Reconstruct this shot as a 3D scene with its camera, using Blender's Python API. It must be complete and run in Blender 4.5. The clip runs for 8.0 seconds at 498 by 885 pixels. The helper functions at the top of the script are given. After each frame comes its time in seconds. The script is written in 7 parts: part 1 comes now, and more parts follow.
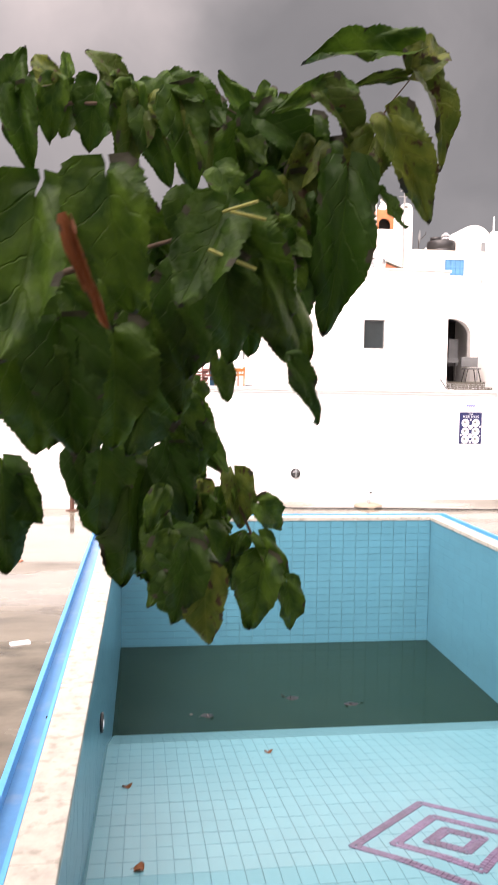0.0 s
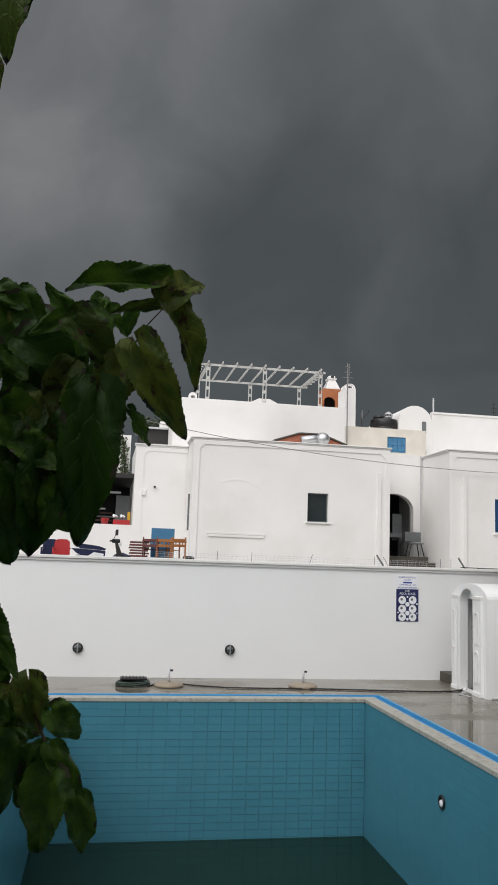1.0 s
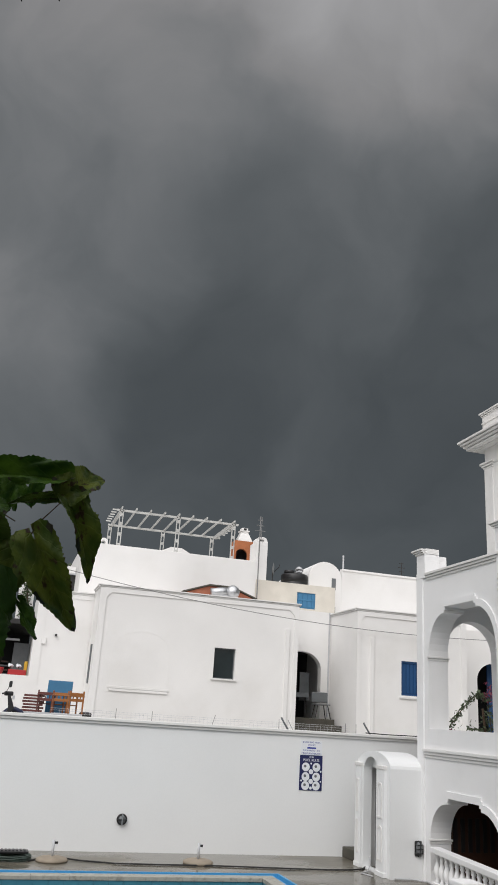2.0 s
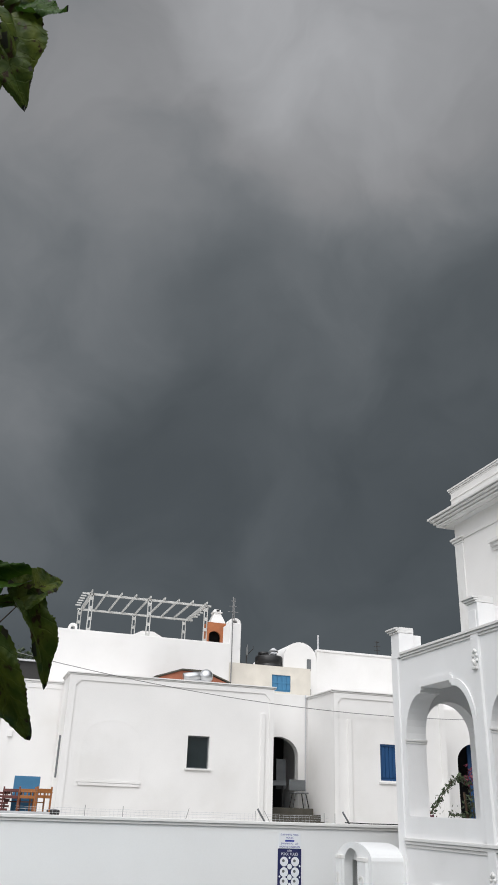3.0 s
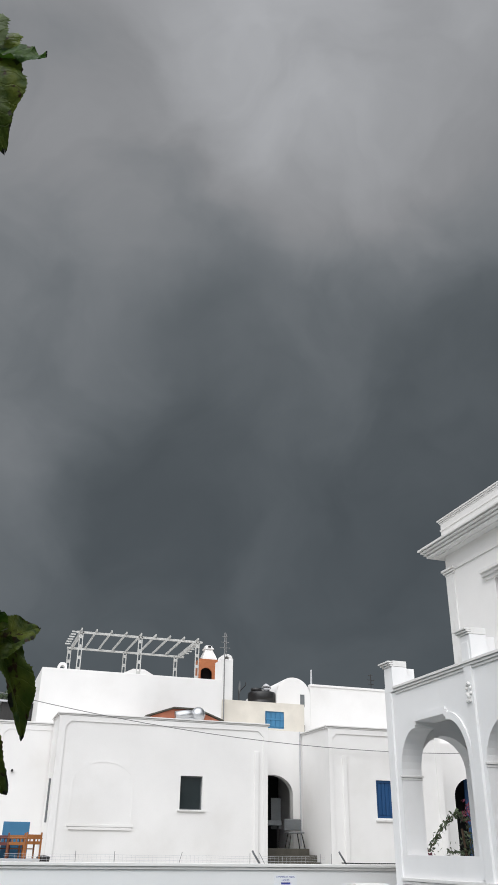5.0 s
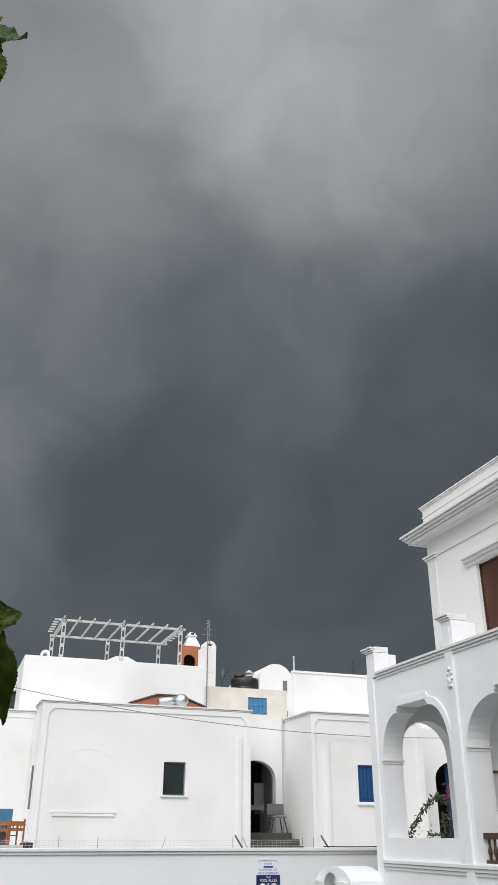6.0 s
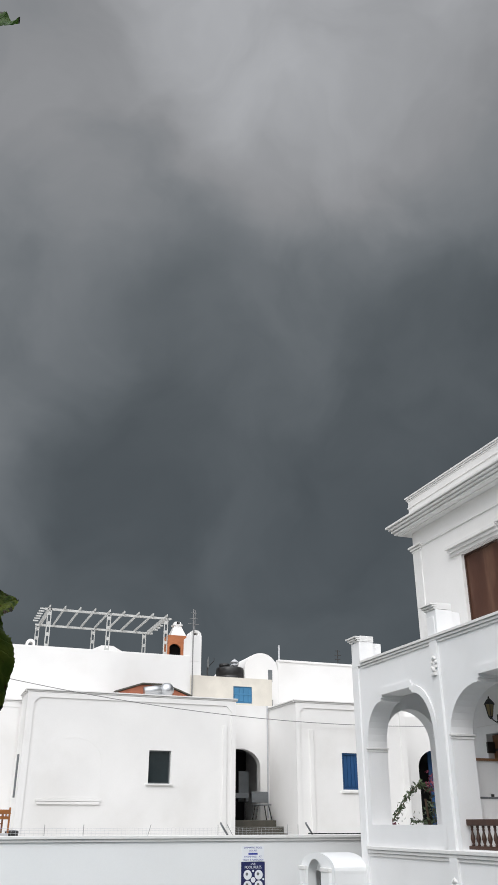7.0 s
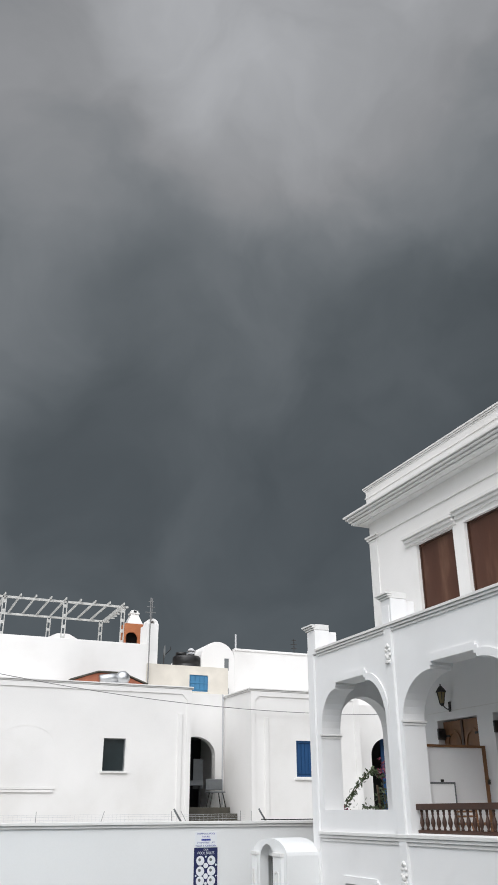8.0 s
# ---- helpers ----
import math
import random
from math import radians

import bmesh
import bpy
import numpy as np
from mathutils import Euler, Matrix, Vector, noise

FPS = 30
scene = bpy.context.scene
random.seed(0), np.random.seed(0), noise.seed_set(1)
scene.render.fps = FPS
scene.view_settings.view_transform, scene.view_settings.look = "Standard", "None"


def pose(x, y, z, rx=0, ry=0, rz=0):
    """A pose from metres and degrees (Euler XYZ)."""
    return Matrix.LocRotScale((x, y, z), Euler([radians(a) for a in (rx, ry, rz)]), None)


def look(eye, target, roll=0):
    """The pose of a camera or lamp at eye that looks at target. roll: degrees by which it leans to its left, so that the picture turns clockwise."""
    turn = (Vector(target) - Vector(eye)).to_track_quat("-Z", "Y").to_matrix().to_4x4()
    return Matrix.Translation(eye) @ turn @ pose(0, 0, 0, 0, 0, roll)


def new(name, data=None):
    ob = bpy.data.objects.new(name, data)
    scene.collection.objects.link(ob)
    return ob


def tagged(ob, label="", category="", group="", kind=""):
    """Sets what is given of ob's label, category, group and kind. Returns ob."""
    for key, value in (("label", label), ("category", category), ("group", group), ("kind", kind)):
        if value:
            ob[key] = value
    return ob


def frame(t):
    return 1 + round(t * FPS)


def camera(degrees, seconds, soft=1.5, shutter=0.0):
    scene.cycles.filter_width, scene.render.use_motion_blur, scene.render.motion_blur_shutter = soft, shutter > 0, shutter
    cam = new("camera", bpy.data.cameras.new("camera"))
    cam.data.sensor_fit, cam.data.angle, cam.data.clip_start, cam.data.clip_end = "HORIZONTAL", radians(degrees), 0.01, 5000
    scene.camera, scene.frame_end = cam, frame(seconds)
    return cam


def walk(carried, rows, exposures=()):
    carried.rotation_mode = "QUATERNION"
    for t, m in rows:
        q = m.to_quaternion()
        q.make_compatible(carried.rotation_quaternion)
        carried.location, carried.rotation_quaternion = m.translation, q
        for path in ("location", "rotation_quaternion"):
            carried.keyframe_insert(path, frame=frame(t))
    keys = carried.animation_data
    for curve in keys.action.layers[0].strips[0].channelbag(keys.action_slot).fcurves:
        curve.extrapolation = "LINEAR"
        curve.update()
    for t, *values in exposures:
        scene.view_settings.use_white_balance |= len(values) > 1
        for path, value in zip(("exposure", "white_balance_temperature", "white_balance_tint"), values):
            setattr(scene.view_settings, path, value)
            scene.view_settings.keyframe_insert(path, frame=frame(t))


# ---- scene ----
cam = camera(34.3, 8.0, 1.5, 0.12)
PATH = [
    (0, (-0.366, -0.19, 2.372), (-0.112, 1.789, 2.24), 0.9),
    (0.2, (-0.245, -0.105, 2.427), (0.057, 1.872, 2.445), 1),
    (0.5, (-0.103, -0.19, 2.434), (0.228, 1.775, 2.593), 1.1),
    (1, (0.121, -0.271, 2.488), (0.46, 1.68, 2.772), 2),
    (1.5, (0.178, -0.363, 2.551), (0.623, 1.527, 3.033), 3.6),
    (2, (0.144, -0.403, 2.594), (0.649, 1.421, 3.24), 3.7),
    (2.2, (0.15, -0.451, 2.605), (0.671, 1.354, 3.291), 3.3),
    (3.5, (0.168, -0.45, 2.645), (0.706, 1.253, 3.545), 1.6),
    (4, (0.173, -0.45, 2.647), (0.702, 1.237, 3.583), 1.1),
    (5.5, (0.199, -0.45, 2.667), (0.775, 1.249, 3.551), 0.5),
    (6, (0.197, -0.45, 2.655), (0.795, 1.245, 3.53), 0.2),
    (6.5, (0.196, -0.45, 2.644), (0.812, 1.248, 3.502), 0),
    (7, (0.168, -0.45, 2.646), (0.803, 1.243, 3.499), -0),
    (7.5, (0.177, -0.45, 2.644), (0.831, 1.238, 3.495), 0),
    (8, (0.185, -0.45, 2.6), (0.914, 1.216, 3.432), -0.3),
]
LIGHTNESS = [(0.0, 1.62, 7500, 29), (0.2, 1.1, 7350, 25), (0.5, 0.37, 6950, 18), (0.8, -0.06, 6850, 14), (1.0, -0.2, 6600, 12), (1.5, -0.36, 6550, 12), (2.0, -0.2, 6550, 12), (3.5, -0.04, 6350, 11), (8.0, 0.06, 6350, 11)]
walk(cam, [(t, look(eye, target, roll)) for t, eye, target, roll in PATH], LIGHTNESS)

# ---- world: a storm front ahead, brighter cloud behind and above ----
SUN_ELEV, SUN_AZ = 42.0, 218.0
world = bpy.data.worlds.new("storm_sky")
scene.world = world
world.use_nodes = True
wn, wl = world.node_tree.nodes, world.node_tree.links
wn.clear()


def wmath(op, a, b=None, c=None, clamp=False):
    n = wn.new("ShaderNodeMath")
    n.operation, n.use_clamp = op, clamp
    for i, v in enumerate((a, b, c)):
        if v is None:
            continue
        if isinstance(v, (int, float)):
            n.inputs[i].default_value = v
        else:
            wl.new(v, n.inputs[i])
    return n.outputs[0]


def direction(az, el):
    a, e = radians(az), radians(el)
    return (math.sin(a) * math.cos(e), math.cos(a) * math.cos(e), math.sin(e))


coord = wn.new("ShaderNodeTexCoord")
drift = wn.new("ShaderNodeTexNoise")
drift.inputs["Scale"].default_value = 6.5
drift.inputs["Detail"].default_value = 4.0
drift.inputs["Roughness"].default_value = 0.5
wl.new(coord.outputs["Generated"], drift.inputs["Vector"])
shift = wn.new("ShaderNodeVectorMath")
shift.operation = "MULTIPLY_ADD"
wl.new(drift.outputs["Color"], shift.inputs[0])
shift.inputs[1].default_value = (0.13, 0.13, 0.13)
wl.new(coord.outputs["Generated"], shift.inputs[2])
back = wn.new("ShaderNodeVectorMath")
back.operation = "SUBTRACT"
wl.new(shift.outputs[0], back.inputs[0])
back.inputs[1].default_value = (0.065, 0.065, 0.065)
unit = wn.new("ShaderNodeVectorMath")
unit.operation = "NORMALIZE"
wl.new(back.outputs[0], unit.inputs[0])


def lobe(az, el, wide, gain):
    """A soft bank of lighter or darker cloud round a direction."""
    d = wn.new("ShaderNodeVectorMath")
    d.operation = "DOT_PRODUCT"
    wl.new(unit.outputs[0], d.inputs[0])
    d.inputs[1].default_value = direction(az, el)
    m = wn.new("ShaderNodeMapRange")
    m.interpolation_type = "SMOOTHSTEP"
    m.inputs["From Min"].default_value = math.cos(radians(wide))
    m.inputs["From Max"].default_value = 1.0
    m.inputs["To Min"].default_value = 0.0
    m.inputs["To Max"].default_value = gain
    wl.new(d.outputs["Value"], m.inputs["Value"])
    return m.outputs["Result"]


BANKS = [(27, 53, 15, 0.085), (32, 66, 34, 0.15), (2, 54, 20, 0.07), (48, 50, 18, 0.035), (27, 39, 8, 0.03), (21, 33, 8, 0.022), (-6, 35, 18, 0.09), (-6, 19, 14, 0.06), (26, 40, 22, 0.022), (24, 45, 10, 0.015), (14, 8, 24, 0.014)]
total = wmath("ADD", 0.079, lobe(210, 50, 75, 2.1))
for bank in BANKS:
    total = wmath("ADD", total, lobe(*bank))
grain = wn.new("ShaderNodeTexNoise")
grain.inputs["Scale"].default_value = 6.0
grain.inputs["Detail"].default_value = 6.0
grain.inputs["Distortion"].default_value = 0.6
wl.new(unit.outputs[0], grain.inputs["Vector"])
total = wmath("MULTIPLY", total, wmath("MULTIPLY_ADD", grain.outputs["Fac"], 0.7, 0.65))
tint = wn.new("ShaderNodeMix")
tint.data_type = "RGBA"
tint.inputs[6].default_value = (0.86, 1.0, 1.065, 1)
tint.inputs[7].default_value = (0.985, 0.998, 1.012, 1)
wl.new(wmath("MULTIPLY_ADD", total, 5.0, -0.3, clamp=True), tint.inputs[0])
cloud = wn.new("ShaderNodeVectorMath")
cloud.operation = "SCALE"
wl.new(tint.outputs[2], cloud.inputs[0])
wl.new(total, cloud.inputs["Scale"])
sky = wn.new("ShaderNodeTexSky")
sky.sky_type = "NISHITA"
sky.sun_disc = False
sky.sun_elevation, sky.sun_rotation = radians(SUN_ELEV), radians(SUN_AZ)
haze = wn.new("ShaderNodeVectorMath")
haze.operation = "MULTIPLY_ADD"
wl.new(sky.outputs[0], haze.inputs[0])
haze.inputs[1].default_value = (0.002, 0.002, 0.002)
wl.new(cloud.outputs[0], haze.inputs[2])
bg = wn.new("ShaderNodeBackground")
wl.new(haze.outputs[0], bg.inputs["Color"])
bg.inputs["Strength"].default_value = 1.0
out = wn.new("ShaderNodeOutputWorld")
wl.new(bg.outputs[0], out.inputs["Surface"])

sun_data = bpy.data.lights.new("sun", "SUN")
sun_data.energy, sun_data.angle, sun_data.color = 0.9, radians(25), (1.0, 0.96, 0.9)
sun = new("sun", sun_data)
sun.matrix_world = look(Vector(direction(SUN_AZ, SUN_ELEV)) * 50, (0, 0, 0))


# ---- materials ----
def material(name, colour, rough=0.7, vary=0.12, scale=3.0, fine=60.0, bump=0.15, metal=0.0, stain=None, stain_amount=0.0,
             stain_scale=1.2, random_tone=0.0, gloss_vary=0.0, stretch=(1, 1, 1), bump_distance=0.01):
    """A painted or mineral surface: broad and fine variation of tone, stains, relief."""
    m = bpy.data.materials.new(name)
    m.use_nodes = True
    n, l = m.node_tree.nodes, m.node_tree.links
    bsdf = n["Principled BSDF"]
    tc = n.new("ShaderNodeTexCoord")
    mp = n.new("ShaderNodeMapping")
    mp.inputs["Scale"].default_value = stretch
    geo = n.new("ShaderNodeNewGeometry")
    l.new(geo.outputs["Position"], mp.inputs["Vector"])

    def noise_tex(s, detail=4.0):
        t = n.new("ShaderNodeTexNoise")
        t.inputs["Scale"].default_value, t.inputs["Detail"].default_value = s, detail
        l.new(mp.outputs[0], t.inputs["Vector"])
        return t.outputs["Fac"]

    broad, small = noise_tex(scale), noise_tex(fine, 3.0)
    add = n.new("ShaderNodeMath")
    add.operation = "MULTIPLY_ADD"
    l.new(small, add.inputs[0])
    add.inputs[1].default_value = 0.35
    l.new(broad, add.inputs[2])
    tone = n.new("ShaderNodeMapRange")
    tone.inputs["From Min"].default_value, tone.inputs["From Max"].default_value = 0.35, 1.0
    tone.inputs["To Min"].default_value, tone.inputs["To Max"].default_value = 1 - vary, 1 + vary
    l.new(add.outputs[0], tone.inputs["Value"])
    value = tone.outputs["Result"]
    if random_tone:
        info = n.new("ShaderNodeObjectInfo")
        island = n.new("ShaderNodeNewGeometry")
        mix = n.new("ShaderNodeMath")
        mix.operation = "ADD"
        l.new(info.outputs["Random"], mix.inputs[0])
        l.new(island.outputs["Random Per Island"], mix.inputs[1])
        r = n.new("ShaderNodeMapRange")
        r.inputs["From Max"].default_value = 2.0
        r.inputs["To Min"].default_value, r.inputs["To Max"].default_value = 1 - random_tone, 1 + random_tone
        l.new(mix.outputs[0], r.inputs["Value"])
        mul = n.new("ShaderNodeMath")
        mul.operation = "MULTIPLY"
        l.new(value, mul.inputs[0])
        l.new(r.outputs["Result"], mul.inputs[1])
        value = mul.outputs[0]
    col = n.new("ShaderNodeVectorMath")
    col.operation = "SCALE"
    col.inputs[0].default_value = colour
    l.new(value, col.inputs["Scale"])
    result = col.outputs[0]
    if stain:
        sn = n.new("ShaderNodeTexNoise")
        sn.inputs["Scale"].default_value, sn.inputs["Detail"].default_value = stain_scale, 6.0
        l.new(mp.outputs[0], sn.inputs["Vector"])
        ramp = n.new("ShaderNodeMapRange")
        ramp.interpolation_type = "SMOOTHSTEP"
        ramp.inputs["From Min"].default_value, ramp.inputs["From Max"].default_value = 0.5, 0.72
        ramp.inputs["To Max"].default_value = stain_amount
        l.new(sn.outputs["Fac"], ramp.inputs["Value"])
        mx = n.new("ShaderNodeMix")
        mx.data_type = "RGBA"
        l.new(ramp.outputs["Result"], mx.inputs[0])
        l.new(result, mx.inputs[6])
        mx.inputs[7].default_value = (*stain, 1)
        result = mx.outputs[2]
    l.new(result, bsdf.inputs["Base Color"])
    bsdf.inputs["Metallic"].default_value = metal
    if gloss_vary:
        gr = n.new("ShaderNodeMapRange")
        gr.interpolation_type = "SMOOTHSTEP"
        gr.inputs["From Min"].default_value, gr.inputs["From Max"].default_value = 0.42, 0.62
        gr.inputs["To Min"].default_value, gr.inputs["To Max"].default_value = max(0.03, rough - gloss_vary), rough + gloss_vary
        l.new(noise_tex(0.55, 5.0), gr.inputs["Value"])
        l.new(gr.outputs["Result"], bsdf.inputs["Roughness"])
    else:
        bsdf.inputs["Roughness"].default_value = rough
    if bump:
        b = n.new("ShaderNodeBump")
        b.inputs["Strength"].default_value, b.inputs["Distance"].default_value = bump, bump_distance
        l.new(add.outputs[0], b.inputs["Height"])
        l.new(b.outputs[0], bsdf.inputs["Normal"])
    return m


WHITE = material("white_plaster", (0.80, 0.79, 0.775), 0.85, 0.05, 0.8, 45, 0.25, stain=(0.62, 0.60, 0.56), stain_amount=0.22, stain_scale=0.7)
WHITE_WALL = material("white_pool_wall_paint", (0.79, 0.80, 0.80), 0.75, 0.04, 0.5, 40, 0.2, stain=(0.66, 0.67, 0.67), stain_amount=0.2, stain_scale=0.5)
WHITE_ARCADE = material("white_arcade_plaster", (0.82, 0.82, 0.82), 0.8, 0.04, 0.9, 50, 0.2, stain=(0.62, 0.62, 0.61), stain_amount=0.15)
TRIM = material("white_moulding", (0.74, 0.735, 0.72), 0.8, 0.07, 4, 60, 0.2, stain=(0.5, 0.48, 0.45), stain_amount=0.3, stain_scale=4)
CREAM = material("cream_roof_plaster", (0.64, 0.60, 0.53), 0.9, 0.12, 1.5, 30, 0.4, stain=(0.72, 0.68, 0.6), stain_amount=0.5, stain_scale=1.5)
TILE = material("turquoise_pool_tile", (0.055, 0.208, 0.28), 0.28, 0.07, 1.2, 35, 0.05, random_tone=0.07, stain=(0.06, 0.20, 0.25), stain_amount=0.4, stain_scale=0.9)
FLOOR_TILE = material("pale_turquoise_floor_tile", (0.098, 0.272, 0.318), 0.3, 0.06, 1.2, 35, 0.05, random_tone=0.05, stain=(0.085, 0.24, 0.285), stain_amount=0.4, stain_scale=0.8)
GROUT_PALE = material("pale_pool_grout", (0.075, 0.215, 0.255), 0.8, 0.1, 4, 60, 0.1)
GROUT = material("pool_grout", (0.062, 0.215, 0.275), 0.8, 0.1, 4, 60, 0.1)
PURPLE = material("purple_mosaic_tile", (0.11, 0.075, 0.135), 0.35, 0.2, 6, 50, 0.05, random_tone=0.35)
BASE_STONE = material("brown_concrete_base", (0.27, 0.225, 0.17), 0.7, 0.2, 6, 50, 0.3)
COPING = material("cream_stone_coping", (0.36, 0.355, 0.315), 0.6, 0.2, 7, 50, 0.4, stain=(0.19, 0.185, 0.15), stain_amount=0.7, stain_scale=11)
GUTTER = material("blue_painted_gutter", (0.06, 0.22, 0.42), 0.35, 0.12, 4, 40, 0.15, stain=(0.2, 0.28, 0.38), stain_amount=0.5, stain_scale=5)
GUTTER_LIP = material("light_blue_gutter_lip", (0.06, 0.31, 0.58), 0.4, 0.08, 6, 50, 0.1)
DECK = material("wet_concrete_deck", (0.14, 0.127, 0.10), 0.14, 0.4, 2.2, 25, 0.2, stain=(0.06, 0.058, 0.046), stain_amount=0.9, stain_scale=1.9, gloss_vary=0.22, stretch=(0.6, 1.6, 1), bump_distance=0.004)
EARTH = material("dry_earth", (0.22, 0.19, 0.15), 0.95, 0.25, 0.4, 8, 0.4)
PAVING = material("grey_paving", (0.33, 0.32, 0.30), 0.6, 0.15, 1, 20, 0.3)
STEP = material("mossy_concrete_step", (0.07, 0.064, 0.05), 0.75, 0.3, 5, 40, 0.4, stain=(0.045, 0.045, 0.03), stain_amount=0.6, stain_scale=4)
BLUE_PAINT = material("blue_shutter_paint", (0.008, 0.06, 0.17), 0.45, 0.12, 4, 40, 0.15, stretch=(1, 1, 0.2))
BLUE_LIGHT = material("faded_blue_paint", (0.045, 0.18, 0.33), 0.6, 0.15, 4, 40, 0.15)
WOOD_BROWN = material("brown_board_wood", (0.078, 0.031, 0.018), 0.55, 0.25, 2.5, 30, 0.2, stain=(0.19, 0.11, 0.07), stain_amount=0.5, stain_scale=2.5, stretch=(1, 1, 0.25))
WOOD_RAIL = material("dark_stained_wood", (0.055, 0.024, 0.014), 0.45, 0.3, 8, 70, 0.25)
WOOD_DOOR = material("oiled_wood_door", (0.20, 0.095, 0.04), 0.5, 0.3, 5, 60, 0.25, stretch=(1, 1, 0.2))
WOOD_CHAIR = material("orange_varnished_wood", (0.33, 0.125, 0.035), 0.4, 0.2, 9, 70, 0.2)
WOOD_RED = material("dark_red_wood", (0.11, 0.03, 0.025), 0.5, 0.25, 9, 60, 0.2)
BLACK = material("black_plastic", (0.015, 0.015, 0.016), 0.4, 0.2, 6, 50, 0.1)
RUBBER = material("black_rubber", (0.02, 0.02, 0.02), 0.8, 0.2, 12, 80, 0.2)
# near-black colour holds the shade inside rooms and openings
DARK = material("interior_shade_black", (0.018, 0.018, 0.019), 0.9, 0.2, 2, 20, 0.1)
GLASSY = material("dark_window_pane", (0.02, 0.028, 0.03), 0.12, 0.2, 3, 20, 0.0)
METAL = material("galvanised_metal", (0.55, 0.56, 0.57), 0.35, 0.1, 6, 60, 0.1, metal=0.9)
WHITE_METAL = material("white_painted_metal", (0.52, 0.53, 0.55), 0.5, 0.1, 6, 60, 0.1, stain=(0.35, 0.3, 0.25), stain_amount=0.3, stain_scale=6)
IRON = material("black_wrought_iron", (0.018, 0.017, 0.016), 0.5, 0.3, 12, 80, 0.3)
LAMP_GLASS = material("amber_lamp_glass", (0.25, 0.2, 0.1), 0.15, 0.1, 8, 60, 0.0)
BRICK = material("orange_brick", (0.36, 0.125, 0.05), 0.8, 0.2, 6, 50, 0.3, random_tone=0.2)
TERRACOTTA = material("terracotta_tile", (0.38, 0.13, 0.07), 0.75, 0.2, 6, 50, 0.3, random_tone=0.2)
GREY = material("grey_plastic", (0.14, 0.15, 0.155), 0.5, 0.15, 6, 40, 0.1)
RED = material("red_plastic", (0.40, 0.022, 0.025), 0.45, 0.1, 6, 50, 0.05)
NAVY = material("navy_print", (0.008, 0.014, 0.085), 0.4, 0.1, 6, 50, 0.0)
PAPER = material("white_sign_board", (0.78, 0.80, 0.83), 0.5, 0.04, 6, 50, 0.0)
INK = material("blue_ink", (0.03, 0.05, 0.32), 0.5, 0.1, 6, 50, 0.0)
SCOOT_BLUE = material("scooter_blue_paint", (0.010, 0.015, 0.05), 0.3, 0.1, 6, 50, 0.0)
SCOOT_WHITE = material("scooter_white_panel", (0.7, 0.72, 0.74), 0.3, 0.05, 6, 50, 0.0)
YELLOW = material("yellow_paint", (0.6, 0.36, 0.03), 0.5, 0.1, 6, 50, 0.1)
HOSE = material("dark_green_hose", (0.03, 0.05, 0.04), 0.5, 0.2, 8, 60, 0.1)
WIRE = material("grey_wire", (0.2, 0.2, 0.2), 0.6, 0.1, 8, 60, 0.0)
BARK = material("brown_bark", (0.085, 0.055, 0.035), 0.85, 0.3, 18, 90, 0.6)
SHRUB = material("shrub_foliage", (0.05, 0.075, 0.03), 0.55, 0.3, 6, 60, 0.1, random_tone=0.5)
MAGENTA = material("bougainvillea_bract", (0.17, 0.028, 0.06), 0.6, 0.3, 6, 60, 0.1, random_tone=0.3)


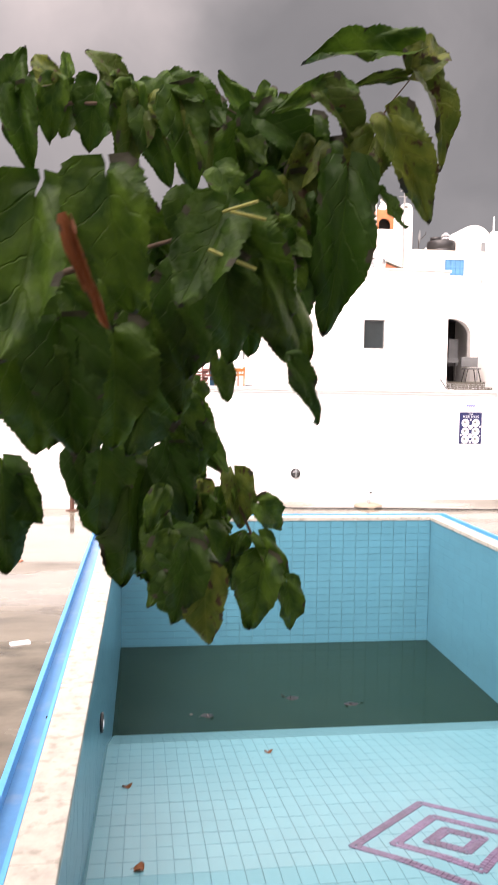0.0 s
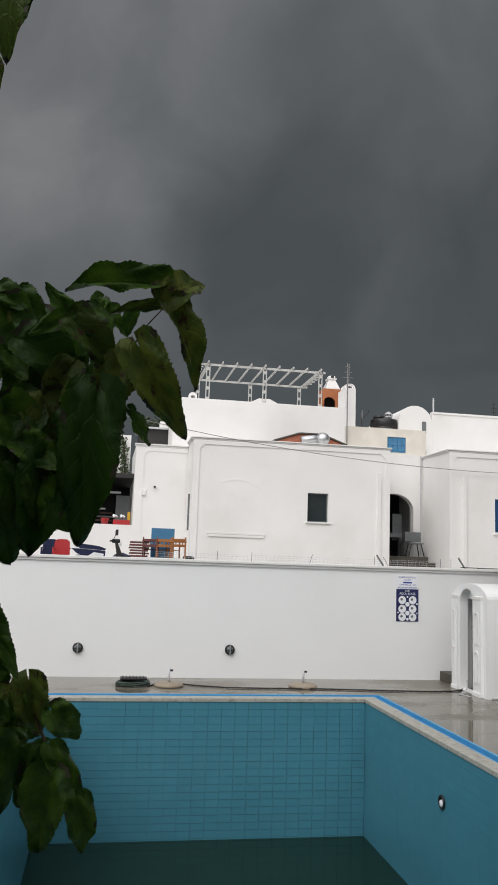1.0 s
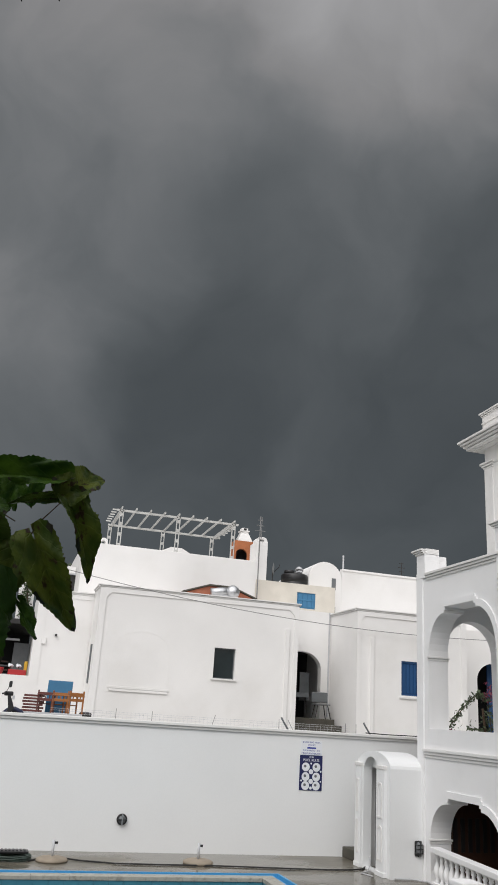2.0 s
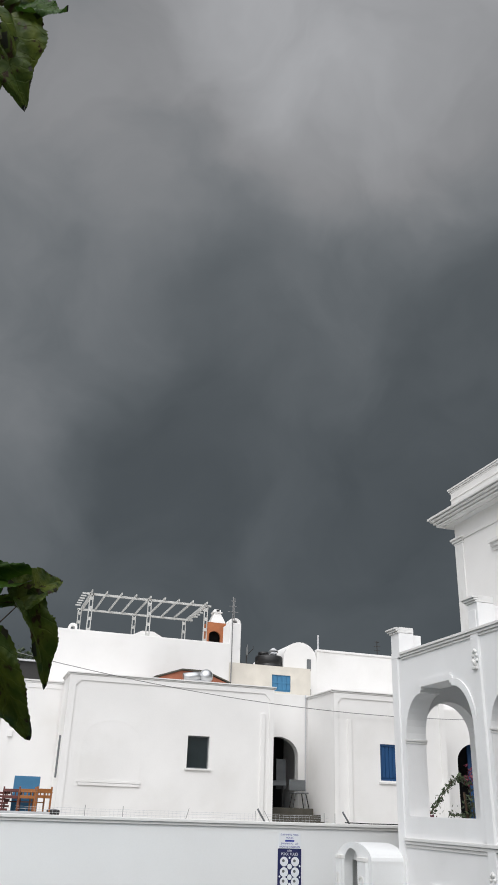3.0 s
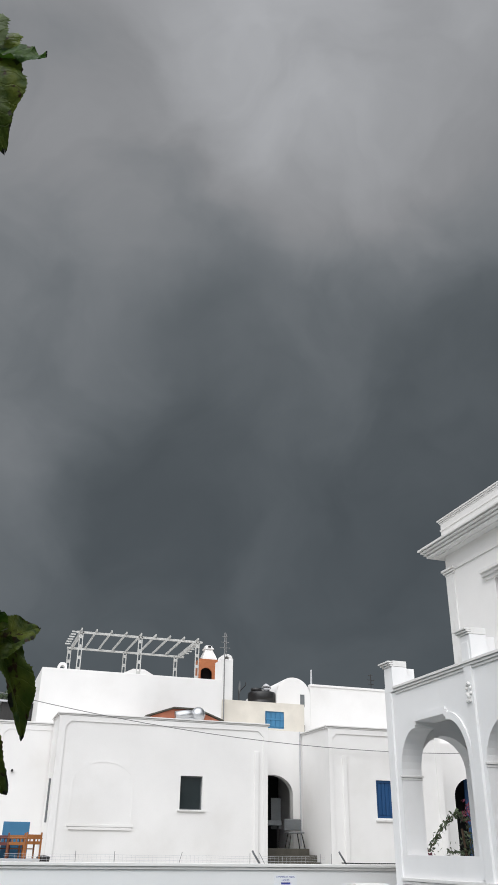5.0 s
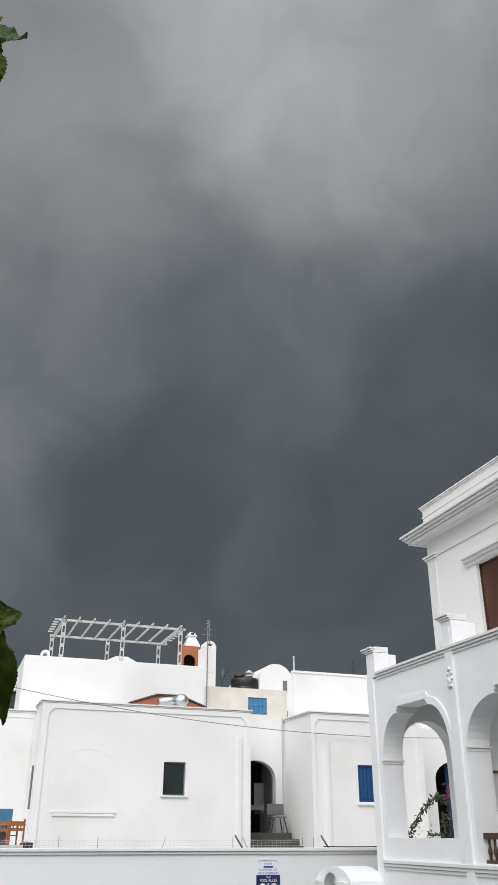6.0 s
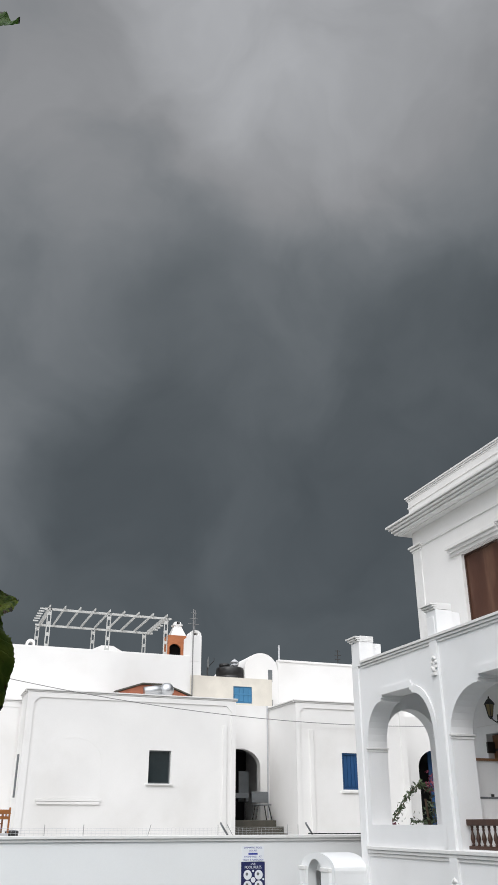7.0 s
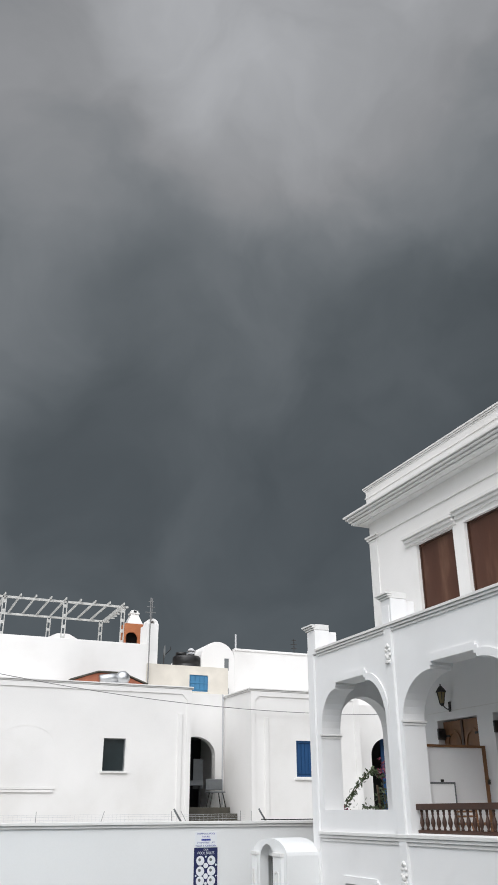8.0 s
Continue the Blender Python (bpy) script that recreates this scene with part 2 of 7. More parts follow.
def leaf_material(name, deep, light, dry, dry_from=0.62):
    """A leaf: pale veins, blotches of yellow, dry brown edges here and there."""
    m = bpy.data.materials.new(name)
    m.use_nodes = True
    n, l = m.node_tree.nodes, m.node_tree.links
    bsdf = n["Principled BSDF"]
    tc = n.new("ShaderNodeTexCoord")
    info = n.new("ShaderNodeObjectInfo")
    offset = n.new("ShaderNodeVectorMath")
    offset.operation = "ADD"
    l.new(tc.outputs["Object"], offset.inputs[0])
    l.new(info.outputs["Location"], offset.inputs[1])
    t1 = n.new("ShaderNodeTexNoise")
    t1.inputs["Scale"].default_value, t1.inputs["Detail"].default_value = 3.5, 5.0
    l.new(offset.outputs[0], t1.inputs["Vector"])
    mix = n.new("ShaderNodeMix")
    mix.data_type = "RGBA"
    mr = n.new("ShaderNodeMapRange")
    mr.inputs["From Min"].default_value, mr.inputs["From Max"].default_value = 0.35, 0.7
    l.new(t1.outputs["Fac"], mr.inputs["Value"])
    sh = n.new("ShaderNodeMath")
    sh.operation = "MULTIPLY"
    l.new(mr.outputs["Result"], sh.inputs[0])
    l.new(info.outputs["Random"], sh.inputs[1])
    l.new(sh.outputs[0], mix.inputs[0])
    mix.inputs[6].default_value, mix.inputs[7].default_value = (*deep, 1), (*light, 1)
    t2 = n.new("ShaderNodeTexNoise")
    t2.inputs["Scale"].default_value, t2.inputs["Detail"].default_value = 5.0, 6.0
    l.new(offset.outputs[0], t2.inputs["Vector"])
    mr2 = n.new("ShaderNodeMapRange")
    mr2.inputs["From Min"].default_value, mr2.inputs["From Max"].default_value = dry_from, dry_from + 0.06
    l.new(t2.outputs["Fac"], mr2.inputs["Value"])
    mix2 = n.new("ShaderNodeMix")
    mix2.data_type = "RGBA"
    l.new(mr2.outputs["Result"], mix2.inputs[0])
    l.new(mix.outputs[2], mix2.inputs[6])
    mix2.inputs[7].default_value = (*dry, 1)
    # veins run from the midrib at a slant
    sep = n.new("ShaderNodeSeparateXYZ")
    l.new(tc.outputs["Object"], sep.inputs[0])
    ab = n.new("ShaderNodeMath")
    ab.operation = "ABSOLUTE"
    l.new(sep.outputs["X"], ab.inputs[0])
    sl = n.new("ShaderNodeMath")
    sl.operation = "MULTIPLY_ADD"
    l.new(ab.outputs[0], sl.inputs[0])
    sl.inputs[1].default_value = -0.8
    wob = n.new("ShaderNodeMath")
    wob.operation = "MULTIPLY_ADD"
    l.new(t1.outputs["Fac"], wob.inputs[0])
    wob.inputs[1].default_value = 0.22
    l.new(sep.outputs["Y"], wob.inputs[2])
    l.new(wob.outputs[0], sl.inputs[2])
    wv = n.new("ShaderNodeMath")
    wv.operation = "PINGPONG"
    l.new(sl.outputs[0], wv.inputs[0])
    wv.inputs[1].default_value = 0.11
    vein = n.new("ShaderNodeMapRange")
    vein.inputs["From Min"].default_value, vein.inputs["From Max"].default_value = 0.0, 0.012
    vein.inputs["To Min"].default_value, vein.inputs["To Max"].default_value = 1.0, 0.0
    l.new(wv.outputs[0], vein.inputs["Value"])
    rib = n.new("ShaderNodeMapRange")
    rib.inputs["From Min"].default_value, rib.inputs["From Max"].default_value = 0.004, 0.014
    rib.inputs["To Min"].default_value, rib.inputs["To Max"].default_value = 1.0, 0.0
    l.new(ab.outputs[0], rib.inputs["Value"])
    vm = n.new("ShaderNodeMath")
    vm.operation = "MAXIMUM"
    l.new(vein.outputs["Result"], vm.inputs[0])
    l.new(rib.outputs["Result"], vm.inputs[1])
    vs = n.new("ShaderNodeMath")
    vs.operation = "MULTIPLY"
    l.new(vm.outputs[0], vs.inputs[0])
    vs.inputs[1].default_value = 0.12
    mix3 = n.new("ShaderNodeMix")
    mix3.data_type = "RGBA"
    l.new(vs.outputs[0], mix3.inputs[0])
    l.new(mix2.outputs[2], mix3.inputs[6])
    mix3.inputs[7].default_value = (light[0] * 1.5, light[1] * 1.4, light[2] * 1.6, 1)
    l.new(mix3.outputs[2], bsdf.inputs["Base Color"])
    bsdf.inputs["Roughness"].default_value = 0.45
    bsdf.inputs["Specular IOR Level"].default_value = 0.2
    bp = n.new("ShaderNodeBump")
    bp.inputs["Strength"].default_value, bp.inputs["Distance"].default_value = 0.5, 0.02
    inv = n.new("ShaderNodeMath")
    inv.operation = "MULTIPLY_ADD"
    l.new(vm.outputs[0], inv.inputs[0])
    inv.inputs[1].default_value = -0.35
    l.new(t1.outputs["Fac"], inv.inputs[2])
    l.new(inv.outputs[0], bp.inputs["Height"])
    l.new(bp.outputs[0], bsdf.inputs["Normal"])
    # a thin leaf lets some light through
    trans = n.new("ShaderNodeBsdfTranslucent")
    l.new(mix3.outputs[2], trans.inputs["Color"])
    ms = n.new("ShaderNodeMixShader")
    ms.inputs[0].default_value = 0.28
    l.new(bsdf.outputs[0], ms.inputs[1])
    l.new(trans.outputs[0], ms.inputs[2])
    l.new(ms.outputs[0], n["Material Output"].inputs["Surface"])
    return m


LEAF = leaf_material("green_leaf", (0.017, 0.052, 0.006), (0.075, 0.148, 0.015), (0.03, 0.03, 0.010), 0.76)
LEAF_YELLOW = leaf_material("yellowing_leaf", (0.045, 0.08, 0.013), (0.16, 0.19, 0.028), (0.045, 0.025, 0.015), 0.60)
LEAF_EDGE = material("dried_leaf_edge", (0.022, 0.022, 0.008), 0.75, 0.4, 30, 200, 0.3)
STALK = material("yellow_green_stalk", (0.26, 0.27, 0.06), 0.5, 0.15, 30, 200, 0.1)
PERGOLA_METAL = material("dull_white_metal", (0.50, 0.50, 0.48), 0.5, 0.15, 3, 40, 0.1)
LEAF_DRY = leaf_material("dry_leaf", (0.20, 0.07, 0.03), (0.28, 0.12, 0.05), (0.10, 0.04, 0.02), 0.6)


# ---- mesh helpers ----
def finish(bm, name, mat, parent=None, label="", smooth=False):
    bmesh.ops.recalc_face_normals(bm, faces=bm.faces)
    me = bpy.data.meshes.new(name)
    bm.to_mesh(me)
    bm.free()
    if smooth:
        me.polygons.foreach_set("use_smooth", [True] * len(me.polygons))
    me.materials.append(mat)
    ob = new(name, me)
    if parent is not None:
        ob.parent = parent
        ob.matrix_parent_inverse = Matrix.Translation(-world_place(parent))
    if label:
        ob["label"] = label
    return ob


def world_place(ob):
    """Where an unturned thing stands."""
    p = Vector(ob.location)
    while ob.parent is not None:
        p = p + Vector(ob.matrix_parent_inverse.translation)
        ob = ob.parent
        p = p + Vector(ob.location)
    return p


def part(name, bm, mat, parent, label="", smooth=False):
    return finish(bm, name, mat, parent, label, smooth)


def solid(name, bm, mat, label, category="", kind="structure", group="", smooth=False):
    return tagged(finish(bm, name, mat, None, "", smooth), label, category, group, kind)


def thing(name, place, label, category, group="", kind=""):
    e = new(name)
    e.empty_display_size = 0.1
    e.location = place
    return tagged(e, label, category, group, kind)


def box(bm, x0, x1, y0, y1, z0, z1, bevel=0.0):
    r = bmesh.ops.create_cube(bm, size=1.0)
    for v in r["verts"]:
        v.co = Vector((x0 + (v.co.x + 0.5) * (x1 - x0), y0 + (v.co.y + 0.5) * (y1 - y0), z0 + (v.co.z + 0.5) * (z1 - z0)))
    if bevel:
        edges = list({e for v in r["verts"] for e in v.link_edges})
        bmesh.ops.bevel(bm, geom=edges, offset=bevel, segments=2, affect="EDGES", profile=0.6)
    return bm


def boxm(x0, x1, y0, y1, z0, z1, bevel=0.0):
    return box(bmesh.new(), x0, x1, y0, y1, z0, z1, bevel)


def plate(bm, axis, a0, a1, outer, holes=()):
    """A flat slab across an axis from a0 to a1, outlined by outer, with holes through it."""
    def at(u, v, a):
        return {"x": (a, u, v), "y": (u, a, v), "z": (u, v, a)}[axis]
    edges, rings = [], []
    for ring in (outer, *holes):
        vs = [bm.verts.new(at(u, v, a0)) for u, v in ring]
        edges += [bm.edges.new((vs[i], vs[(i + 1) % len(vs)])) for i in range(len(vs))]
        rings.append(vs)
    faces = [g for g in bmesh.ops.triangle_fill(bm, use_beauty=True, use_dissolve=False, edges=edges)["geom"] if isinstance(g, bmesh.types.BMFace)]
    twin = {}
    for ring in rings:
        for v in ring:
            co = v.co.copy()
            co["xyz".index(axis)] = a1
            twin[v] = bm.verts.new(co)
    for f in faces:
        bm.faces.new([twin[v] for v in reversed(f.verts)])
    for ring in rings:
        for i, v in enumerate(ring):
            w = ring[(i + 1) % len(ring)]
            bm.faces.new((v, w, twin[w], twin[v]))
    return bm


def rect(u0, u1, v0, v1):
    return [(u0, v0), (u1, v0), (u1, v1), (u0, v1)]


def arch(u0, u1, v0, spring, crown, flat=0.0, steps=10):
    """An opening with upright sides and a rounded head; flat: the width of a level piece at the crown."""
    mid, half = (u0 + u1) / 2, (u1 - u0) / 2
    pts = [(u0, v0), (u1, v0)]
    if flat:
        f, lo = flat / 2 + 0.1, crown - 0.1
        run, rise = half - f, lo - spring
        right = [(mid + f + run * math.cos(math.pi / 2 * i / steps), spring + rise * math.sin(math.pi / 2 * i / steps)) for i in range(steps + 1)]
        right += [(mid + f, lo + 0.05), (mid + f - 0.05, lo + 0.05), (mid + f - 0.05, crown)]
        return pts + right + [(2 * mid - u, v) for u, v in reversed(right)]
    rise, run = crown - spring, half - flat / 2
    for i in range(steps + 1):
        a = math.pi / 2 * i / steps
        pts.append((mid + flat / 2 + run * math.cos(a), spring + rise * math.sin(a)))
    start = 0 if flat else 1
    for i in range(start, steps + 1):
        a = math.pi / 2 * (1 - i / steps)
        pts.append((mid - flat / 2 - run * math.cos(a), spring + rise * math.sin(a)))
    return pts


def tube(bm, pts, r, seg=8, caps=True):
    """A round bar along pts; r is one radius or one for each point."""
    pts = [Vector(p) for p in pts]
    rs = r if isinstance(r, (list, tuple)) else [r] * len(pts)
    rings = []
    for i, p in enumerate(pts):
        d = (pts[min(i + 1, len(pts) - 1)] - pts[max(i - 1, 0)]).normalized()
        side = d.cross(Vector((0, 0, 1)) if abs(d.z) < 0.9 else Vector((1, 0, 0))).normalized()
        up = side.cross(d)
        rings.append([bm.verts.new(p + rs[i] * (math.cos(2 * math.pi * k / seg) * side + math.sin(2 * math.pi * k / seg) * up)) for k in range(seg)])
    for a, b in zip(rings, rings[1:]):
        for k in range(seg):
            bm.faces.new((a[k], a[(k + 1) % seg], b[(k + 1) % seg], b[k]))
    if caps:
        bm.faces.new(list(reversed(rings[0])))
        bm.faces.new(rings[-1])
    return bm


def lathe(bm, profile, place=(0, 0, 0), seg=16):
    """A turned form: profile of (radius, height) about an upright axis."""
    x, y, z = place
    rings = [[bm.verts.new((x + max(r, 0.0005) * math.cos(2 * math.pi * k / seg), y + max(r, 0.0005) * math.sin(2 * math.pi * k / seg), z + h)) for k in range(seg)] for r, h in profile]
    for a, b in zip(rings, rings[1:]):
        for k in range(seg):
            bm.faces.new((a[k], a[(k + 1) % seg], b[(k + 1) % seg], b[k]))
    bm.faces.new(list(reversed(rings[0])))
    bm.faces.new(rings[-1])
    return bm


def moulding_x(bm, y0, y1, face, z0, z1, deep, bands=3):
    """A stepped moulding along y on a face that looks towards -x."""
    h = (z1 - z0) / bands
    for i in range(bands):
        d = deep * (i + 1) / bands
        box(bm, face - d, face + 0.03, y0, y1, z0 + i * h + 0.004, z0 + (i + 1) * h - (0.002 if i < bands - 1 else 0), 0.004)
    return bm


def moulding_y(bm, x0, x1, face, z0, z1, deep, bands=3):
    """The same along x on a face that looks towards -y."""
    h = (z1 - z0) / bands
    for i in range(bands):
        d = deep * (i + 1) / bands
        box(bm, x0, x1, face - d, face + 0.03, z0 + i * h + 0.004, z0 + (i + 1) * h - (0.002 if i < bands - 1 else 0), 0.004)
    return bm


def joined(bms_builder):
    bm = bmesh.new()
    bms_builder(bm)
    return bm


# ---- ground, deck, pool ----
PX0, PX1, PY0, PY1 = -0.79, 5.0, 1.5, 14.4
WALL_Y, UP_Z = 16.86, 1.95
COPE, CHAN = 0.23, 0.19
hole = rect(PX0 - COPE - CHAN, PX1 + COPE + CHAN, PY0 - COPE - CHAN, PY1 + COPE + CHAN)
solid("ground", plate(bmesh.new(), "z", -0.2, -0.04, rect(-500, 500, -500, 500), [hole]), EARTH, "brown dry earth reaching to the horizon", "ground")
deck = plate(bmesh.new(), "z", -0.04, 0.0, rect(-14, 12, -6, WALL_Y), [hole])
solid("pavement", deck, DECK, "wet worn concrete pool deck with puddles", "pool deck")
solid("ground_upper", boxm(-60, 60, WALL_Y + 0.3, 140, -0.04, UP_Z), PAVING, "grey paved ground behind the pool wall", "ground")

pool = thing("swimming_pool", (2.1, 8.0, -2.8), "half-empty turquoise tiled swimming pool with murky green water", "swimming pool", kind="structure")


def floor_z(y):
    """The floor falls gently, then steeply to the deep end."""
    pts = [(1.5, -0.95), (5.5, -1.17), (8.94, -1.72), (10.9, -2.46), (14.4, -2.8)]
    for (a, za), (b, zb) in zip(pts, pts[1:]):
        if y <= b:
            return za + (zb - za) * (y - a) / (b - a)
    return pts[-1][1]


# the shell: four walls and the floor, behind the tiles
shell = bmesh.new()
box(shell, PX0 - 0.2, PX0 - 0.012, PY0 - 0.2, PY1 + 0.2, -3.0, -0.05)
box(shell, PX1 + 0.012, PX1 + 0.2, PY0 - 0.2, PY1 + 0.2, -3.0, -0.05)
part("side_bed", shell, GROUT_PALE, pool, "pale grout bed")
shell = bmesh.new()
box(shell, PX0, PX1, PY1 + 0.012, PY1 + 0.2, -3.0, -0.05)
box(shell, PX0, PX1, PY0 - 0.2, PY0 - 0.012, -3.0, -0.05)
part("shell", shell, GROUT, pool, "blue-grey grout bed")
fl = bmesh.new()
ys = [1.5, 5.5, 8.94, 10.9, 14.4]
tops = [[fl.verts.new((x, y, floor_z(y) - 0.01)) for x in (PX0 - 0.05, PX1 + 0.05)] for y in ys]
lows = [[fl.verts.new((x, y, -3.05)) for x in (PX0 - 0.05, PX1 + 0.05)] for y in ys]
for i in range(len(ys) - 1):
    fl.faces.new((tops[i][0], tops[i][1], tops[i + 1][1], tops[i + 1][0]))
    fl.faces.new((lows[i][0], lows[i + 1][0], lows[i + 1][1], lows[i][1]))
    for s in (0, 1):
        fl.faces.new((tops[i][s], tops[i + 1][s], lows[i + 1][s], lows[i][s]))
fl.faces.new((tops[0][0], lows[0][0], lows[0][1], tops[0][1]))
fl.faces.new((tops[-1][0], tops[-1][1], lows[-1][1], lows[-1][0]))
part("floor", fl, GROUT_PALE, pool, "pool floor bed")

# murky water in the deep end
WATER = bpy.data.materials.new("murky_green_water")
WATER.use_nodes = True
wnn, wnl = WATER.node_tree.nodes, WATER.node_tree.links
wb = wnn["Principled BSDF"]
wb.inputs["Roughness"].default_value = 0.1
wb.inputs["Specular IOR Level"].default_value = 0.32
wb.inputs["IOR"].default_value = 1.33
wtc = wnn.new("ShaderNodeNewGeometry")
wno = wnn.new("ShaderNodeTexNoise")
wno.inputs["Scale"].default_value, wno.inputs["Detail"].default_value = 0.9, 5.0
wnl.new(wtc.outputs["Position"], wno.inputs["Vector"])
wmx = wnn.new("ShaderNodeMix")
wmx.data_type = "RGBA"
wnl.new(wno.outputs["Fac"], wmx.inputs[0])
wmx.inputs[6].default_value, wmx.inputs[7].default_value = (0.005, 0.018, 0.012, 1), (0.011, 0.028, 0.019, 1)
wnl.new(wmx.outputs[2], wb.inputs["Base Color"])
wn2 = wnn.new("ShaderNodeTexNoise")
wn2.inputs["Scale"].default_value = 14.0
wnl.new(wtc.outputs["Position"], wn2.inputs["Vector"])
wbp = wnn.new("ShaderNodeBump")
wbp.inputs["Strength"].default_value, wbp.inputs["Distance"].default_value = 0.06, 0.02
wnl.new(wn2.outputs["Fac"], wbp.inputs["Height"])
wnl.new(wbp.outputs[0], wb.inputs["Normal"])
wat = bmesh.new()
box(wat, PX0 - 0.004, PX1 + 0.004, 10.6, PY1 + 0.004, -2.42, -2.36)
part("water", wat, WATER, pool, "murky dark green standing water")

# coping stones and the blue overflow gutter
def ring_piece(name, x0, x1, y0, y1, mat, z0, z1, label="", bevel=0.008):
    return part(name, boxm(x0, x1, y0, y1, z0, z1, bevel), mat, pool, label)


rng = random.Random(4)
cy = PY0 - COPE
while cy < PY1 + COPE - 0.01:
    ln = min(0.62, PY1 + COPE - cy)
    for a, b in ((PX0 - COPE, PX0 + 0.015), (PX1 - 0.015, PX1 + COPE)):
        dz = rng.uniform(-0.004, 0.004)
        part("coping_stone", boxm(a, b, cy + 0.0015, cy + ln - 0.0015, -0.05, 0.012 + dz * 0.5, 0.006), COPING, pool)
    cy += ln
cx = PX0 + 0.02
while cx < PX1 - 0.03:
    ln = min(0.62, PX1 - 0.02 - cx)
    for a, b in ((PY1 - 0.015, PY1 + COPE), (PY0 - COPE, PY0 + 0.015)):
        dz = rng.uniform(-0.004, 0.004)
        part("coping_stone", boxm(cx + 0.0015, cx + ln - 0.0015, a, b, -0.05, 0.012 + dz * 0.5, 0.006), COPING, pool)
    cx += ln
gx0, gx1, gy0, gy1 = PX0 - COPE - CHAN, PX1 + COPE + CHAN, PY0 - COPE - CHAN, PY1 + COPE + CHAN
inner = rect(PX0 - COPE, PX1 + COPE, PY0 - COPE, PY1 + COPE)
part("gutter", plate(bmesh.new(), "z", -0.2, -0.07, rect(gx0, gx1, gy0, gy1), [inner]), GUTTER, pool, "blue painted overflow gutter")
lip = 0.035
part("gutter_lip", plate(bmesh.new(), "z", -0.08, 0.016, rect(gx0 - 0.004, gx1 + 0.004, gy0 - 0.004, gy1 + 0.004), [rect(gx0 + lip, gx1 - lip, gy0 + lip, gy1 - lip)]), GUTTER_LIP, pool, "light blue gutter edge")
part("gutter_lip", plate(bmesh.new(), "z", -0.08, 0.008, rect(PX0 - COPE - 0.03, PX1 + COPE + 0.03, PY0 - COPE - 0.03, PY1 + COPE + 0.03), [rect(PX0 - COPE - 0.002, PX1 + COPE + 0.002, PY0 - COPE - 0.002, PY1 + COPE + 0.002)]), GUTTER_LIP, pool, "light blue gutter edge")


def pool_fitting(name, place, face, label):
    """A round inlet or lamp in the pool wall: a ring and a lens that looks along face."""
    q = Vector(face).to_track_quat("Z", "Y").to_matrix().to_4x4()
    m = Matrix.Translation(place) @ q
    ring = lathe(bmesh.new(), [(0.09, 0.0), (0.10, 0.012), (0.097, 0.028), (0.082, 0.032), (0.07, 0.02), (0.07, 0.0)], seg=20)
    bmesh.ops.transform(ring, matrix=m, verts=ring.verts)
    r = part(name, ring, BLACK, pool, label, True)
    lens = lathe(bmesh.new(), [(0.05, 0.0), (0.05, 0.022), (0.04, 0.034), (0.0, 0.038)], seg=16)
    bmesh.ops.transform(lens, matrix=m, verts=lens.verts)
    bmesh.ops.translate(lens, verts=lens.verts, vec=(0, 0, -0.016))
    part("lens", lens, PAPER, r, "pale lens", True)


pool_fitting("pool_lamp", (PX1, 10.95, -0.8), (-1, 0, 0), "dark ring with a pale lens")
pool_fitting("pool_lamp", (PX1, 6.6, -0.8), (-1, 0, 0), "dark ring with a pale lens")
pool_fitting("pool_lamp", (PX0, 7.7, -0.94), (1, 0, 0), "dark ring with a pale lens")

# ---- the pool wall ----
wall = bmesh.new()
plate(wall, "y", WALL_Y, WALL_Y + 0.3, rect(-14, 10.5, -0.04, 2.31))
solid("wall_pool", wall, WHITE_WALL, "long white painted wall behind the pool", "wall")
cap = bmesh.new()
moulding_y(cap, -14, 10.5, WALL_Y, 2.31, 2.42, 0.07, 2)
box(cap, -14, 10.5, WALL_Y + 0.02, WALL_Y + 0.34, 2.31, 2.425, 0.006)
solid("trim", cap, TRIM, "white moulded coping along the wall top", "moulding")
# unseen wall added behind the camera to shade the leaves and near pool
solid("wall_back", boxm(-14, 12, -3.3, -3.0, -0.04, 7.0), WHITE_WALL, "unseen plain white wall added to block low light", "wall")
side = plate(bmesh.new(), "x", -14.3, -14.0, rect(-6, WALL_Y + 0.3, -0.04, 2.31))
solid("wall_side", side, WHITE_WALL, "white painted garden wall", "wall")


def bulkhead(x, z):
    t = thing("bulkhead_light", (x, WALL_Y, z), "round black bulkhead light on the white wall", "wall light", "lights on the pool wall")
    m = Matrix.Translation((x, WALL_Y, z)) @ Matrix.Rotation(radians(90), 4, "X")
    body = lathe(bmesh.new(), [(0.098, 0.0), (0.105, 0.015), (0.1, 0.045), (0.082, 0.05), (0.075, 0.03)], seg=24)
    bmesh.ops.transform(body, matrix=m, verts=body.verts)
    part("body", body, BLACK, t, "", True)
    lens = lathe(bmesh.new(), [(0.076, 0.025), (0.07, 0.055), (0.04, 0.075), (0.0, 0.08)], seg=20)
    bmesh.ops.transform(lens, matrix=m, verts=lens.verts)
    part("lens", lens, GREY, t, "grey frosted glass", True)
    part("guard", boxm(x - 0.012, x + 0.012, WALL_Y - 0.1, WALL_Y - 0.04, z - 0.09, z + 0.09, 0.005), METAL, t, "pale upright guard bar")
    part("guard", boxm(x - 0.09, x + 0.09, WALL_Y - 0.095, WALL_Y - 0.05, z - 0.01, z + 0.01, 0.004), BLACK, t)


bulkhead(-0.28, 0.575)
bulkhead(2.84, 0.58)
bulkhead(-3.4, 0.57)


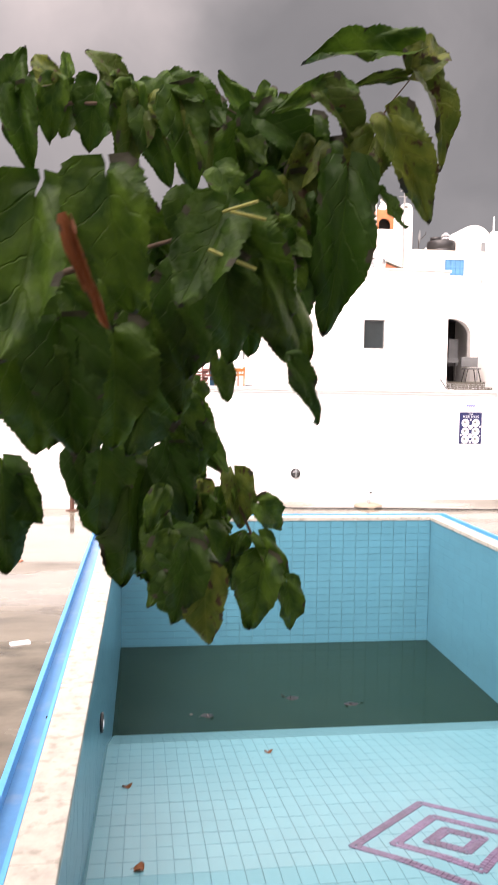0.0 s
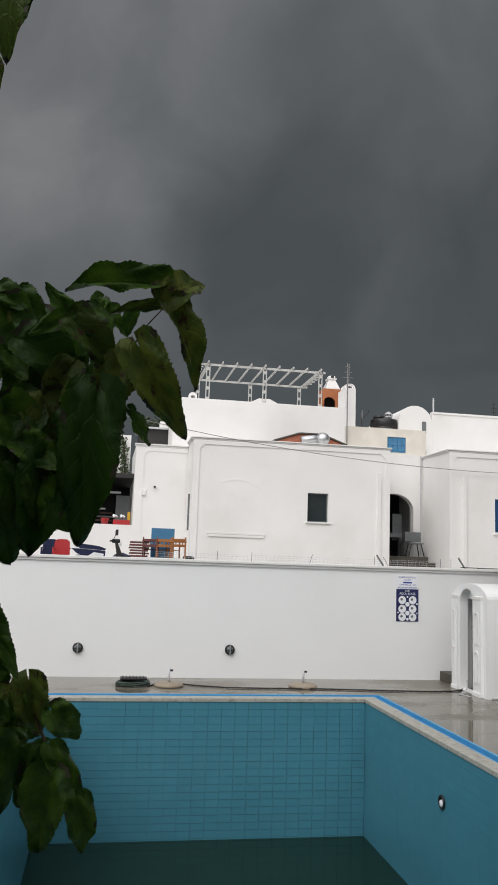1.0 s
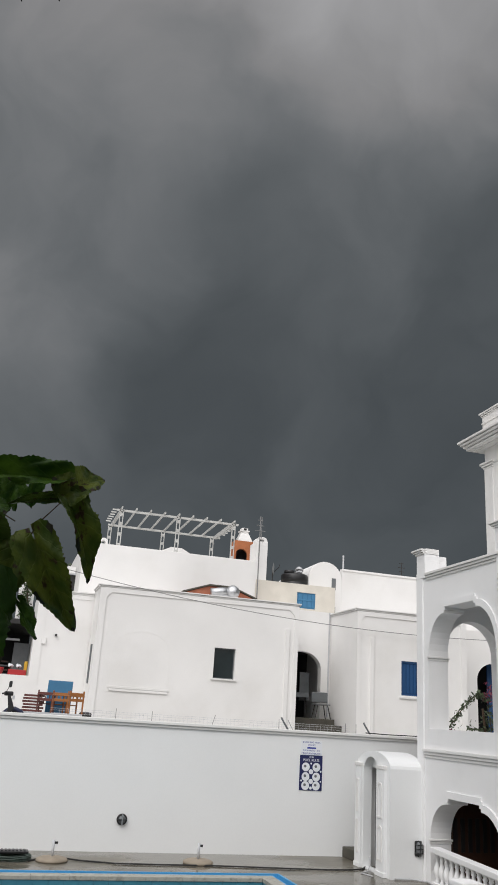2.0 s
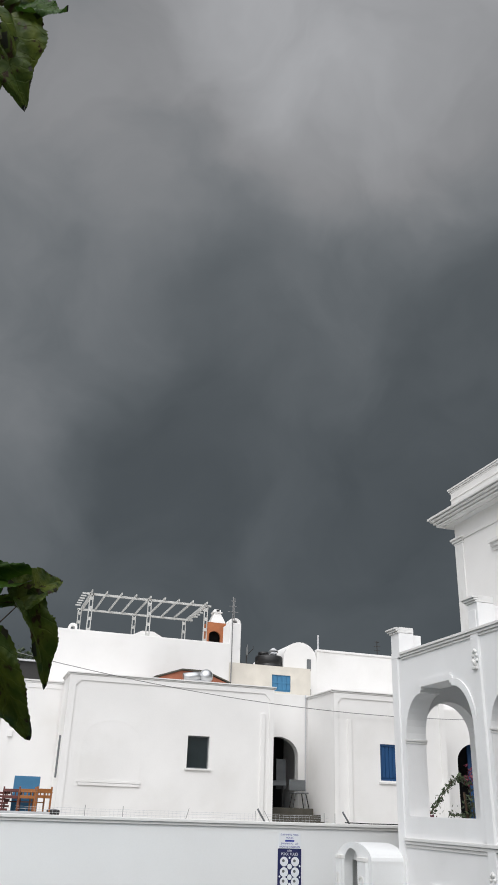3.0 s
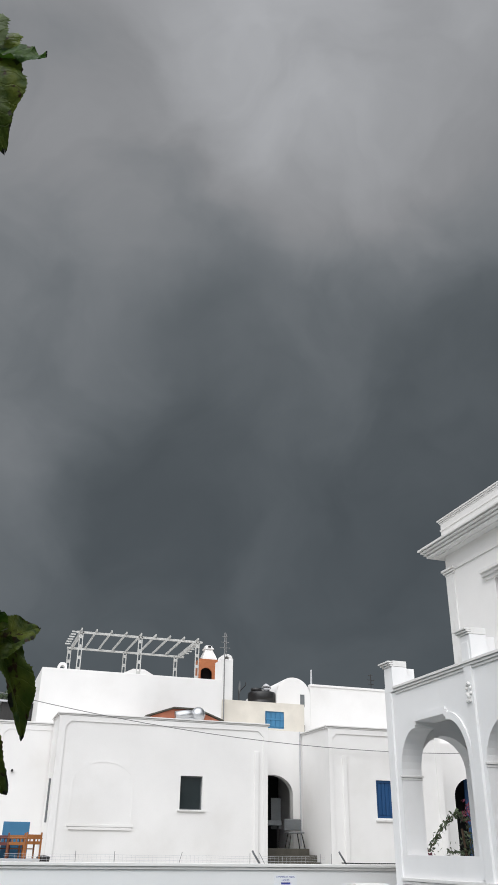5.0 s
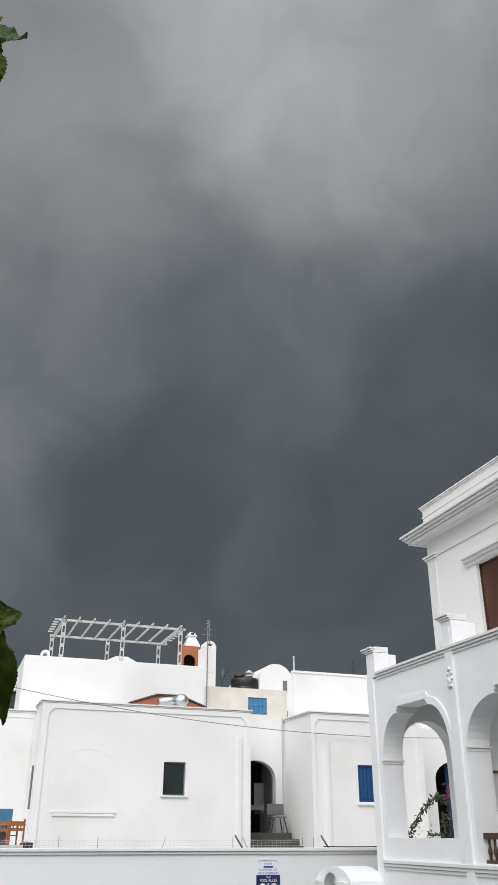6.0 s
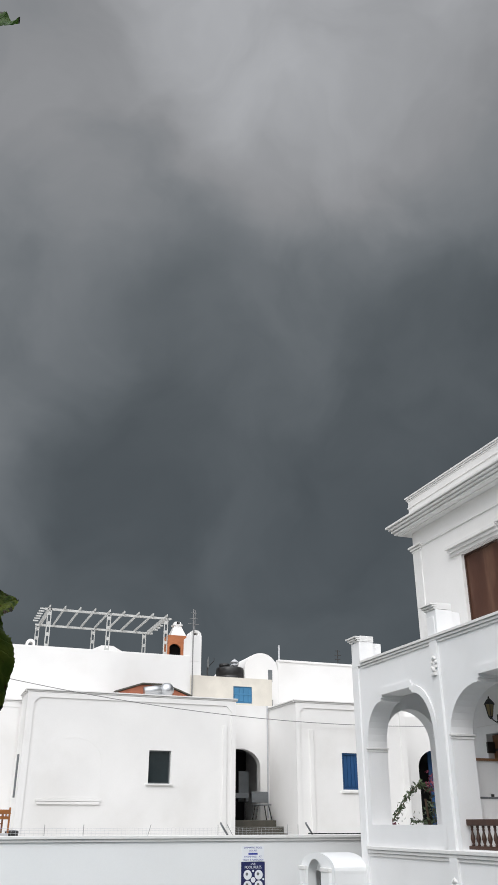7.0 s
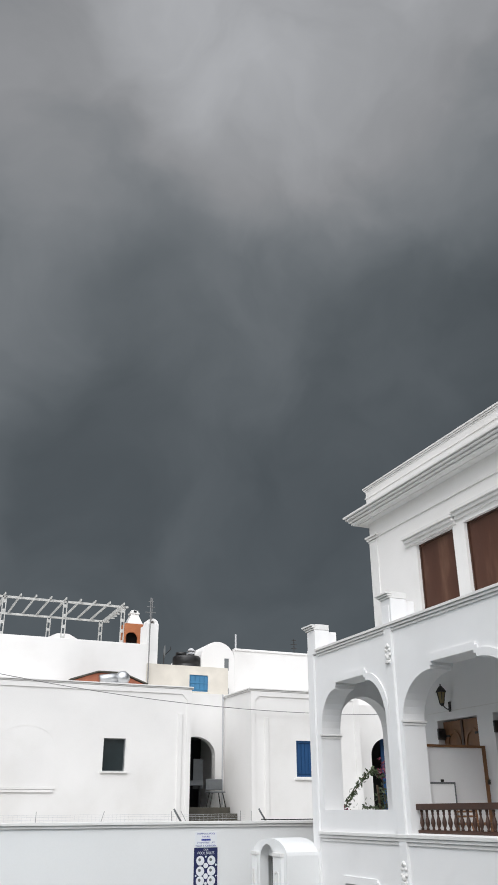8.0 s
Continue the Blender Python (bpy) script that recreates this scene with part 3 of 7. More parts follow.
def words(body, size, place, mat, parent, name="lettering", width=0.0):
    c = bpy.data.curves.new(name, "FONT")
    c.body, c.size, c.align_x, c.align_y, c.extrude = body, size, "CENTER", "CENTER", 0.0012
    ob = new(name, c)
    bpy.context.view_layer.update()
    me = bpy.data.meshes.new_from_object(ob.evaluated_get(bpy.context.evaluated_depsgraph_get()))
    bpy.data.objects.remove(ob)
    if width and me.vertices:
        xs = [v.co.x for v in me.vertices]
        k = width / (max(xs) - min(xs))
        for v in me.vertices:
            v.co.x *= k
    me.transform(Matrix.Translation(place) @ Matrix.Rotation(radians(90), 4, "X"))
    me.materials.clear()
    me.materials.append(mat)
    o = new(name, me)
    o.parent = parent
    o.matrix_parent_inverse = Matrix.Translation(-world_place(parent))
    return o


def disc(x, y, z, r, thick, seg=24):
    bm = lathe(bmesh.new(), [(r, 0.0), (r, thick)], seg=seg)
    bmesh.ops.transform(bm, matrix=Matrix.Translation((x, y, z)) @ Matrix.Rotation(radians(90), 4, "X"), verts=bm.verts)
    return bm


sign = thing("pool_rules_sign", (6.745, WALL_Y, 1.24), "navy blue pool rules sign with white round pictograms", "sign")
part("panel", boxm(6.49, 7.0, WALL_Y - 0.012, WALL_Y + 0.002, 1.24, 1.935, 0.003), NAVY, sign)
sy = WALL_Y - 0.0125
words("OUR", 0.05, (6.745, sy, 1.895), PAPER, sign)
words("POOL RULES", 0.07, (6.745, sy, 1.835), PAPER, sign, width=0.36)
for col in (6.625, 6.865):
    for rz in (1.70, 1.51, 1.335):
        part("pictogram", disc(col, sy, rz, 0.088, 0.002), PAPER, sign, "white round pictogram")
        part("pictogram_mark", disc(col - 0.015, sy - 0.002, rz + 0.015, 0.03, 0.002, 7), GREY, sign, "grey blurred mark")
for a, b, r in ((6.745, 1.61, 0.05), (6.745, 1.42, 0.05), (6.745, 1.29, 0.03), (6.965, 1.62, 0.02), (6.745, 1.77, 0.02), (6.53, 1.43, 0.018), (6.965, 1.42, 0.015)):
    part("pictogram", disc(a, sy, b, r, 0.002, 16), PAPER, sign, "white dot")
notice = thing("pool_hours_notice", (6.745, WALL_Y, 1.94), "white notice of pool hours in blue letters", "sign")
part("panel", boxm(6.505, 6.985, WALL_Y - 0.01, WALL_Y + 0.002, 1.94, 2.225, 0.003), PAPER, notice)
ny = WALL_Y - 0.0105
words("SWIMMING POOL", 0.045, (6.745, ny, 2.19), INK, notice, width=0.40)
words("HOURS", 0.045, (6.745, ny, 2.135), INK, notice, width=0.16)
part("line_of_print", boxm(6.645, 6.845, ny - 0.0012, ny + 0.001, 2.062, 2.096), INK, notice)
words("SWIMMING   AT", 0.045, (6.745, ny, 2.025), INK, notice, width=0.38)
words("NIGHT IS FORBIDDEN", 0.045, (6.745, ny, 1.968), INK, notice, width=0.44)

# ---- the arcade house ----
AX, AT = 8.1, 0.42          # pool-side face and its thickness
YEND = 14.62                # far end of the arcade
A1 = (11.82, 14.2)          # first bay
A2 = (8.42, 11.36)          # second bay
house = thing("arcade_house", (9.5, 8.0, 0.0), "white two-storey house with arched loggias and a balustrade", "house", kind="structure")
front = bmesh.new()
plate(front, "x", AX, AX + AT, rect(-4.0, YEND, -0.04, 5.48), [
    arch(*A1, 2.62, 3.95, 4.84, 0.95), arch(*A2, 2.28, 3.95, 4.76, 1.0), arch(4.6, 7.9, 2.28, 3.95, 4.76, 1.0), arch(0.8, 4.1, 2.28, 3.95, 4.76, 1.0),
    arch(*A1, 0.02, 0.72, 1.46, 0.95), arch(*A2, 0.02, 0.72, 1.46, 1.0), arch(4.6, 7.9, 0.02, 0.72, 1.46, 1.0), arch(0.8, 4.1, 0.02, 0.72, 1.46, 1.0)])
part("front_wall", front, WHITE_ARCADE, house, "white plastered arcade wall")
endw = bmesh.new()
plate(endw, "y", YEND - 0.32, YEND, rect(AX + AT, 13.0, -0.04, 5.48), [arch(8.54, 9.76, 2.6, 4.08, 4.72)])
part("end_wall", endw, WHITE_ARCADE, house, "white end wall with an arched opening")
RB = 10.0                   # back wall of the loggia
D1, D2 = (11.86, 13.05), (10.0, 11.42)
backw = bmesh.new()
plate(backw, "x", RB, RB + 0.35, rect(-4.0, YEND - 0.32, -0.04, 5.48), [rect(*D1, 2.2, 4.16), rect(*D2, 2.2, 4.16), rect(12.0, 13.4, 0.02, 1.7), rect(9.6, 11.2, 0.02, 1.7)])
part("loggia_wall", backw, WHITE_ARCADE, house, "white wall at the back of the loggia")
slab = bmesh.new()
box(slab, AX + AT, RB, -4.0, YEND - 0.32, 1.75, 2.16)
box(slab, AX + AT, RB, -4.0, YEND - 0.32, 5.15, 5.46)
part("floor_slab", slab, WHITE_ARCADE, house, "white loggia floor and ceiling slabs")
part("roof_slab", boxm(RB + 0.35, 16, -4, YEND - 0.32, 5.15, 5.46), WHITE_ARCADE, house)
part("rear_wall", boxm(13.0, 13.2, -4, YEND - 0.32, -0.04, 5.48), WHITE_ARCADE, house)
# room shade behind the doors, put into the wall's colour
part("room_wall", boxm(RB + 1.6, RB + 1.7, -4, YEND - 0.32, -0.04, 5.15), DARK, house, "near-black sheet standing in for the shade behind the doors")
corn = bmesh.new()
moulding_x(corn, -4.0, 14.36, AX, 2.1, 2.26, 0.07, 3)
part("string_course", corn, TRIM, house, "white stepped string course")
corn2 = bmesh.new()
moulding_x(corn2, -4.0, 14.22, AX, 5.44, 5.58, 0.08, 3)
box(corn2, AX + 0.02, AX + AT, -4.0, 14.2, 5.47, 5.585, 0.005)
part("cornice", corn2, TRIM, house, "white stepped cornice")
# raised pilaster strips between the bays, with hoods round the arches
for y0, y1 in ((11.48, 11.7), (8.05, 8.28)):
    part("pilaster", boxm(AX - 0.045, AX + 0.02, y0, y1, -0.02, 5.9, 0.012), WHITE_ARCADE, house)
part("corner_strip", boxm(AX - 0.03, AX + 0.02, 14.38, YEND + 0.01, -0.02, 5.62, 0.01), WHITE_ARCADE, house)


def hood(u0, u1, spring, crown, flat, low):
    """A raised band that follows the head of an arch and runs down its nearer side."""
    bm = bmesh.new()
    outer = arch(u0 - 0.11, u1 + 0.1, low, spring, crown + 0.12, flat + 0.06)
    inner_ring = arch(u0 - 0.003, u1 + 0.003, low, spring, crown + 0.003, flat)
    n = len(outer)
    order = ([0] + list(range(n - 1, 1, -1)))[:n // 2 + 1]
    rows = [[bm.verts.new((x, *ring[i])) for i in order] for x, ring in ((AX - 0.03, outer), (AX - 0.03, inner_ring), (AX + 0.01, outer), (AX + 0.01, inner_ring))]
    for k in range(len(order) - 1):
        for p, q in ((0, 1), (0, 2), (1, 3)):
            bm.faces.new((rows[p][k], rows[p][k + 1], rows[q][k + 1], rows[q][k]))
    return bm


for u, low, sp, cr, fl_w in ((A1, 2.3, 3.95, 4.84, 0.95), (A2, 2.3, 3.95, 4.76, 1.0), (A1, 0.1, 0.72, 1.46, 0.95)):
    part("arch_hood", hood(*u, sp, cr, fl_w, low), WHITE_ARCADE, house, "raised band round the arch")


def capital(y, z, face):
    bm = bmesh.new()
    for i in range(2):
        d = 0.014 + 0.016 * i
        if face < 0:
            box(bm, AX - d, AX + AT + d, y - d, y + 0.02, z + 0.045 * i, z + 0.045 * i + 0.036, 0.006)
        else:
            box(bm, AX - d, AX + AT + d, y - 0.02, y + d, z + 0.045 * i, z + 0.045 * i + 0.036, 0.006)
    return bm


for (a, b), z in ((A1, 3.88), (A2, 3.88), (A1, 0.64), (A2, 0.64)):
    part("capital", capital(b, z, -1), TRIM, house, "stepped capital at the spring of the arch")
    part("capital", capital(a, z, 1), TRIM, house, "stepped capital at the spring of the arch")
# parapet piers on the loggia roof
def pier(y0, y1, top):
    p = part("pier", boxm(AX - 0.034, AX + 0.3, y0, y1, 5.5, top - 0.112, 0.008), WHITE_ARCADE, house, "square parapet pier")
    bm = bmesh.new()
    for i in range(3):
        d = 0.03 + 0.03 * i
        box(bm, AX - 0.03 - d, AX + 0.02, y0 - 0.002, y1 + d, top - 0.11 + 0.036 * i, top - 0.11 + 0.036 * i + 0.03, 0.004)
    box(bm, AX + 0.0, AX + 0.298, y0 - 0.004, y1 + 0.03, top - 0.107, top + 0.004, 0.005)
    part("cap", bm, TRIM, p, "stepped cap")
    part("pier_back", boxm(AX + 0.3, AX + 0.5, y0 + 0.06, y1 + 0.02, 5.5, top - 0.12, 0.01), WHITE_ARCADE, house)


pier(14.26, YEND - 0.02, 6.1)
pier(11.42, 11.72, 6.12)
pier(7.98, 8.3, 6.12)
part("roof_stub", boxm(AX + 0.2, AX + 0.5, 12.70, 13.14, 5.5, 5.67, 0.02), WHITE_ARCADE, house)


def rosette(y, z):
    bm = bmesh.new()
    for k in range(7):
        a = math.pi * k / 6
        r = bmesh.ops.create_icosphere(bm, subdivisions=1, radius=0.035)
        bmesh.ops.translate(bm, verts=r["verts"], vec=(AX - 0.05, y + 0.06 * math.cos(a), z + 0.17 * math.sin(a) - 0.06))
    r = bmesh.ops.create_icosphere(bm, subdivisions=1, radius=0.055)
    bmesh.ops.translate(bm, verts=r["verts"], vec=(AX - 0.05, y, z - 0.1))
    box(bm, AX - 0.09, AX, y - 0.06, y + 0.06, z - 0.2, z - 0.15, 0.01)
    part("relief", bm, TRIM, house, "small plaster shell ornament", True)


rosette(11.59, 5.1)
rosette(11.59, 1.75)
rosette(8.16, 5.1)

# upper storey, set back behind the terrace
UX = 9.7
upper = bmesh.new()
W = [(11.56, 12.77), (9.95, 11.21), (7.9, 9.3)]
plate(upper, "x", UX, UX + 0.3, rect(-4.0, 14.5, 5.46, 8.75), [rect(a, b, 6.0, 7.56) for a, b in W])
part("upper_wall", upper, WHITE, house, "white upper storey wall")
part("upper_end", boxm(UX + 0.3, 15, 14.2, 14.5, 5.46, 8.75), WHITE, house)
part("upper_roof", boxm(UX, 15, -4, 14.5, 8.7, 8.76), WHITE, house)
rc = bmesh.new()
for i in range(4):
    d = (0.29, 0.335, 0.385, 0.43)[i]
    box(rc, UX - d, UX + 0.05, -4.0, 14.5 + d, 8.56 + 0.056 * i, 8.56 + 0.056 * i + 0.043, 0.003)
    box(rc, UX + 0.05, 15, 14.48, 14.5 + d, 8.56 + 0.056 * i, 8.56 + 0.056 * i + 0.046, 0.003)
box(rc, UX - 0.17, UX + 0.02, -4.0, 14.67, 8.545, 8.762)
box(rc, UX + 0.02, 15, 14.48, 14.66, 8.546, 8.761)
part("roof_cornice", rc, TRIM, house, "deep stepped roof cornice")
pp = bmesh.new()
box(pp, UX - 0.08, UX + 0.15, -4.0, 14.42, 8.76, 9.28)
box(pp, UX - 0.1, UX + 0.1, -4.0, 14.44, 9.10, 9.13, 0.004)
for i in range(3):
    d = 0.09 + 0.02 * i
    box(pp, UX - d, UX + 0.15, -4.0, 14.42 + d - 0.06, 9.27 + 0.035 * i, 9.27 + 0.035 * i + 0.03, 0.004)
box(pp, UX, 15, 14.3, 14.42, 8.76, 9.37)
part("roof_parapet", pp, WHITE, house, "white roof parapet")
st = bmesh.new()
box(st, UX - 0.03, UX + 0.01, -4.0, 14.2, 8.15, 8.2, 0.006)
part("string_line", st, TRIM, house)
cp = bmesh.new()
box(cp, UX - 0.02, UX + 0.02, 14.2, 14.51, 5.46, 8.1, 0.008)
for i in range(3):
    d = 0.03 + 0.03 * i
    box(cp, UX - d, UX + 0.02, 14.2 - d, 14.5 + d, 8.08 + 0.05 * i, 8.08 + 0.05 * i + 0.043, 0.005)
part("corner_pilaster", cp, TRIM, house, "corner pilaster with a stepped capital")
for i, (a, b) in enumerate(W):
    wn_ = part("window", boxm(UX + 0.1, UX + 0.13, a, b, 6.0, 7.56), WOOD_BROWN, house, "window closed by a brown wooden board")
    fr = bmesh.new()
    plate(fr, "x", UX + 0.07, UX + 0.14, rect(a, b, 6.0, 7.56), [rect(a + 0.03, b - 0.03, 6.03, 7.53)])
    part("frame", fr, WOOD_RAIL, wn_)
    hd = bmesh.new()
    lift = 0.07 * (i > 0)
    moulding_x(hd, a - 0.13 + 0.004 * i, (b + 0.32) if i == 0 else (b + 0.205), UX, 7.58 + lift, 7.78 + lift, 0.15, 3)
    part("hood_mould", hd, TRIM, house, "stepped hood moulding over the window")
# terrace-wall plinth under the windows
part("terrace_wall", boxm(UX - 0.02, UX, -4.0, 14.2, 5.46, 5.9), WHITE, house)

# wooden shutters of the loggia doors
def shutter_pair(y0, y1, z0, z1):
    d = part("shutter", boxm(RB + 0.12, RB + 0.17, y0 + 0.02, y1 - 0.02, z0, z1 - 0.02, 0.004), WOOD_DOOR, house, "oiled wooden shutters with arched panels")
    m = (y0 + y1) / 2
    for a, b in ((y0 + 0.1, m - 0.06), (m + 0.06, y1 - 0.1)):
        bm = bmesh.new()
        plate(bm, "x", RB + 0.1, RB + 0.125, arch(a, b, z0 + 0.15, z1 - 0.45, z1 - 0.18), [arch(a + 0.05, b - 0.05, z0 + 0.2, z1 - 0.48, z1 - 0.24)])
        part("panel_bead", bm, WOOD_DOOR, d)
    part("meeting_rail", boxm(RB + 0.1, RB + 0.13, m - 0.03, m + 0.03, z0, z1 - 0.03, 0.004), WOOD_RAIL, d)
    for zz in (z1 - 0.3, z0 + 0.4):
        for s in (y0 + 0.02, y1 - 0.22):
            part("hinge", boxm(RB + 0.09, RB + 0.125, s, s + 0.2, zz, zz + 0.04, 0.006), IRON, d, "black strap hinge")
    part("shutter_stop", boxm(RB - 0.06, RB + 0.1, y1 - 0.1, y1 - 0.05, z1 - 0.34, z1 - 0.14, 0.01), IRON, d, "black iron stop")


shutter_pair(*D1, 2.2, 4.16)
shutter_pair(*D2, 2.2, 4.16)
tr = bmesh.new()
box(tr, RB - 0.012, RB + 0.01, 10.0, 13.3, 4.3, 4.312)
part("wall_cable", tr, TRIM, house)

# lower storey: dark wooden cladding and doors with bars
clad = bmesh.new()
plate(clad, "x", RB - 0.03, RB + 0.004, rect(8.3, 14.28, 0.0, 1.74), [rect(12.0, 13.4, 0.02, 1.7), rect(9.6, 11.2, 0.02, 1.7)])
part("cladding", clad, WOOD_RAIL, house, "dark wooden cladding")
end_clad = part("end_cladding", boxm(8.52, 9.962, 14.262, 14.296, 0.0, 1.69), WOOD_RAIL, house, "dark wooden end wall")
part("lintel", boxm(8.52, 9.962, 14.2, 14.262, 1.36, 1.69, 0.006), BLACK, end_clad)
for k in range(9):
    part("slat", boxm(8.6 + 0.155 * k, 8.68 + 0.155 * k, 14.235, 14.262, 0.5, 1.08, 0.006), BLACK, end_clad)
# unseen dark sheet added under the slab to keep the lower loggia dim
ceil_b = boxm(AX + AT + 0.002, RB - 0.04, 8.0, 14.28, 1.7, 1.748)
part("lower_ceiling", ceil_b, WOOD_RAIL, house, "unseen dark sheet added under the slab")
for a, b in ((12.0, 13.4), (9.6, 11.2)):
    d = part("lower_door", boxm(RB + 0.16, RB + 0.2, a, b, 0.02, 1.7), WOOD_RAIL, house, "dark wooden slatted door")
    k = a + 0.08
    while k < b - 0.06:
        part("slat", boxm(RB + 0.1, RB + 0.16, k, k + 0.05, 0.1, 1.5, 0.006), WOOD_DOOR, d)
        k += 0.14
    part("lintel", boxm(RB - 0.05, RB + 0.1, a - 0.1, b + 0.1, 1.5, 1.66, 0.01), WOOD_RAIL, d)


divider = thing("balcony_divider", (9.2, 11.65, 2.16), "white balcony divider board with a brown wooden edge", "partition")
part("board", boxm(8.53, 9.84, 11.63, 11.66, 2.17, 3.58), WHITE_ARCADE, divider)
part("top_edge", boxm(8.53, 9.9, 11.6, 11.69, 3.58, 3.62, 0.005), WOOD_DOOR, divider, "brown wooden edge")
part("side_edge", boxm(9.84, 9.9, 11.6, 11.69, 2.16, 3.58, 0.005), WOOD_DOOR, divider, "brown wooden edge")
part("handle", boxm(9.86, 9.9, 11.56, 11.6, 3.0, 3.08, 0.008), IRON, divider)
fr = thing("leaning_panel", (8.9, 11.5, 2.16), "grey framed panel leaning on the balcony divider", "panel")
fb = bmesh.new()
plate(fb, "y", 11.5, 11.53, rect(8.55, 9.12, 2.17, 3.03), [rect(8.57, 9.1, 2.2, 3.0)])
part("frame", fb, GREY, fr)
part("board", boxm(8.57, 9.1, 11.51, 11.52, 2.2, 3.0), WHITE_ARCADE, fr)
part("clip", boxm(8.85, 8.89, 11.49, 11.53, 3.03, 3.07, 0.005), IRON, fr)
chair_in = thing("wooden_chair", (9.0, 10.9, 2.16), "brown bentwood chair inside the loggia", "chair")
for dx in (-0.2, 0.2):
    part("leg", tube(bmesh.new(), [(9.0 + dx, 10.7, 2.16), (9.0 + dx, 10.75, 2.4)], 0.018, 6), WOOD_DOOR, chair_in)
    part("back_post", tube(bmesh.new(), [(9.0 + dx, 11.1, 2.16), (9.0 + dx, 11.15, 2.66)], 0.018, 6), WOOD_DOOR, chair_in)
part("seat", boxm(8.78, 9.22, 10.68, 11.12, 2.39, 2.43, 0.012), WOOD_DOOR, chair_in)
for z in (2.5, 2.57, 2.63):
    part("back_rail", boxm(8.8, 9.2, 11.12, 11.15, z, z + 0.03, 0.006), WOOD_DOOR, chair_in)


def wall_lantern(x, y, z, s=1.0):
    t = thing("wall_lantern", (x, y, z), "black iron wall lantern with amber glass", "wall lamp")
    arm = tube(bmesh.new(), [(x, y, z - 0.2 * s), (x - 0.06 * s, y, z - 0.26 * s), (x - 0.14 * s, y, z - 0.22 * s), (x - 0.2 * s, y, z - 0.15 * s)], 0.012 * s, 8)
    part("arm", arm, IRON, t, "", True)
    part("wall_plate", boxm(x - 0.02, x, y - 0.035 * s, y + 0.035 * s, z - 0.3 * s, z - 0.1 * s, 0.006), IRON, t)
    cx_ = x - 0.2 * s
    gl = lathe(bmesh.new(), [(0.045 * s, -0.15 * s), (0.09 * s, 0.08 * s)], (cx_, y, z), 6)
    part("glass", gl, LAMP_GLASS, t, "amber glass")
    roof = lathe(bmesh.new(), [(0.12 * s, 0.08 * s), (0.115 * s, 0.1 * s), (0.07 * s, 0.16 * s), (0.03 * s, 0.2 * s), (0.012 * s, 0.21 * s), (0.018 * s, 0.235 * s), (0.0, 0.255 * s)], (cx_, y, z), 6)
    part("roof", roof, IRON, t)
    for k in range(6):
        a = 2 * math.pi * k / 6
        c, n = math.cos(a), math.sin(a)
        part("bar", tube(bmesh.new(), [(cx_ + 0.047 * s * c, y + 0.047 * s * n, z - 0.15 * s), (cx_ + 0.093 * s * c, y + 0.093 * s * n, z + 0.085 * s)], 0.007 * s, 5), IRON, t)
    part("base", lathe(bmesh.new(), [(0.015 * s, -0.2 * s), (0.05 * s, -0.16 * s), (0.05 * s, -0.145 * s)], (cx_, y, z), 6), IRON, t)
    return t


wall_lantern(RB, 12.6, 4.56, 0.9)
wall_lantern(RB, 10.72, 4.56, 0.9)


def baluster_rail(name, start, end, z0, z1, count, prof_r, mat, label, rail_w, group):
    """A balustrade with turned balusters between a foot rail and a hand rail."""
    a, b = Vector(start), Vector(end)
    t = thing(name, (a.x, a.y, z0), label, "balustrade", group)
    d = (b - a).normalized()
    s = Vector((-d.y, d.x))
    for (lo, hi, w, nm) in ((z0, z0 + 0.07, rail_w, "foot_rail"), (z1 - 0.09, z1, rail_w * 1.25, "hand_rail")):
        bm = boxm(0, (b - a).length, -w / 2, w / 2, lo, hi, 0.012)
        bmesh.ops.transform(bm, matrix=Matrix(((d.x, s.x, 0, a.x), (d.y, s.y, 0, a.y), (0, 0, 1, 0), (0, 0, 0, 1))), verts=bm.verts)
        part(nm, bm, mat, t)
    h = z1 - 0.09 - z0 - 0.07
    prof = [(0.62, 0.0), (0.62, 0.06), (0.4, 0.1), (0.7, 0.2), (1.0, 0.34), (0.85, 0.46), (0.45, 0.66), (0.38, 0.74), (0.6, 0.8), (0.42, 0.85), (0.62, 0.92), (0.62, 1.0)]
    me = None
    for k in range(count):
        p = a + (b - a) * ((k + 0.5) / count)
        if me is None:
            first = part("baluster", lathe(bmesh.new(), [(r * prof_r, f * h) for r, f in prof], (0, 0, 0), 10), mat, t, "", True)
            me = first.data
            ob = first
        else:
            ob = new("baluster", me)
            ob.parent = t
            ob.matrix_parent_inverse = Matrix.Translation(-world_place(t))
        ob.location = (p.x, p.y, z0 + 0.07)
    return t


baluster_rail("wooden_balustrade", (AX + 0.14, A2[0] + 0.02), (AX + 0.14, A2[1] - 0.02), 2.26, 2.7, 20, 0.037, WOOD_RAIL, "dark wooden balustrade with turned balusters in the loggia arch", 0.08, "loggia balustrades")
baluster_rail("wooden_balustrade", (AX + 0.14, 4.62), (AX + 0.14, 7.88), 2.26, 2.7, 22, 0.037, WOOD_RAIL, "dark wooden balustrade with turned balusters in the loggia arch", 0.08, "loggia balustrades")
baluster_rail("white_balustrade", (AX - 0.02, 14.0), (AX - 0.32, 11.3), 0.0, 0.62, 13, 0.075, WHITE_ARCADE, "white cast balustrade with bulbous balusters on the wet deck", 0.16, "white balustrades")
baluster_rail("white_balustrade", (6.85, 10.62), (7.95, 10.2), 0.0, 0.62, 6, 0.075, WHITE_ARCADE, "white cast balustrade with bulbous balusters on the wet deck", 0.16, "white balustrades")
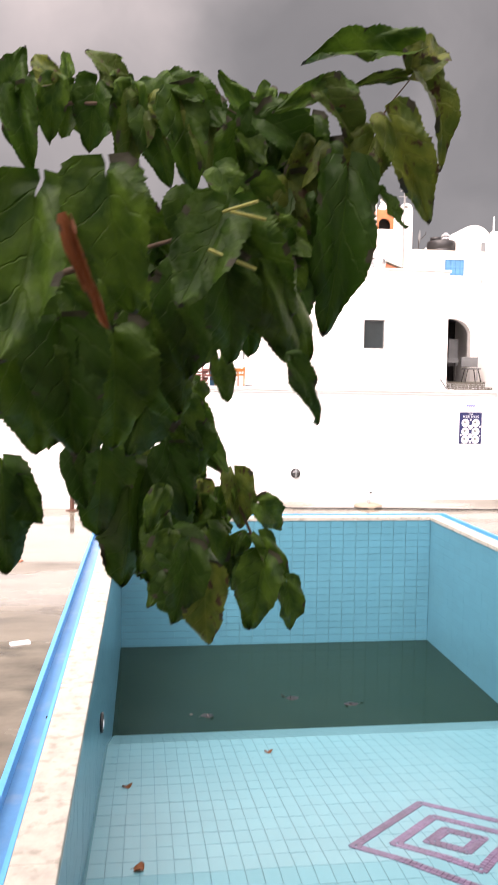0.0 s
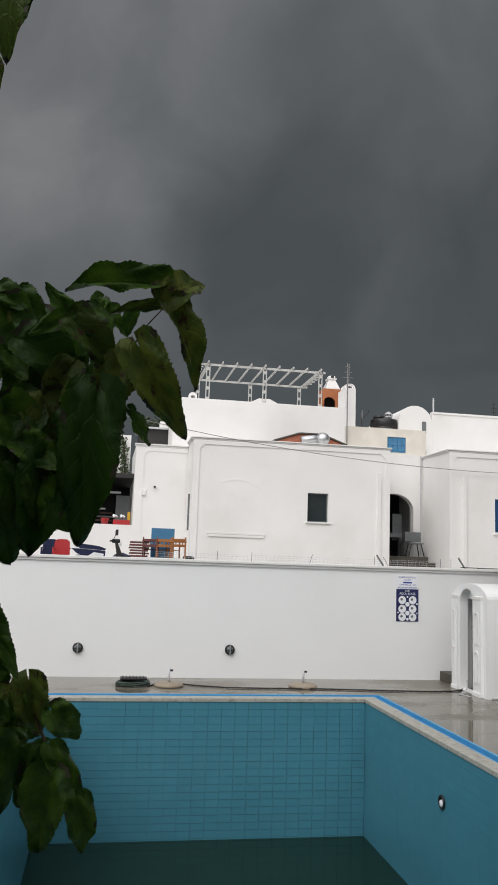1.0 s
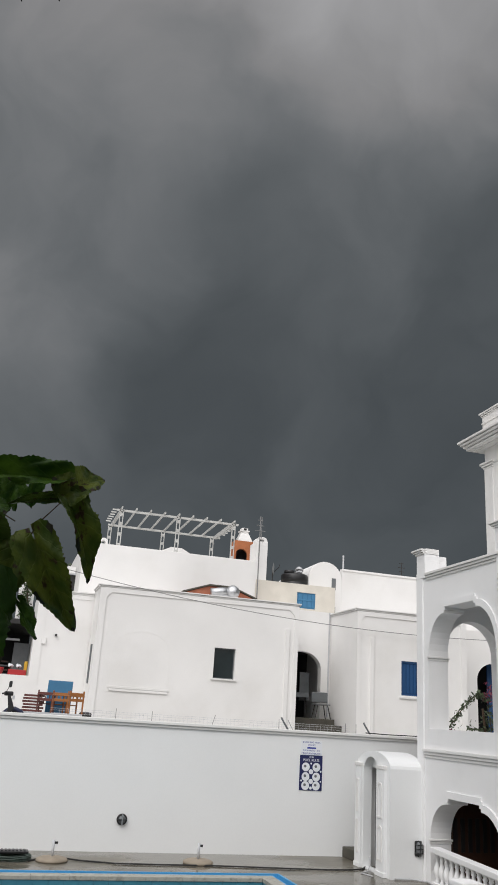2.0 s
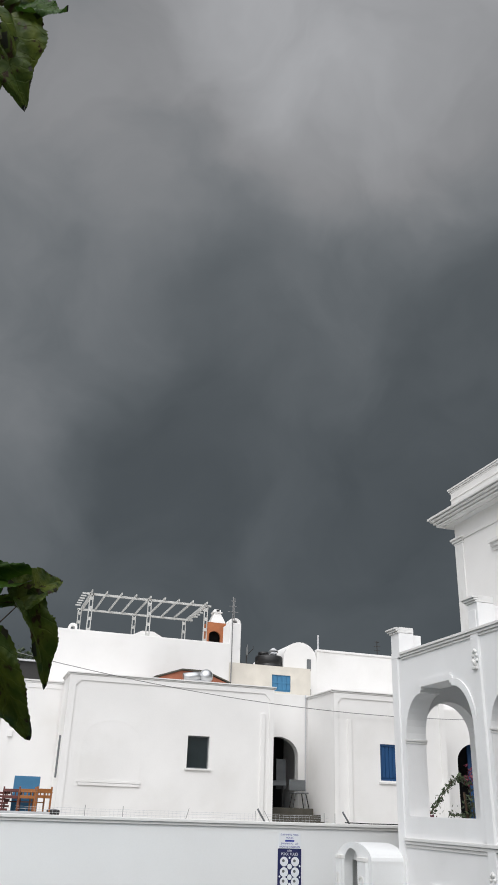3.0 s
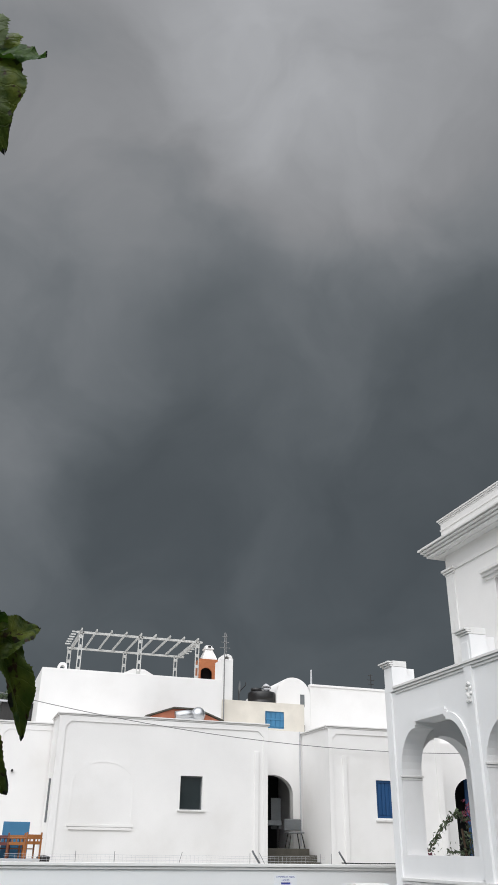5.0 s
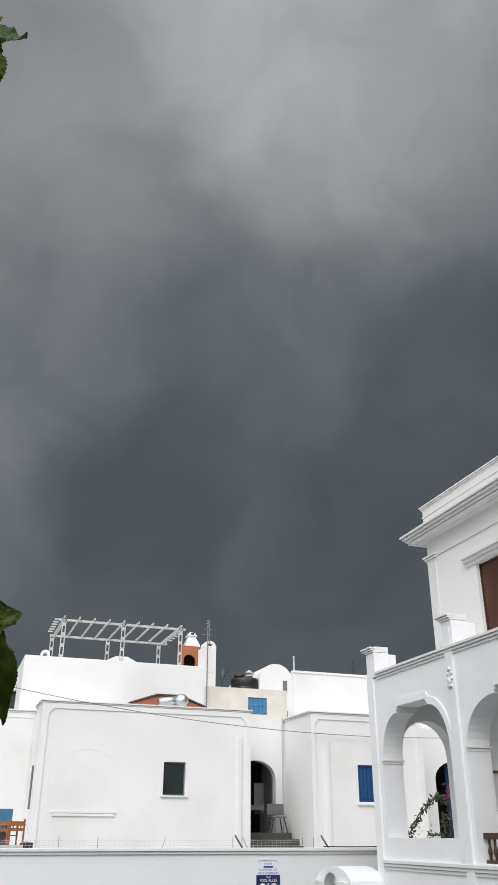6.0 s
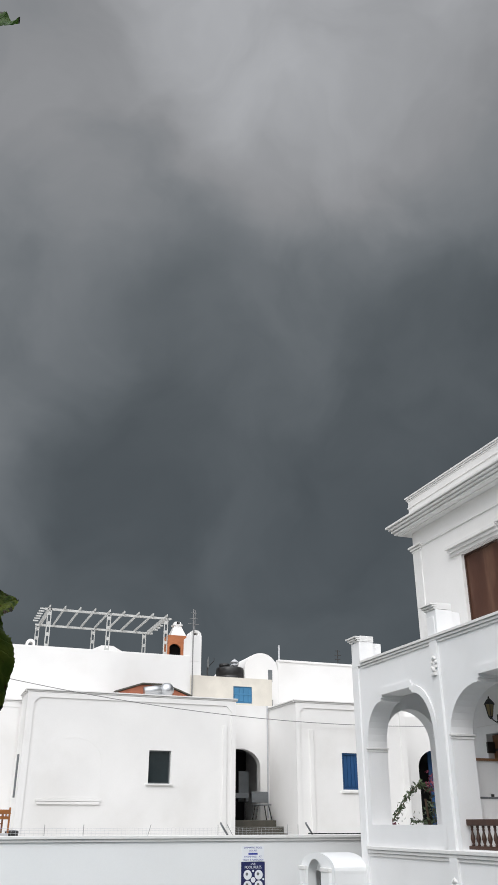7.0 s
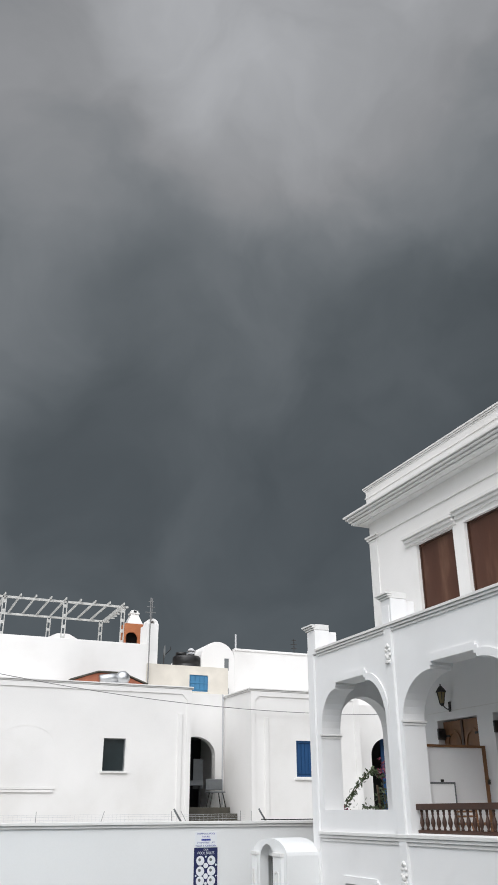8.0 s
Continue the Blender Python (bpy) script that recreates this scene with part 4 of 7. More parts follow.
post = thing("balustrade_post", (6.7, 10.68, 0.0), "white square post at the balustrade's end", "post")
part("shaft", boxm(6.6, 6.84, 10.56, 10.8, 0.0, 0.58, 0.015), WHITE_ARCADE, post)
part("cap", boxm(6.55, 6.89, 10.51, 10.85, 0.58, 0.66, 0.02), WHITE_ARCADE, post)

# ---- the small porch between wall and arcade ----
porch = thing("porch", (7.8, 15.2, 0.0), "white plastered porch with a vaulted hood and panelled posts", "porch", kind="structure")
vault_line = [(15.22 + 0.76 * math.cos(math.pi * k / 16), 1.86 + 0.28 * math.sin(math.pi * k / 16)) for k in range(17)]
pb = bmesh.new()
plate(pb, "x", 7.42, 7.6, [(14.46, 0.0), (15.98, 0.0)] + vault_line, [arch(14.99, 15.66, 0.02, 1.72, 2.03)])
part("front", pb, WHITE_WALL, porch, "white front with an arched opening")
pv = bmesh.new()
plate(pv, "x", 7.6, AX, [(14.46, 1.82), (15.98, 1.82)] + vault_line)
part("vault", pv, WHITE_WALL, porch, "rounded white vault")
pw = bmesh.new()
box(pw, 7.6, AX, 14.463, 14.62, 0.0, 1.82)
box(pw, 7.6, 8.6, 15.84, 15.977, 0.0, 1.82)
part("wall", pw, WHITE_WALL, porch)
part("door_leaf", boxm(7.7, 7.74, 14.95, 15.7, 0.0, 1.82), GREY, porch, "grey metal door")
for y0, y1 in ((14.6, 14.95), (15.68, 15.93)):
    p = part("post", boxm(7.36, 7.54, y0, y1, 0.0, 1.84, 0.012), WHITE_WALL, porch, "white post with raised panels")
    part("base", boxm(7.345, 7.55, y0 - 0.012, y1 + 0.012, 0.0, 0.08, 0.008), WHITE_WALL, p)
    part("capital", boxm(7.345, 7.55, y0 - 0.012, y1 + 0.012, 1.83, 1.9, 0.012), TRIM, p)
    m, hw = (y0 + y1) / 2, min(0.12, (y1 - y0) / 2 - 0.08)
    for z0, z1 in ((0.25, 0.85), (0.98, 1.6)):
        bm = bmesh.new()
        plate(bm, "x", 7.343, 7.37, arch(m - hw, m + hw, z0, z1 - hw * 0.6, z1), [arch(m - hw + 0.03, m + hw - 0.03, z0 + 0.03, z1 - hw * 0.6 - 0.03, z1 - 0.035)])
        part("panel", bm, TRIM, p, "raised arched panel")
step_t = thing("concrete_step", (7.8, 16.4, 0.0), "mossy concrete step beside the white wall", "step")
part("block", boxm(7.5, 8.1, 16.15, WALL_Y - 0.003, 0.0, 0.2, 0.015), STEP, step_t)


def cage_lamp(x, y, z):
    t = thing("caged_wall_light", (x, y, z), "black caged bulkhead light on the porch wall", "wall light")
    part("base", boxm(x - 0.07, x + 0.07, y - 0.03, y, z - 0.13, z + 0.13, 0.02), BLACK, t)
    g = lathe(bmesh.new(), [(0.045, -0.1), (0.055, -0.05), (0.055, 0.05), (0.04, 0.1), (0.0, 0.12)], (x, y - 0.05, z), 12)
    part("glass", g, GREY, t, "grey glass", True)
    for zz in (-0.07, 0.0, 0.07):
        part("cage_bar", tube(bmesh.new(), [(x - 0.07, y - 0.02, z + zz), (x - 0.06, y - 0.1, z + zz), (x + 0.06, y - 0.1, z + zz), (x + 0.07, y - 0.02, z + zz)], 0.008, 6), BLACK, t)
    part("cage_bar", tube(bmesh.new(), [(x, y - 0.02, z - 0.13), (x, y - 0.11, z - 0.1), (x, y - 0.11, z + 0.1), (x, y - 0.02, z + 0.13)], 0.008, 6), BLACK, t)


cage_lamp(7.98, 14.46, 0.52)

# ---- the house behind the wall ----
villa = thing("white_villa", (5.5, 26.0, UP_Z), "white flat-roofed island house with a stepped roofline", "house", kind="structure")
BX0, BX1, BY, BT = 2.71, 9.15, 24.7, 6.17
blk = bmesh.new()
plate(blk, "y", BY, BY + 0.3, rect(BX0, BX1, UP_Z, BT), [rect(6.42, 7.1, 3.7, 4.62)])
box(blk, BX0, BX0 + 0.3, BY + 0.3, 26.5, UP_Z, BT)
box(blk, BX1 - 0.3, BX1, BY + 0.3, 26.9, UP_Z, BT)
part("front_block", blk, WHITE, villa, "white plastered block")
part("block_roof", boxm(BX0 + 0.02, BX1 - 0.02, BY + 0.02, 28.2, BT - 0.12, BT - 0.03), WHITE, villa)
bc = bmesh.new()
moulding_y(bc, BX0 - 0.06, BX1 + 0.06, BY, BT - 0.03, BT + 0.05, 0.07, 2)
moulding_x(bc, BY + 0.031, 26.2, BX0, BT - 0.03, BT + 0.05, 0.07, 2)
box(bc, BX0, BX1, BY, BY + 0.25, BT - 0.02, BT + 0.045)
part("block_cornice", bc, TRIM, villa, "thin white cornice")
# a shallow raised border round the block's face
bo = bmesh.new()
outer_b = [(BX0 + 0.0, UP_Z), (BX1, UP_Z), (BX1, BT - 0.04), (BX0, BT - 0.04)]
c0, c1 = 0.2, 0.22
inner_b = [(BX0 + c0, UP_Z + 0.02), (BX1 - 0.14, UP_Z + 0.02), (BX1 - 0.14, BT - 0.36), (BX1 - 0.32, BT - 0.18), (BX0 + c0 + 0.15, BT - 0.18), (BX0 + c0, BT - 0.33)]
plate(bo, "y", BY - 0.03, BY + 0.005, outer_b, [inner_b])
part("face_border", bo, WHITE, villa, "shallow raised border")
part("pilaster", boxm(BX1 - 0.43, BX1 - 0.29, BY - 0.045, BY + 0.01, UP_Z, BT - 0.78, 0.012), WHITE, villa, "narrow raised pilaster strip")
# blind arch with a sill
ba = bmesh.new()
plate(ba, "y", BY - 0.006, BY + 0.005, arch(3.25, 5.05, 3.28, 4.3, 4.95), [arch(3.3, 5.0, 3.33, 4.3, 4.9)])
box(ba, 3.22, 5.08, BY - 0.035, BY + 0.01, 3.2, 3.27, 0.008)
box(ba, 3.27, 5.03, BY - 0.04, BY + 0.01, 3.12, 3.19, 0.008)
part("blind_window", ba, WHITE, villa, "filled-in arched window with a sill")


def sash(parent, x0, x1, z0, z1, y, pane_mat, label):
    fr_ = bmesh.new()
    plate(fr_, "y", y + 0.1, y + 0.16, rect(x0, x1, z0, z1), [rect(x0 + 0.03, x1 - 0.03, z0 + 0.03, z1 - 0.03)])
    w = part("window", fr_, GREY, parent, label)
    part("pane", boxm(x0 + 0.03, x1 - 0.03, y + 0.125, y + 0.135, z0 + 0.03, z1 - 0.03), pane_mat, w)
    part("sill", boxm(x0 - 0.07, x1 + 0.07, y - 0.06, y + 0.12, z0 - 0.05, z0 - 0.001, 0.008), TRIM, w)
    return w


sash(villa, 6.42, 7.1, 3.7, 4.62, BY, GLASSY, "small dark window with a grey frame")
# near-black sheet in place of the unlit room behind the pane
part("window_reveal_back", boxm(6.3, 7.2, BY + 0.32, BY + 0.36, 3.6, 4.7), DARK, villa)
# left wing
WX0, WY = 0.98, 26.2
wing = bmesh.new()
box(wing, WX0, BX0 + 0.05, WY, 30.0, UP_Z, 6.05)
part("left_wing", wing, WHITE, villa, "white lower wing")
wc = bmesh.new()
moulding_y(wc, WX0 - 0.05, BX0, WY, 6.0, 6.1, 0.06, 2)
part("wing_cornice", wc, TRIM, villa)
wb_ = bmesh.new()
plate(wb_, "y", WY - 0.018, WY + 0.005, rect(WX0, BX0 - 0.05, UP_Z, 6.0), [[(WX0 + 0.28, UP_Z + 0.03), (BX0 - 0.08, UP_Z + 0.03), (BX0 - 0.08, 5.86), (WX0 + 0.42, 5.86), (WX0 + 0.28, 5.72)]])
part("wing_border", wb_, WHITE, villa)
part("wall_spot", tube(bmesh.new(), [(1.64, WY - 0.12, 4.69), (1.64, WY, 4.69)], 0.035, 8), IRON, villa, "small dark wall spot")
# grey bar painted in for a slit of shadow on the side
part("side_slot", boxm(BX0 - 0.05, BX0 + 0.01, 25.2, 25.32, 3.3, 4.45, 0.01), GREY, villa, "grey strip drawn for the shadow slit on the block's side")
part("junction_box", boxm(1.22, 1.36, WY - 0.06, WY, 4.4, 4.6, 0.01), WHITE, villa)
# upper storey
UY = 28.0
up = bmesh.new()
box(up, 2.28, 9.0, UY, 34.0, 5.9, 8.1, 0.02)
box(up, 8.57, 8.996, UY - 0.006, UY + 0.9, 7.9, 8.86, 0.02)
part("upper_block", up, WHITE, villa, "white upper storey")
ar = bmesh.new()
plate(ar, "y", UY + 0.1, UY + 0.55, arch(8.57, 9.0, 8.86, 8.9, 9.06), [arch(8.7, 8.87, 8.87, 8.92, 8.98)])
part("pier_head", ar, WHITE, villa, "arched vent head on the pier")


def roof_vent(x, y, z, s):
    bm = bmesh.new()
    plate(bm, "y", y, y + 0.3 * s, arch(x - 0.16 * s, x + 0.16 * s, z, z + 0.2 * s, z + 0.34 * s), [arch(x - 0.08 * s, x + 0.08 * s, z + 0.05, z + 0.16 * s, z + 0.24 * s)])
    box(bm, x - 0.2 * s, x + 0.2 * s, y - 0.02, y + 0.32 * s, z - 0.02, z + 0.06, 0.01)
    part("roof_vent", bm, WHITE, villa, "small arched roof vent")


roof_vent(3.0, 28.6, 8.1, 0.95)
dome = bmesh.new()
plate(dome, "y", 31.0, 31.3, [(5.1, 8.1), (7.0, 8.1), (7.0, 8.55), (6.85, 8.6), (6.35, 8.85), (5.9, 8.85), (5.4, 8.6), (5.1, 8.5)], [arch(5.6, 6.5, 8.2, 8.4, 8.62)])
box(dome, 5.6, 6.5, 31.2, 31.28, 8.2, 8.65)
part("roof_gable", dome, WHITE, villa, "low rounded roof parapet")
# door recess
dw = bmesh.new()
DY = 26.6
plate(dw, "y", DY, DY + 0.3, rect(BX1 - 0.02, 11.3, UP_Z, 6.3), [arch(9.3, 10.72, 2.73, 4.32, 4.9)])
part("door_wall", dw, WHITE, villa, "white recessed wall with an arched doorway")
part("door_wall_roof", boxm(BX1, 11.3, DY + 0.02, 28.1, 6.18, 6.28), WHITE, villa)
# walls, floor and ceiling coloured near-black for the doorway's inner shade
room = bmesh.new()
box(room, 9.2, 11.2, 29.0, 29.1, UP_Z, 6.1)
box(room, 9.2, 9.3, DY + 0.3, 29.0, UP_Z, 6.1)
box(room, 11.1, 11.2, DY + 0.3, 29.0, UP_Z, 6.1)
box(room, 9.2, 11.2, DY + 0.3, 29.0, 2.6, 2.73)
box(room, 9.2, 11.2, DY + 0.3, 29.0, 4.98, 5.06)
part("room", room, DARK, villa, "room inside the doorway, its shade painted near-black")
part("door_leaf", boxm(10.25, 10.6, 27.4, 27.45, 3.3, 4.25, 0.01), GREY, villa, "grey half-open door")
for i, (zt, yf) in enumerate(((2.73, 25.75), (2.55, 25.42), (2.36, 25.1), (2.16, 24.8))):
    part("step", boxm(BX1 + 0.004, 11.04 - 0.12 * (i < 1), yf, DY, zt - 0.2, zt, 0.012), STEP, villa, "worn grey stone step")
pl = bmesh.new()
box(pl, 10.96, 11.0, DY - 0.04, DY, 2.8, 6.3)
part("downpipe", pl, WHITE_METAL, villa)
# cream roof block with a blue shutter
cb = bmesh.new()
plate(cb, "y", 27.9, 27.98, rect(8.6, 11.7, 6.0, 7.42), [rect(10.2, 10.92, 6.54, 7.12)])
box(cb, 11.5, 11.7, 27.98, 31, 6.0, 7.42)
box(cb, 9.01, 11.5, 27.98, 31, 7.3, 7.42)
part("cream_block", cb, CREAM, villa, "cream weathered roof block")
sh = part("blue_shutter", boxm(10.2, 10.92, 27.945, 27.97, 6.54, 7.12), BLUE_LIGHT, villa, "faded blue wooden shutter")
for k in range(4):
    part("slat", boxm(10.26 + 0.175 * k, 10.4 + 0.175 * k, 27.925, 27.945, 6.6, 7.06, 0.006), BLUE_LIGHT, sh)
part("rail", boxm(10.22, 10.9, 27.91, 27.93, 6.82, 6.88, 0.006), BLUE_LIGHT, sh)

# ---- roof things ----
pergola = thing("roof_pergola", (5.8, 30.7, 8.1), "white painted metal roof pergola without a cover", "pergola")
FYP, BYP = 29.5, 32.3
for xs, y, zt in (((3.63, 5.82, 8.02), FYP, 9.75), ((3.55, 5.75, 7.85), BYP, 9.72)):
    for x in xs:
        for dx in (-0.075, 0.045):
            part("post", boxm(x + dx, x + dx + 0.035, y - 0.03, y + 0.03, 8.1, zt, 0.004), PERGOLA_METAL, pergola)
        for z in (8.35, 8.75, 9.15, 9.5):
            part("post_tie", boxm(x - 0.04, x + 0.045, y - 0.025, y + 0.025, z, z + 0.12, 0.003), PERGOLA_METAL, pergola)
for y in (FYP, BYP):
    part("beam", boxm(3.45, 8.2, y - 0.03, y + 0.03, 9.68, 9.757, 0.004), PERGOLA_METAL, pergola)
for x in (3.63, 8.0):
    part("side_beam", boxm(x - 0.035, x + 0.035, FYP, BYP, 9.66, 9.76, 0.005), PERGOLA_METAL, pergola)
for k in range(9):
    x = 3.62 + 0.5487 * k
    part("rafter", boxm(x - 0.022, x + 0.022, FYP - 0.2, BYP + 0.2, 9.76, 9.84, 0.004), PERGOLA_METAL, pergola)
for k in range(6):
    y = FYP + 0.35 + 0.42 * k
    for x in (3.42, 8.22):
        part("end_slat", boxm(x - 0.1, x + 0.1, y - 0.02, y + 0.02, 9.78, 9.83, 0.003), PERGOLA_METAL, pergola)

bbq = thing("brick_chimney", (8.48, 29.6, 8.1), "orange brick barbecue chimney with a white cap", "chimney")
bb = bmesh.new()
plate(bb, "y", 29.4, 29.5, rect(8.1, 8.9, 8.1, 9.1), [arch(8.14, 8.62, 8.25, 8.55, 8.78)])
box(bb, 8.8, 8.9, 29.5, 30.1, 8.1, 9.1)
box(bb, 8.1, 8.2, 29.5, 30.1, 8.1, 9.1)
part("hearth", bb, BRICK, bbq)
part("hearth_back", boxm(8.2, 8.8, 29.95, 30.1, 8.1, 9.0), DARK, bbq, "near-black hearth back")
hb = lathe(bmesh.new(), [(0.42, 9.08), (0.4, 9.15), (0.22, 9.45), (0.2, 9.5), (0.26, 9.52), (0.26, 9.56), (0.2, 9.57), (0.17, 9.66), (0.0, 9.7)], (8.52, 29.75, 0), 4)
bmesh.ops.rotate(hb, cent=(8.52, 29.75, 0), matrix=Matrix.Rotation(radians(45), 3, "Z"), verts=hb.verts)
part("cap", hb, WHITE, bbq, "white tapered cap")
# near-black plate drawn for the dark of the smoke hole
part("smoke_hole", boxm(8.46, 8.58, 29.545, 29.56, 9.57, 9.64), DARK, bbq)

tank = thing("water_tank", (10.45, 29.3, 7.42), "black plastic roof water tank", "water tank")
tb = lathe(bmesh.new(), [(0.5, 0.0), (0.53, 0.05), (0.53, 0.22), (0.515, 0.24), (0.53, 0.26), (0.53, 0.5), (0.5, 0.56), (0.3, 0.59), (0.16, 0.6)], (10.55, 29.3, 7.42), 24)
part("drum", tb, BLACK, tank, "", True)
part("lid", lathe(bmesh.new(), [(0.2, 0.0), (0.22, 0.06), (0.2, 0.12), (0.05, 0.14)], (10.3, 29.2, 7.99), 16), BLACK, tank, "", True)
vent = thing("chimney_pipe", (10.98, 30.0, 7.42), "white metal chimney pipe with a cowl", "chimney pipe")
part("pipe", lathe(bmesh.new(), [(0.1, -0.08), (0.1, 0.78)], (10.98, 30.0, 7.5), 12), WHITE_METAL, vent, "", True)
for z in (0.62, 0.74, 0.86):
    part("cowl", lathe(bmesh.new(), [(0.11, z), (0.18, z - 0.03), (0.12, z + 0.04), (0.04, z + 0.1)], (10.98, 30.0, 7.5), 12), WHITE_METAL, vent, "", True)

kiln = thing("tiled_shed_roof", (6.9, 27.0, 6.14), "low terracotta roof with a metal duct on the flat roof", "roof")
kb = bmesh.new()
plate(kb, "y", 26.4, 27.6, [(5.75, 6.14), (8.05, 6.14), (8.05, 6.48), (7.3, 6.76), (6.5, 6.76), (5.75, 6.5)])
part("gable", kb, TERRACOTTA, kiln)
kr = bmesh.new()
plate(kr, "y", 26.34, 27.65, [(5.6, 6.47), (6.5, 6.77), (7.3, 6.77), (8.2, 6.46), (8.2, 6.5), (7.3, 6.82), (6.5, 6.82), (5.6, 6.52)])
part("roof_sheet", kr, STEP, kiln, "dark weathered roof edge")
du = tube(bmesh.new(), [(6.5, 26.1, 6.5), (6.85, 26.1, 6.56), (7.15, 26.12, 6.58)], 0.15, 14)
part("duct", du, METAL, kiln, "galvanised duct", True)
ball = bmesh.new()
bmesh.ops.create_uvsphere(ball, u_segments=18, v_segments=10, radius=0.24)
bmesh.ops.translate(ball, verts=ball.verts, vec=(7.25, 26.1, 6.58))
part("duct_head", ball, METAL, kiln, "round metal duct head", True)
part("duct_foot", boxm(6.5, 7.3, 26.0, 26.2, BT - 0.03, 6.45, 0.01), METAL, kiln)

ant = thing("roof_antenna", (8.62, 27.8, 6.2), "thin rusty antenna mast", "antenna")
part("mast", tube(bmesh.new(), [(8.62, 27.8, 6.12), (8.6, 27.8, 9.75)], 0.022, 6), WIRE, ant)
for k, z in enumerate((9.2, 9.4, 9.6)):
    part("rod", tube(bmesh.new(), [(8.4 + 0.05 * k, 27.78, z), (8.8 - 0.05 * k, 27.78, z)], 0.012, 5), WIRE, ant)
part("mast", tube(bmesh.new(), [(8.75, 28.1, 9.0), (8.75, 28.1, 9.8)], 0.014, 6), WIRE, ant)
dish = thing("satellite_dish", (9.2, 27.9, 7.45), "weathered satellite dish on the roof edge", "satellite dish")
dm = lathe(bmesh.new(), [(0.0, 0.0), (0.12, 0.015), (0.22, 0.05), (0.23, 0.05), (0.13, 0.03), (0.0, 0.02)], seg=20)
bmesh.ops.transform(dm, matrix=Matrix.Translation((9.15, 27.8, 7.85)) @ Matrix.Rotation(radians(88), 4, "Y") @ Matrix.Rotation(radians(12), 4, "X"), verts=dm.verts)
part("reflector", dm, GREY, dish, "", True)
part("stand", tube(bmesh.new(), [(9.2, 27.9, 7.42), (9.2, 27.9, 7.85)], 0.02, 6), IRON, dish)
part("arm", tube(bmesh.new(), [(9.2, 27.9, 7.7), (9.35, 27.6, 7.9), (9.35, 27.6, 8.0)], 0.012, 6), IRON, dish)

# ---- the second house ----
house2 = thing("white_house", (14.0, 25.0, UP_Z), "white house with a barrel-vaulted roof and blue windows", "house", kind="structure")
RY, RX0, RX1, RT = 24.35, 11.05, 15.03, 6.2
h2 = bmesh.new()
plate(h2, "y", RY, RY + 0.3, rect(RX0, RX1, UP_Z, RT), [rect(12.64, 13.28, 3.6, 4.68)])
box(h2, RX0, RX0 + 0.3, RY + 0.3, 28.9, UP_Z, RT)
box(h2, RX1 - 0.3, RX1, RY + 0.3, 28.9, UP_Z, RT)
part("front_wall", h2, WHITE, house2)
part("roof", boxm(RX0 + 0.02, RX1 - 0.02, RY + 0.02, 28.9, RT - 0.1, RT - 0.03), WHITE, house2)
c2 = bmesh.new()
moulding_y(c2, RX0 - 0.07, RX1 + 0.05, RY, RT - 0.04, RT + 0.05, 0.07, 2)
moulding_x(c2, RY + 0.031, 26.6, RX0, RT - 0.04, RT + 0.05, 0.07, 2)
box(c2, RX0, RX1, RY, RY + 0.25, RT - 0.03, RT + 0.045)
part("cornice", c2, TRIM, house2, "thin white cornice")
b2 = bmesh.new()
plate(b2, "y", RY - 0.03, RY + 0.005, rect(RX0, RX1, UP_Z, RT - 0.05), [[(RX0 + 0.14, UP_Z + 0.03), (RX1 - 0.2, UP_Z + 0.03), (RX1 - 0.2, RT - 0.2), (RX0 + 0.28, RT - 0.2), (RX0 + 0.14, RT - 0.34)]])
part("face_border", b2, WHITE, house2, "shallow raised border")
part("pilaster", boxm(RX0 + 0.46, RX0 + 0.6, RY - 0.045, RY + 0.01, UP_Z, RT - 0.85, 0.012), WHITE, house2, "narrow raised pilaster strip")
bw = part("window", boxm(12.64, 13.28, RY + 0.08, RY + 0.12, 3.6, 4.68), BLUE_PAINT, house2, "blue wooden window shutter")
bf = bmesh.new()
plate(bf, "y", RY + 0.03, RY + 0.1, rect(12.64, 13.28, 3.6, 4.68), [rect(12.7, 13.22, 3.66, 4.62)])
part("frame", bf, BLUE_PAINT, bw)
part("sill", boxm(12.57, 13.35, RY - 0.05, RY + 0.1, 3.5, 3.56, 0.008), TRIM, bw)
for k in range(4):
    part("slat", boxm(12.72 + 0.13 * k, 12.82 + 0.13 * k, RY + 0.06, RY + 0.085, 3.68, 4.6, 0.006), BLUE_PAINT, bw)
# lower wing behind, with an arched blue door
w2 = bmesh.new()
plate(w2, "y", 26.0, 26.3, rect(RX1 - 0.02, 22.0, UP_Z, 6.1), [arch(16.45, 17.9, UP_Z + 0.15, 4.4, 5.0)])
part("side_wing", w2, WHITE, house2, "white wing with an arched blue door")
part("blue_door", boxm(17.3, 17.95, 26.7, 26.75, UP_Z + 0.1, 5.2), BLUE_PAINT, house2, "blue arched door")
# depth of the arch shown by a wall in the shade's colour
part("porch_back", boxm(15.1, 19.0, 27.6, 27.7, UP_Z, 5.9), DARK, house2, "near-black wall standing in for shade behind the arch")
part("wing_back", boxm(RX1, 22.0, 26.3, 28.9, 5.9, 6.05), WHITE, house2)
vb = bmesh.new()
vp = [(11.0, 6.0), (12.36, 6.0)] + [(11.68 + 0.68 * math.cos(math.pi * k / 14), 7.9 + 0.66 * math.sin(math.pi * k / 14)) for k in range(15)]
plate(vb, "y", 28.9, 33.0, vp)
part("vault", vb, WHITE, house2, "rounded vault end")
part("vault_window", boxm(11.95, 12.12, 28.88, 28.92, 7.5, 7.95, 0.005), GREY, house2)
part("vault_window", boxm(12.0, 12.12, 28.87, 28.92, 6.6, 6.85, 0.005), GREY, house2)
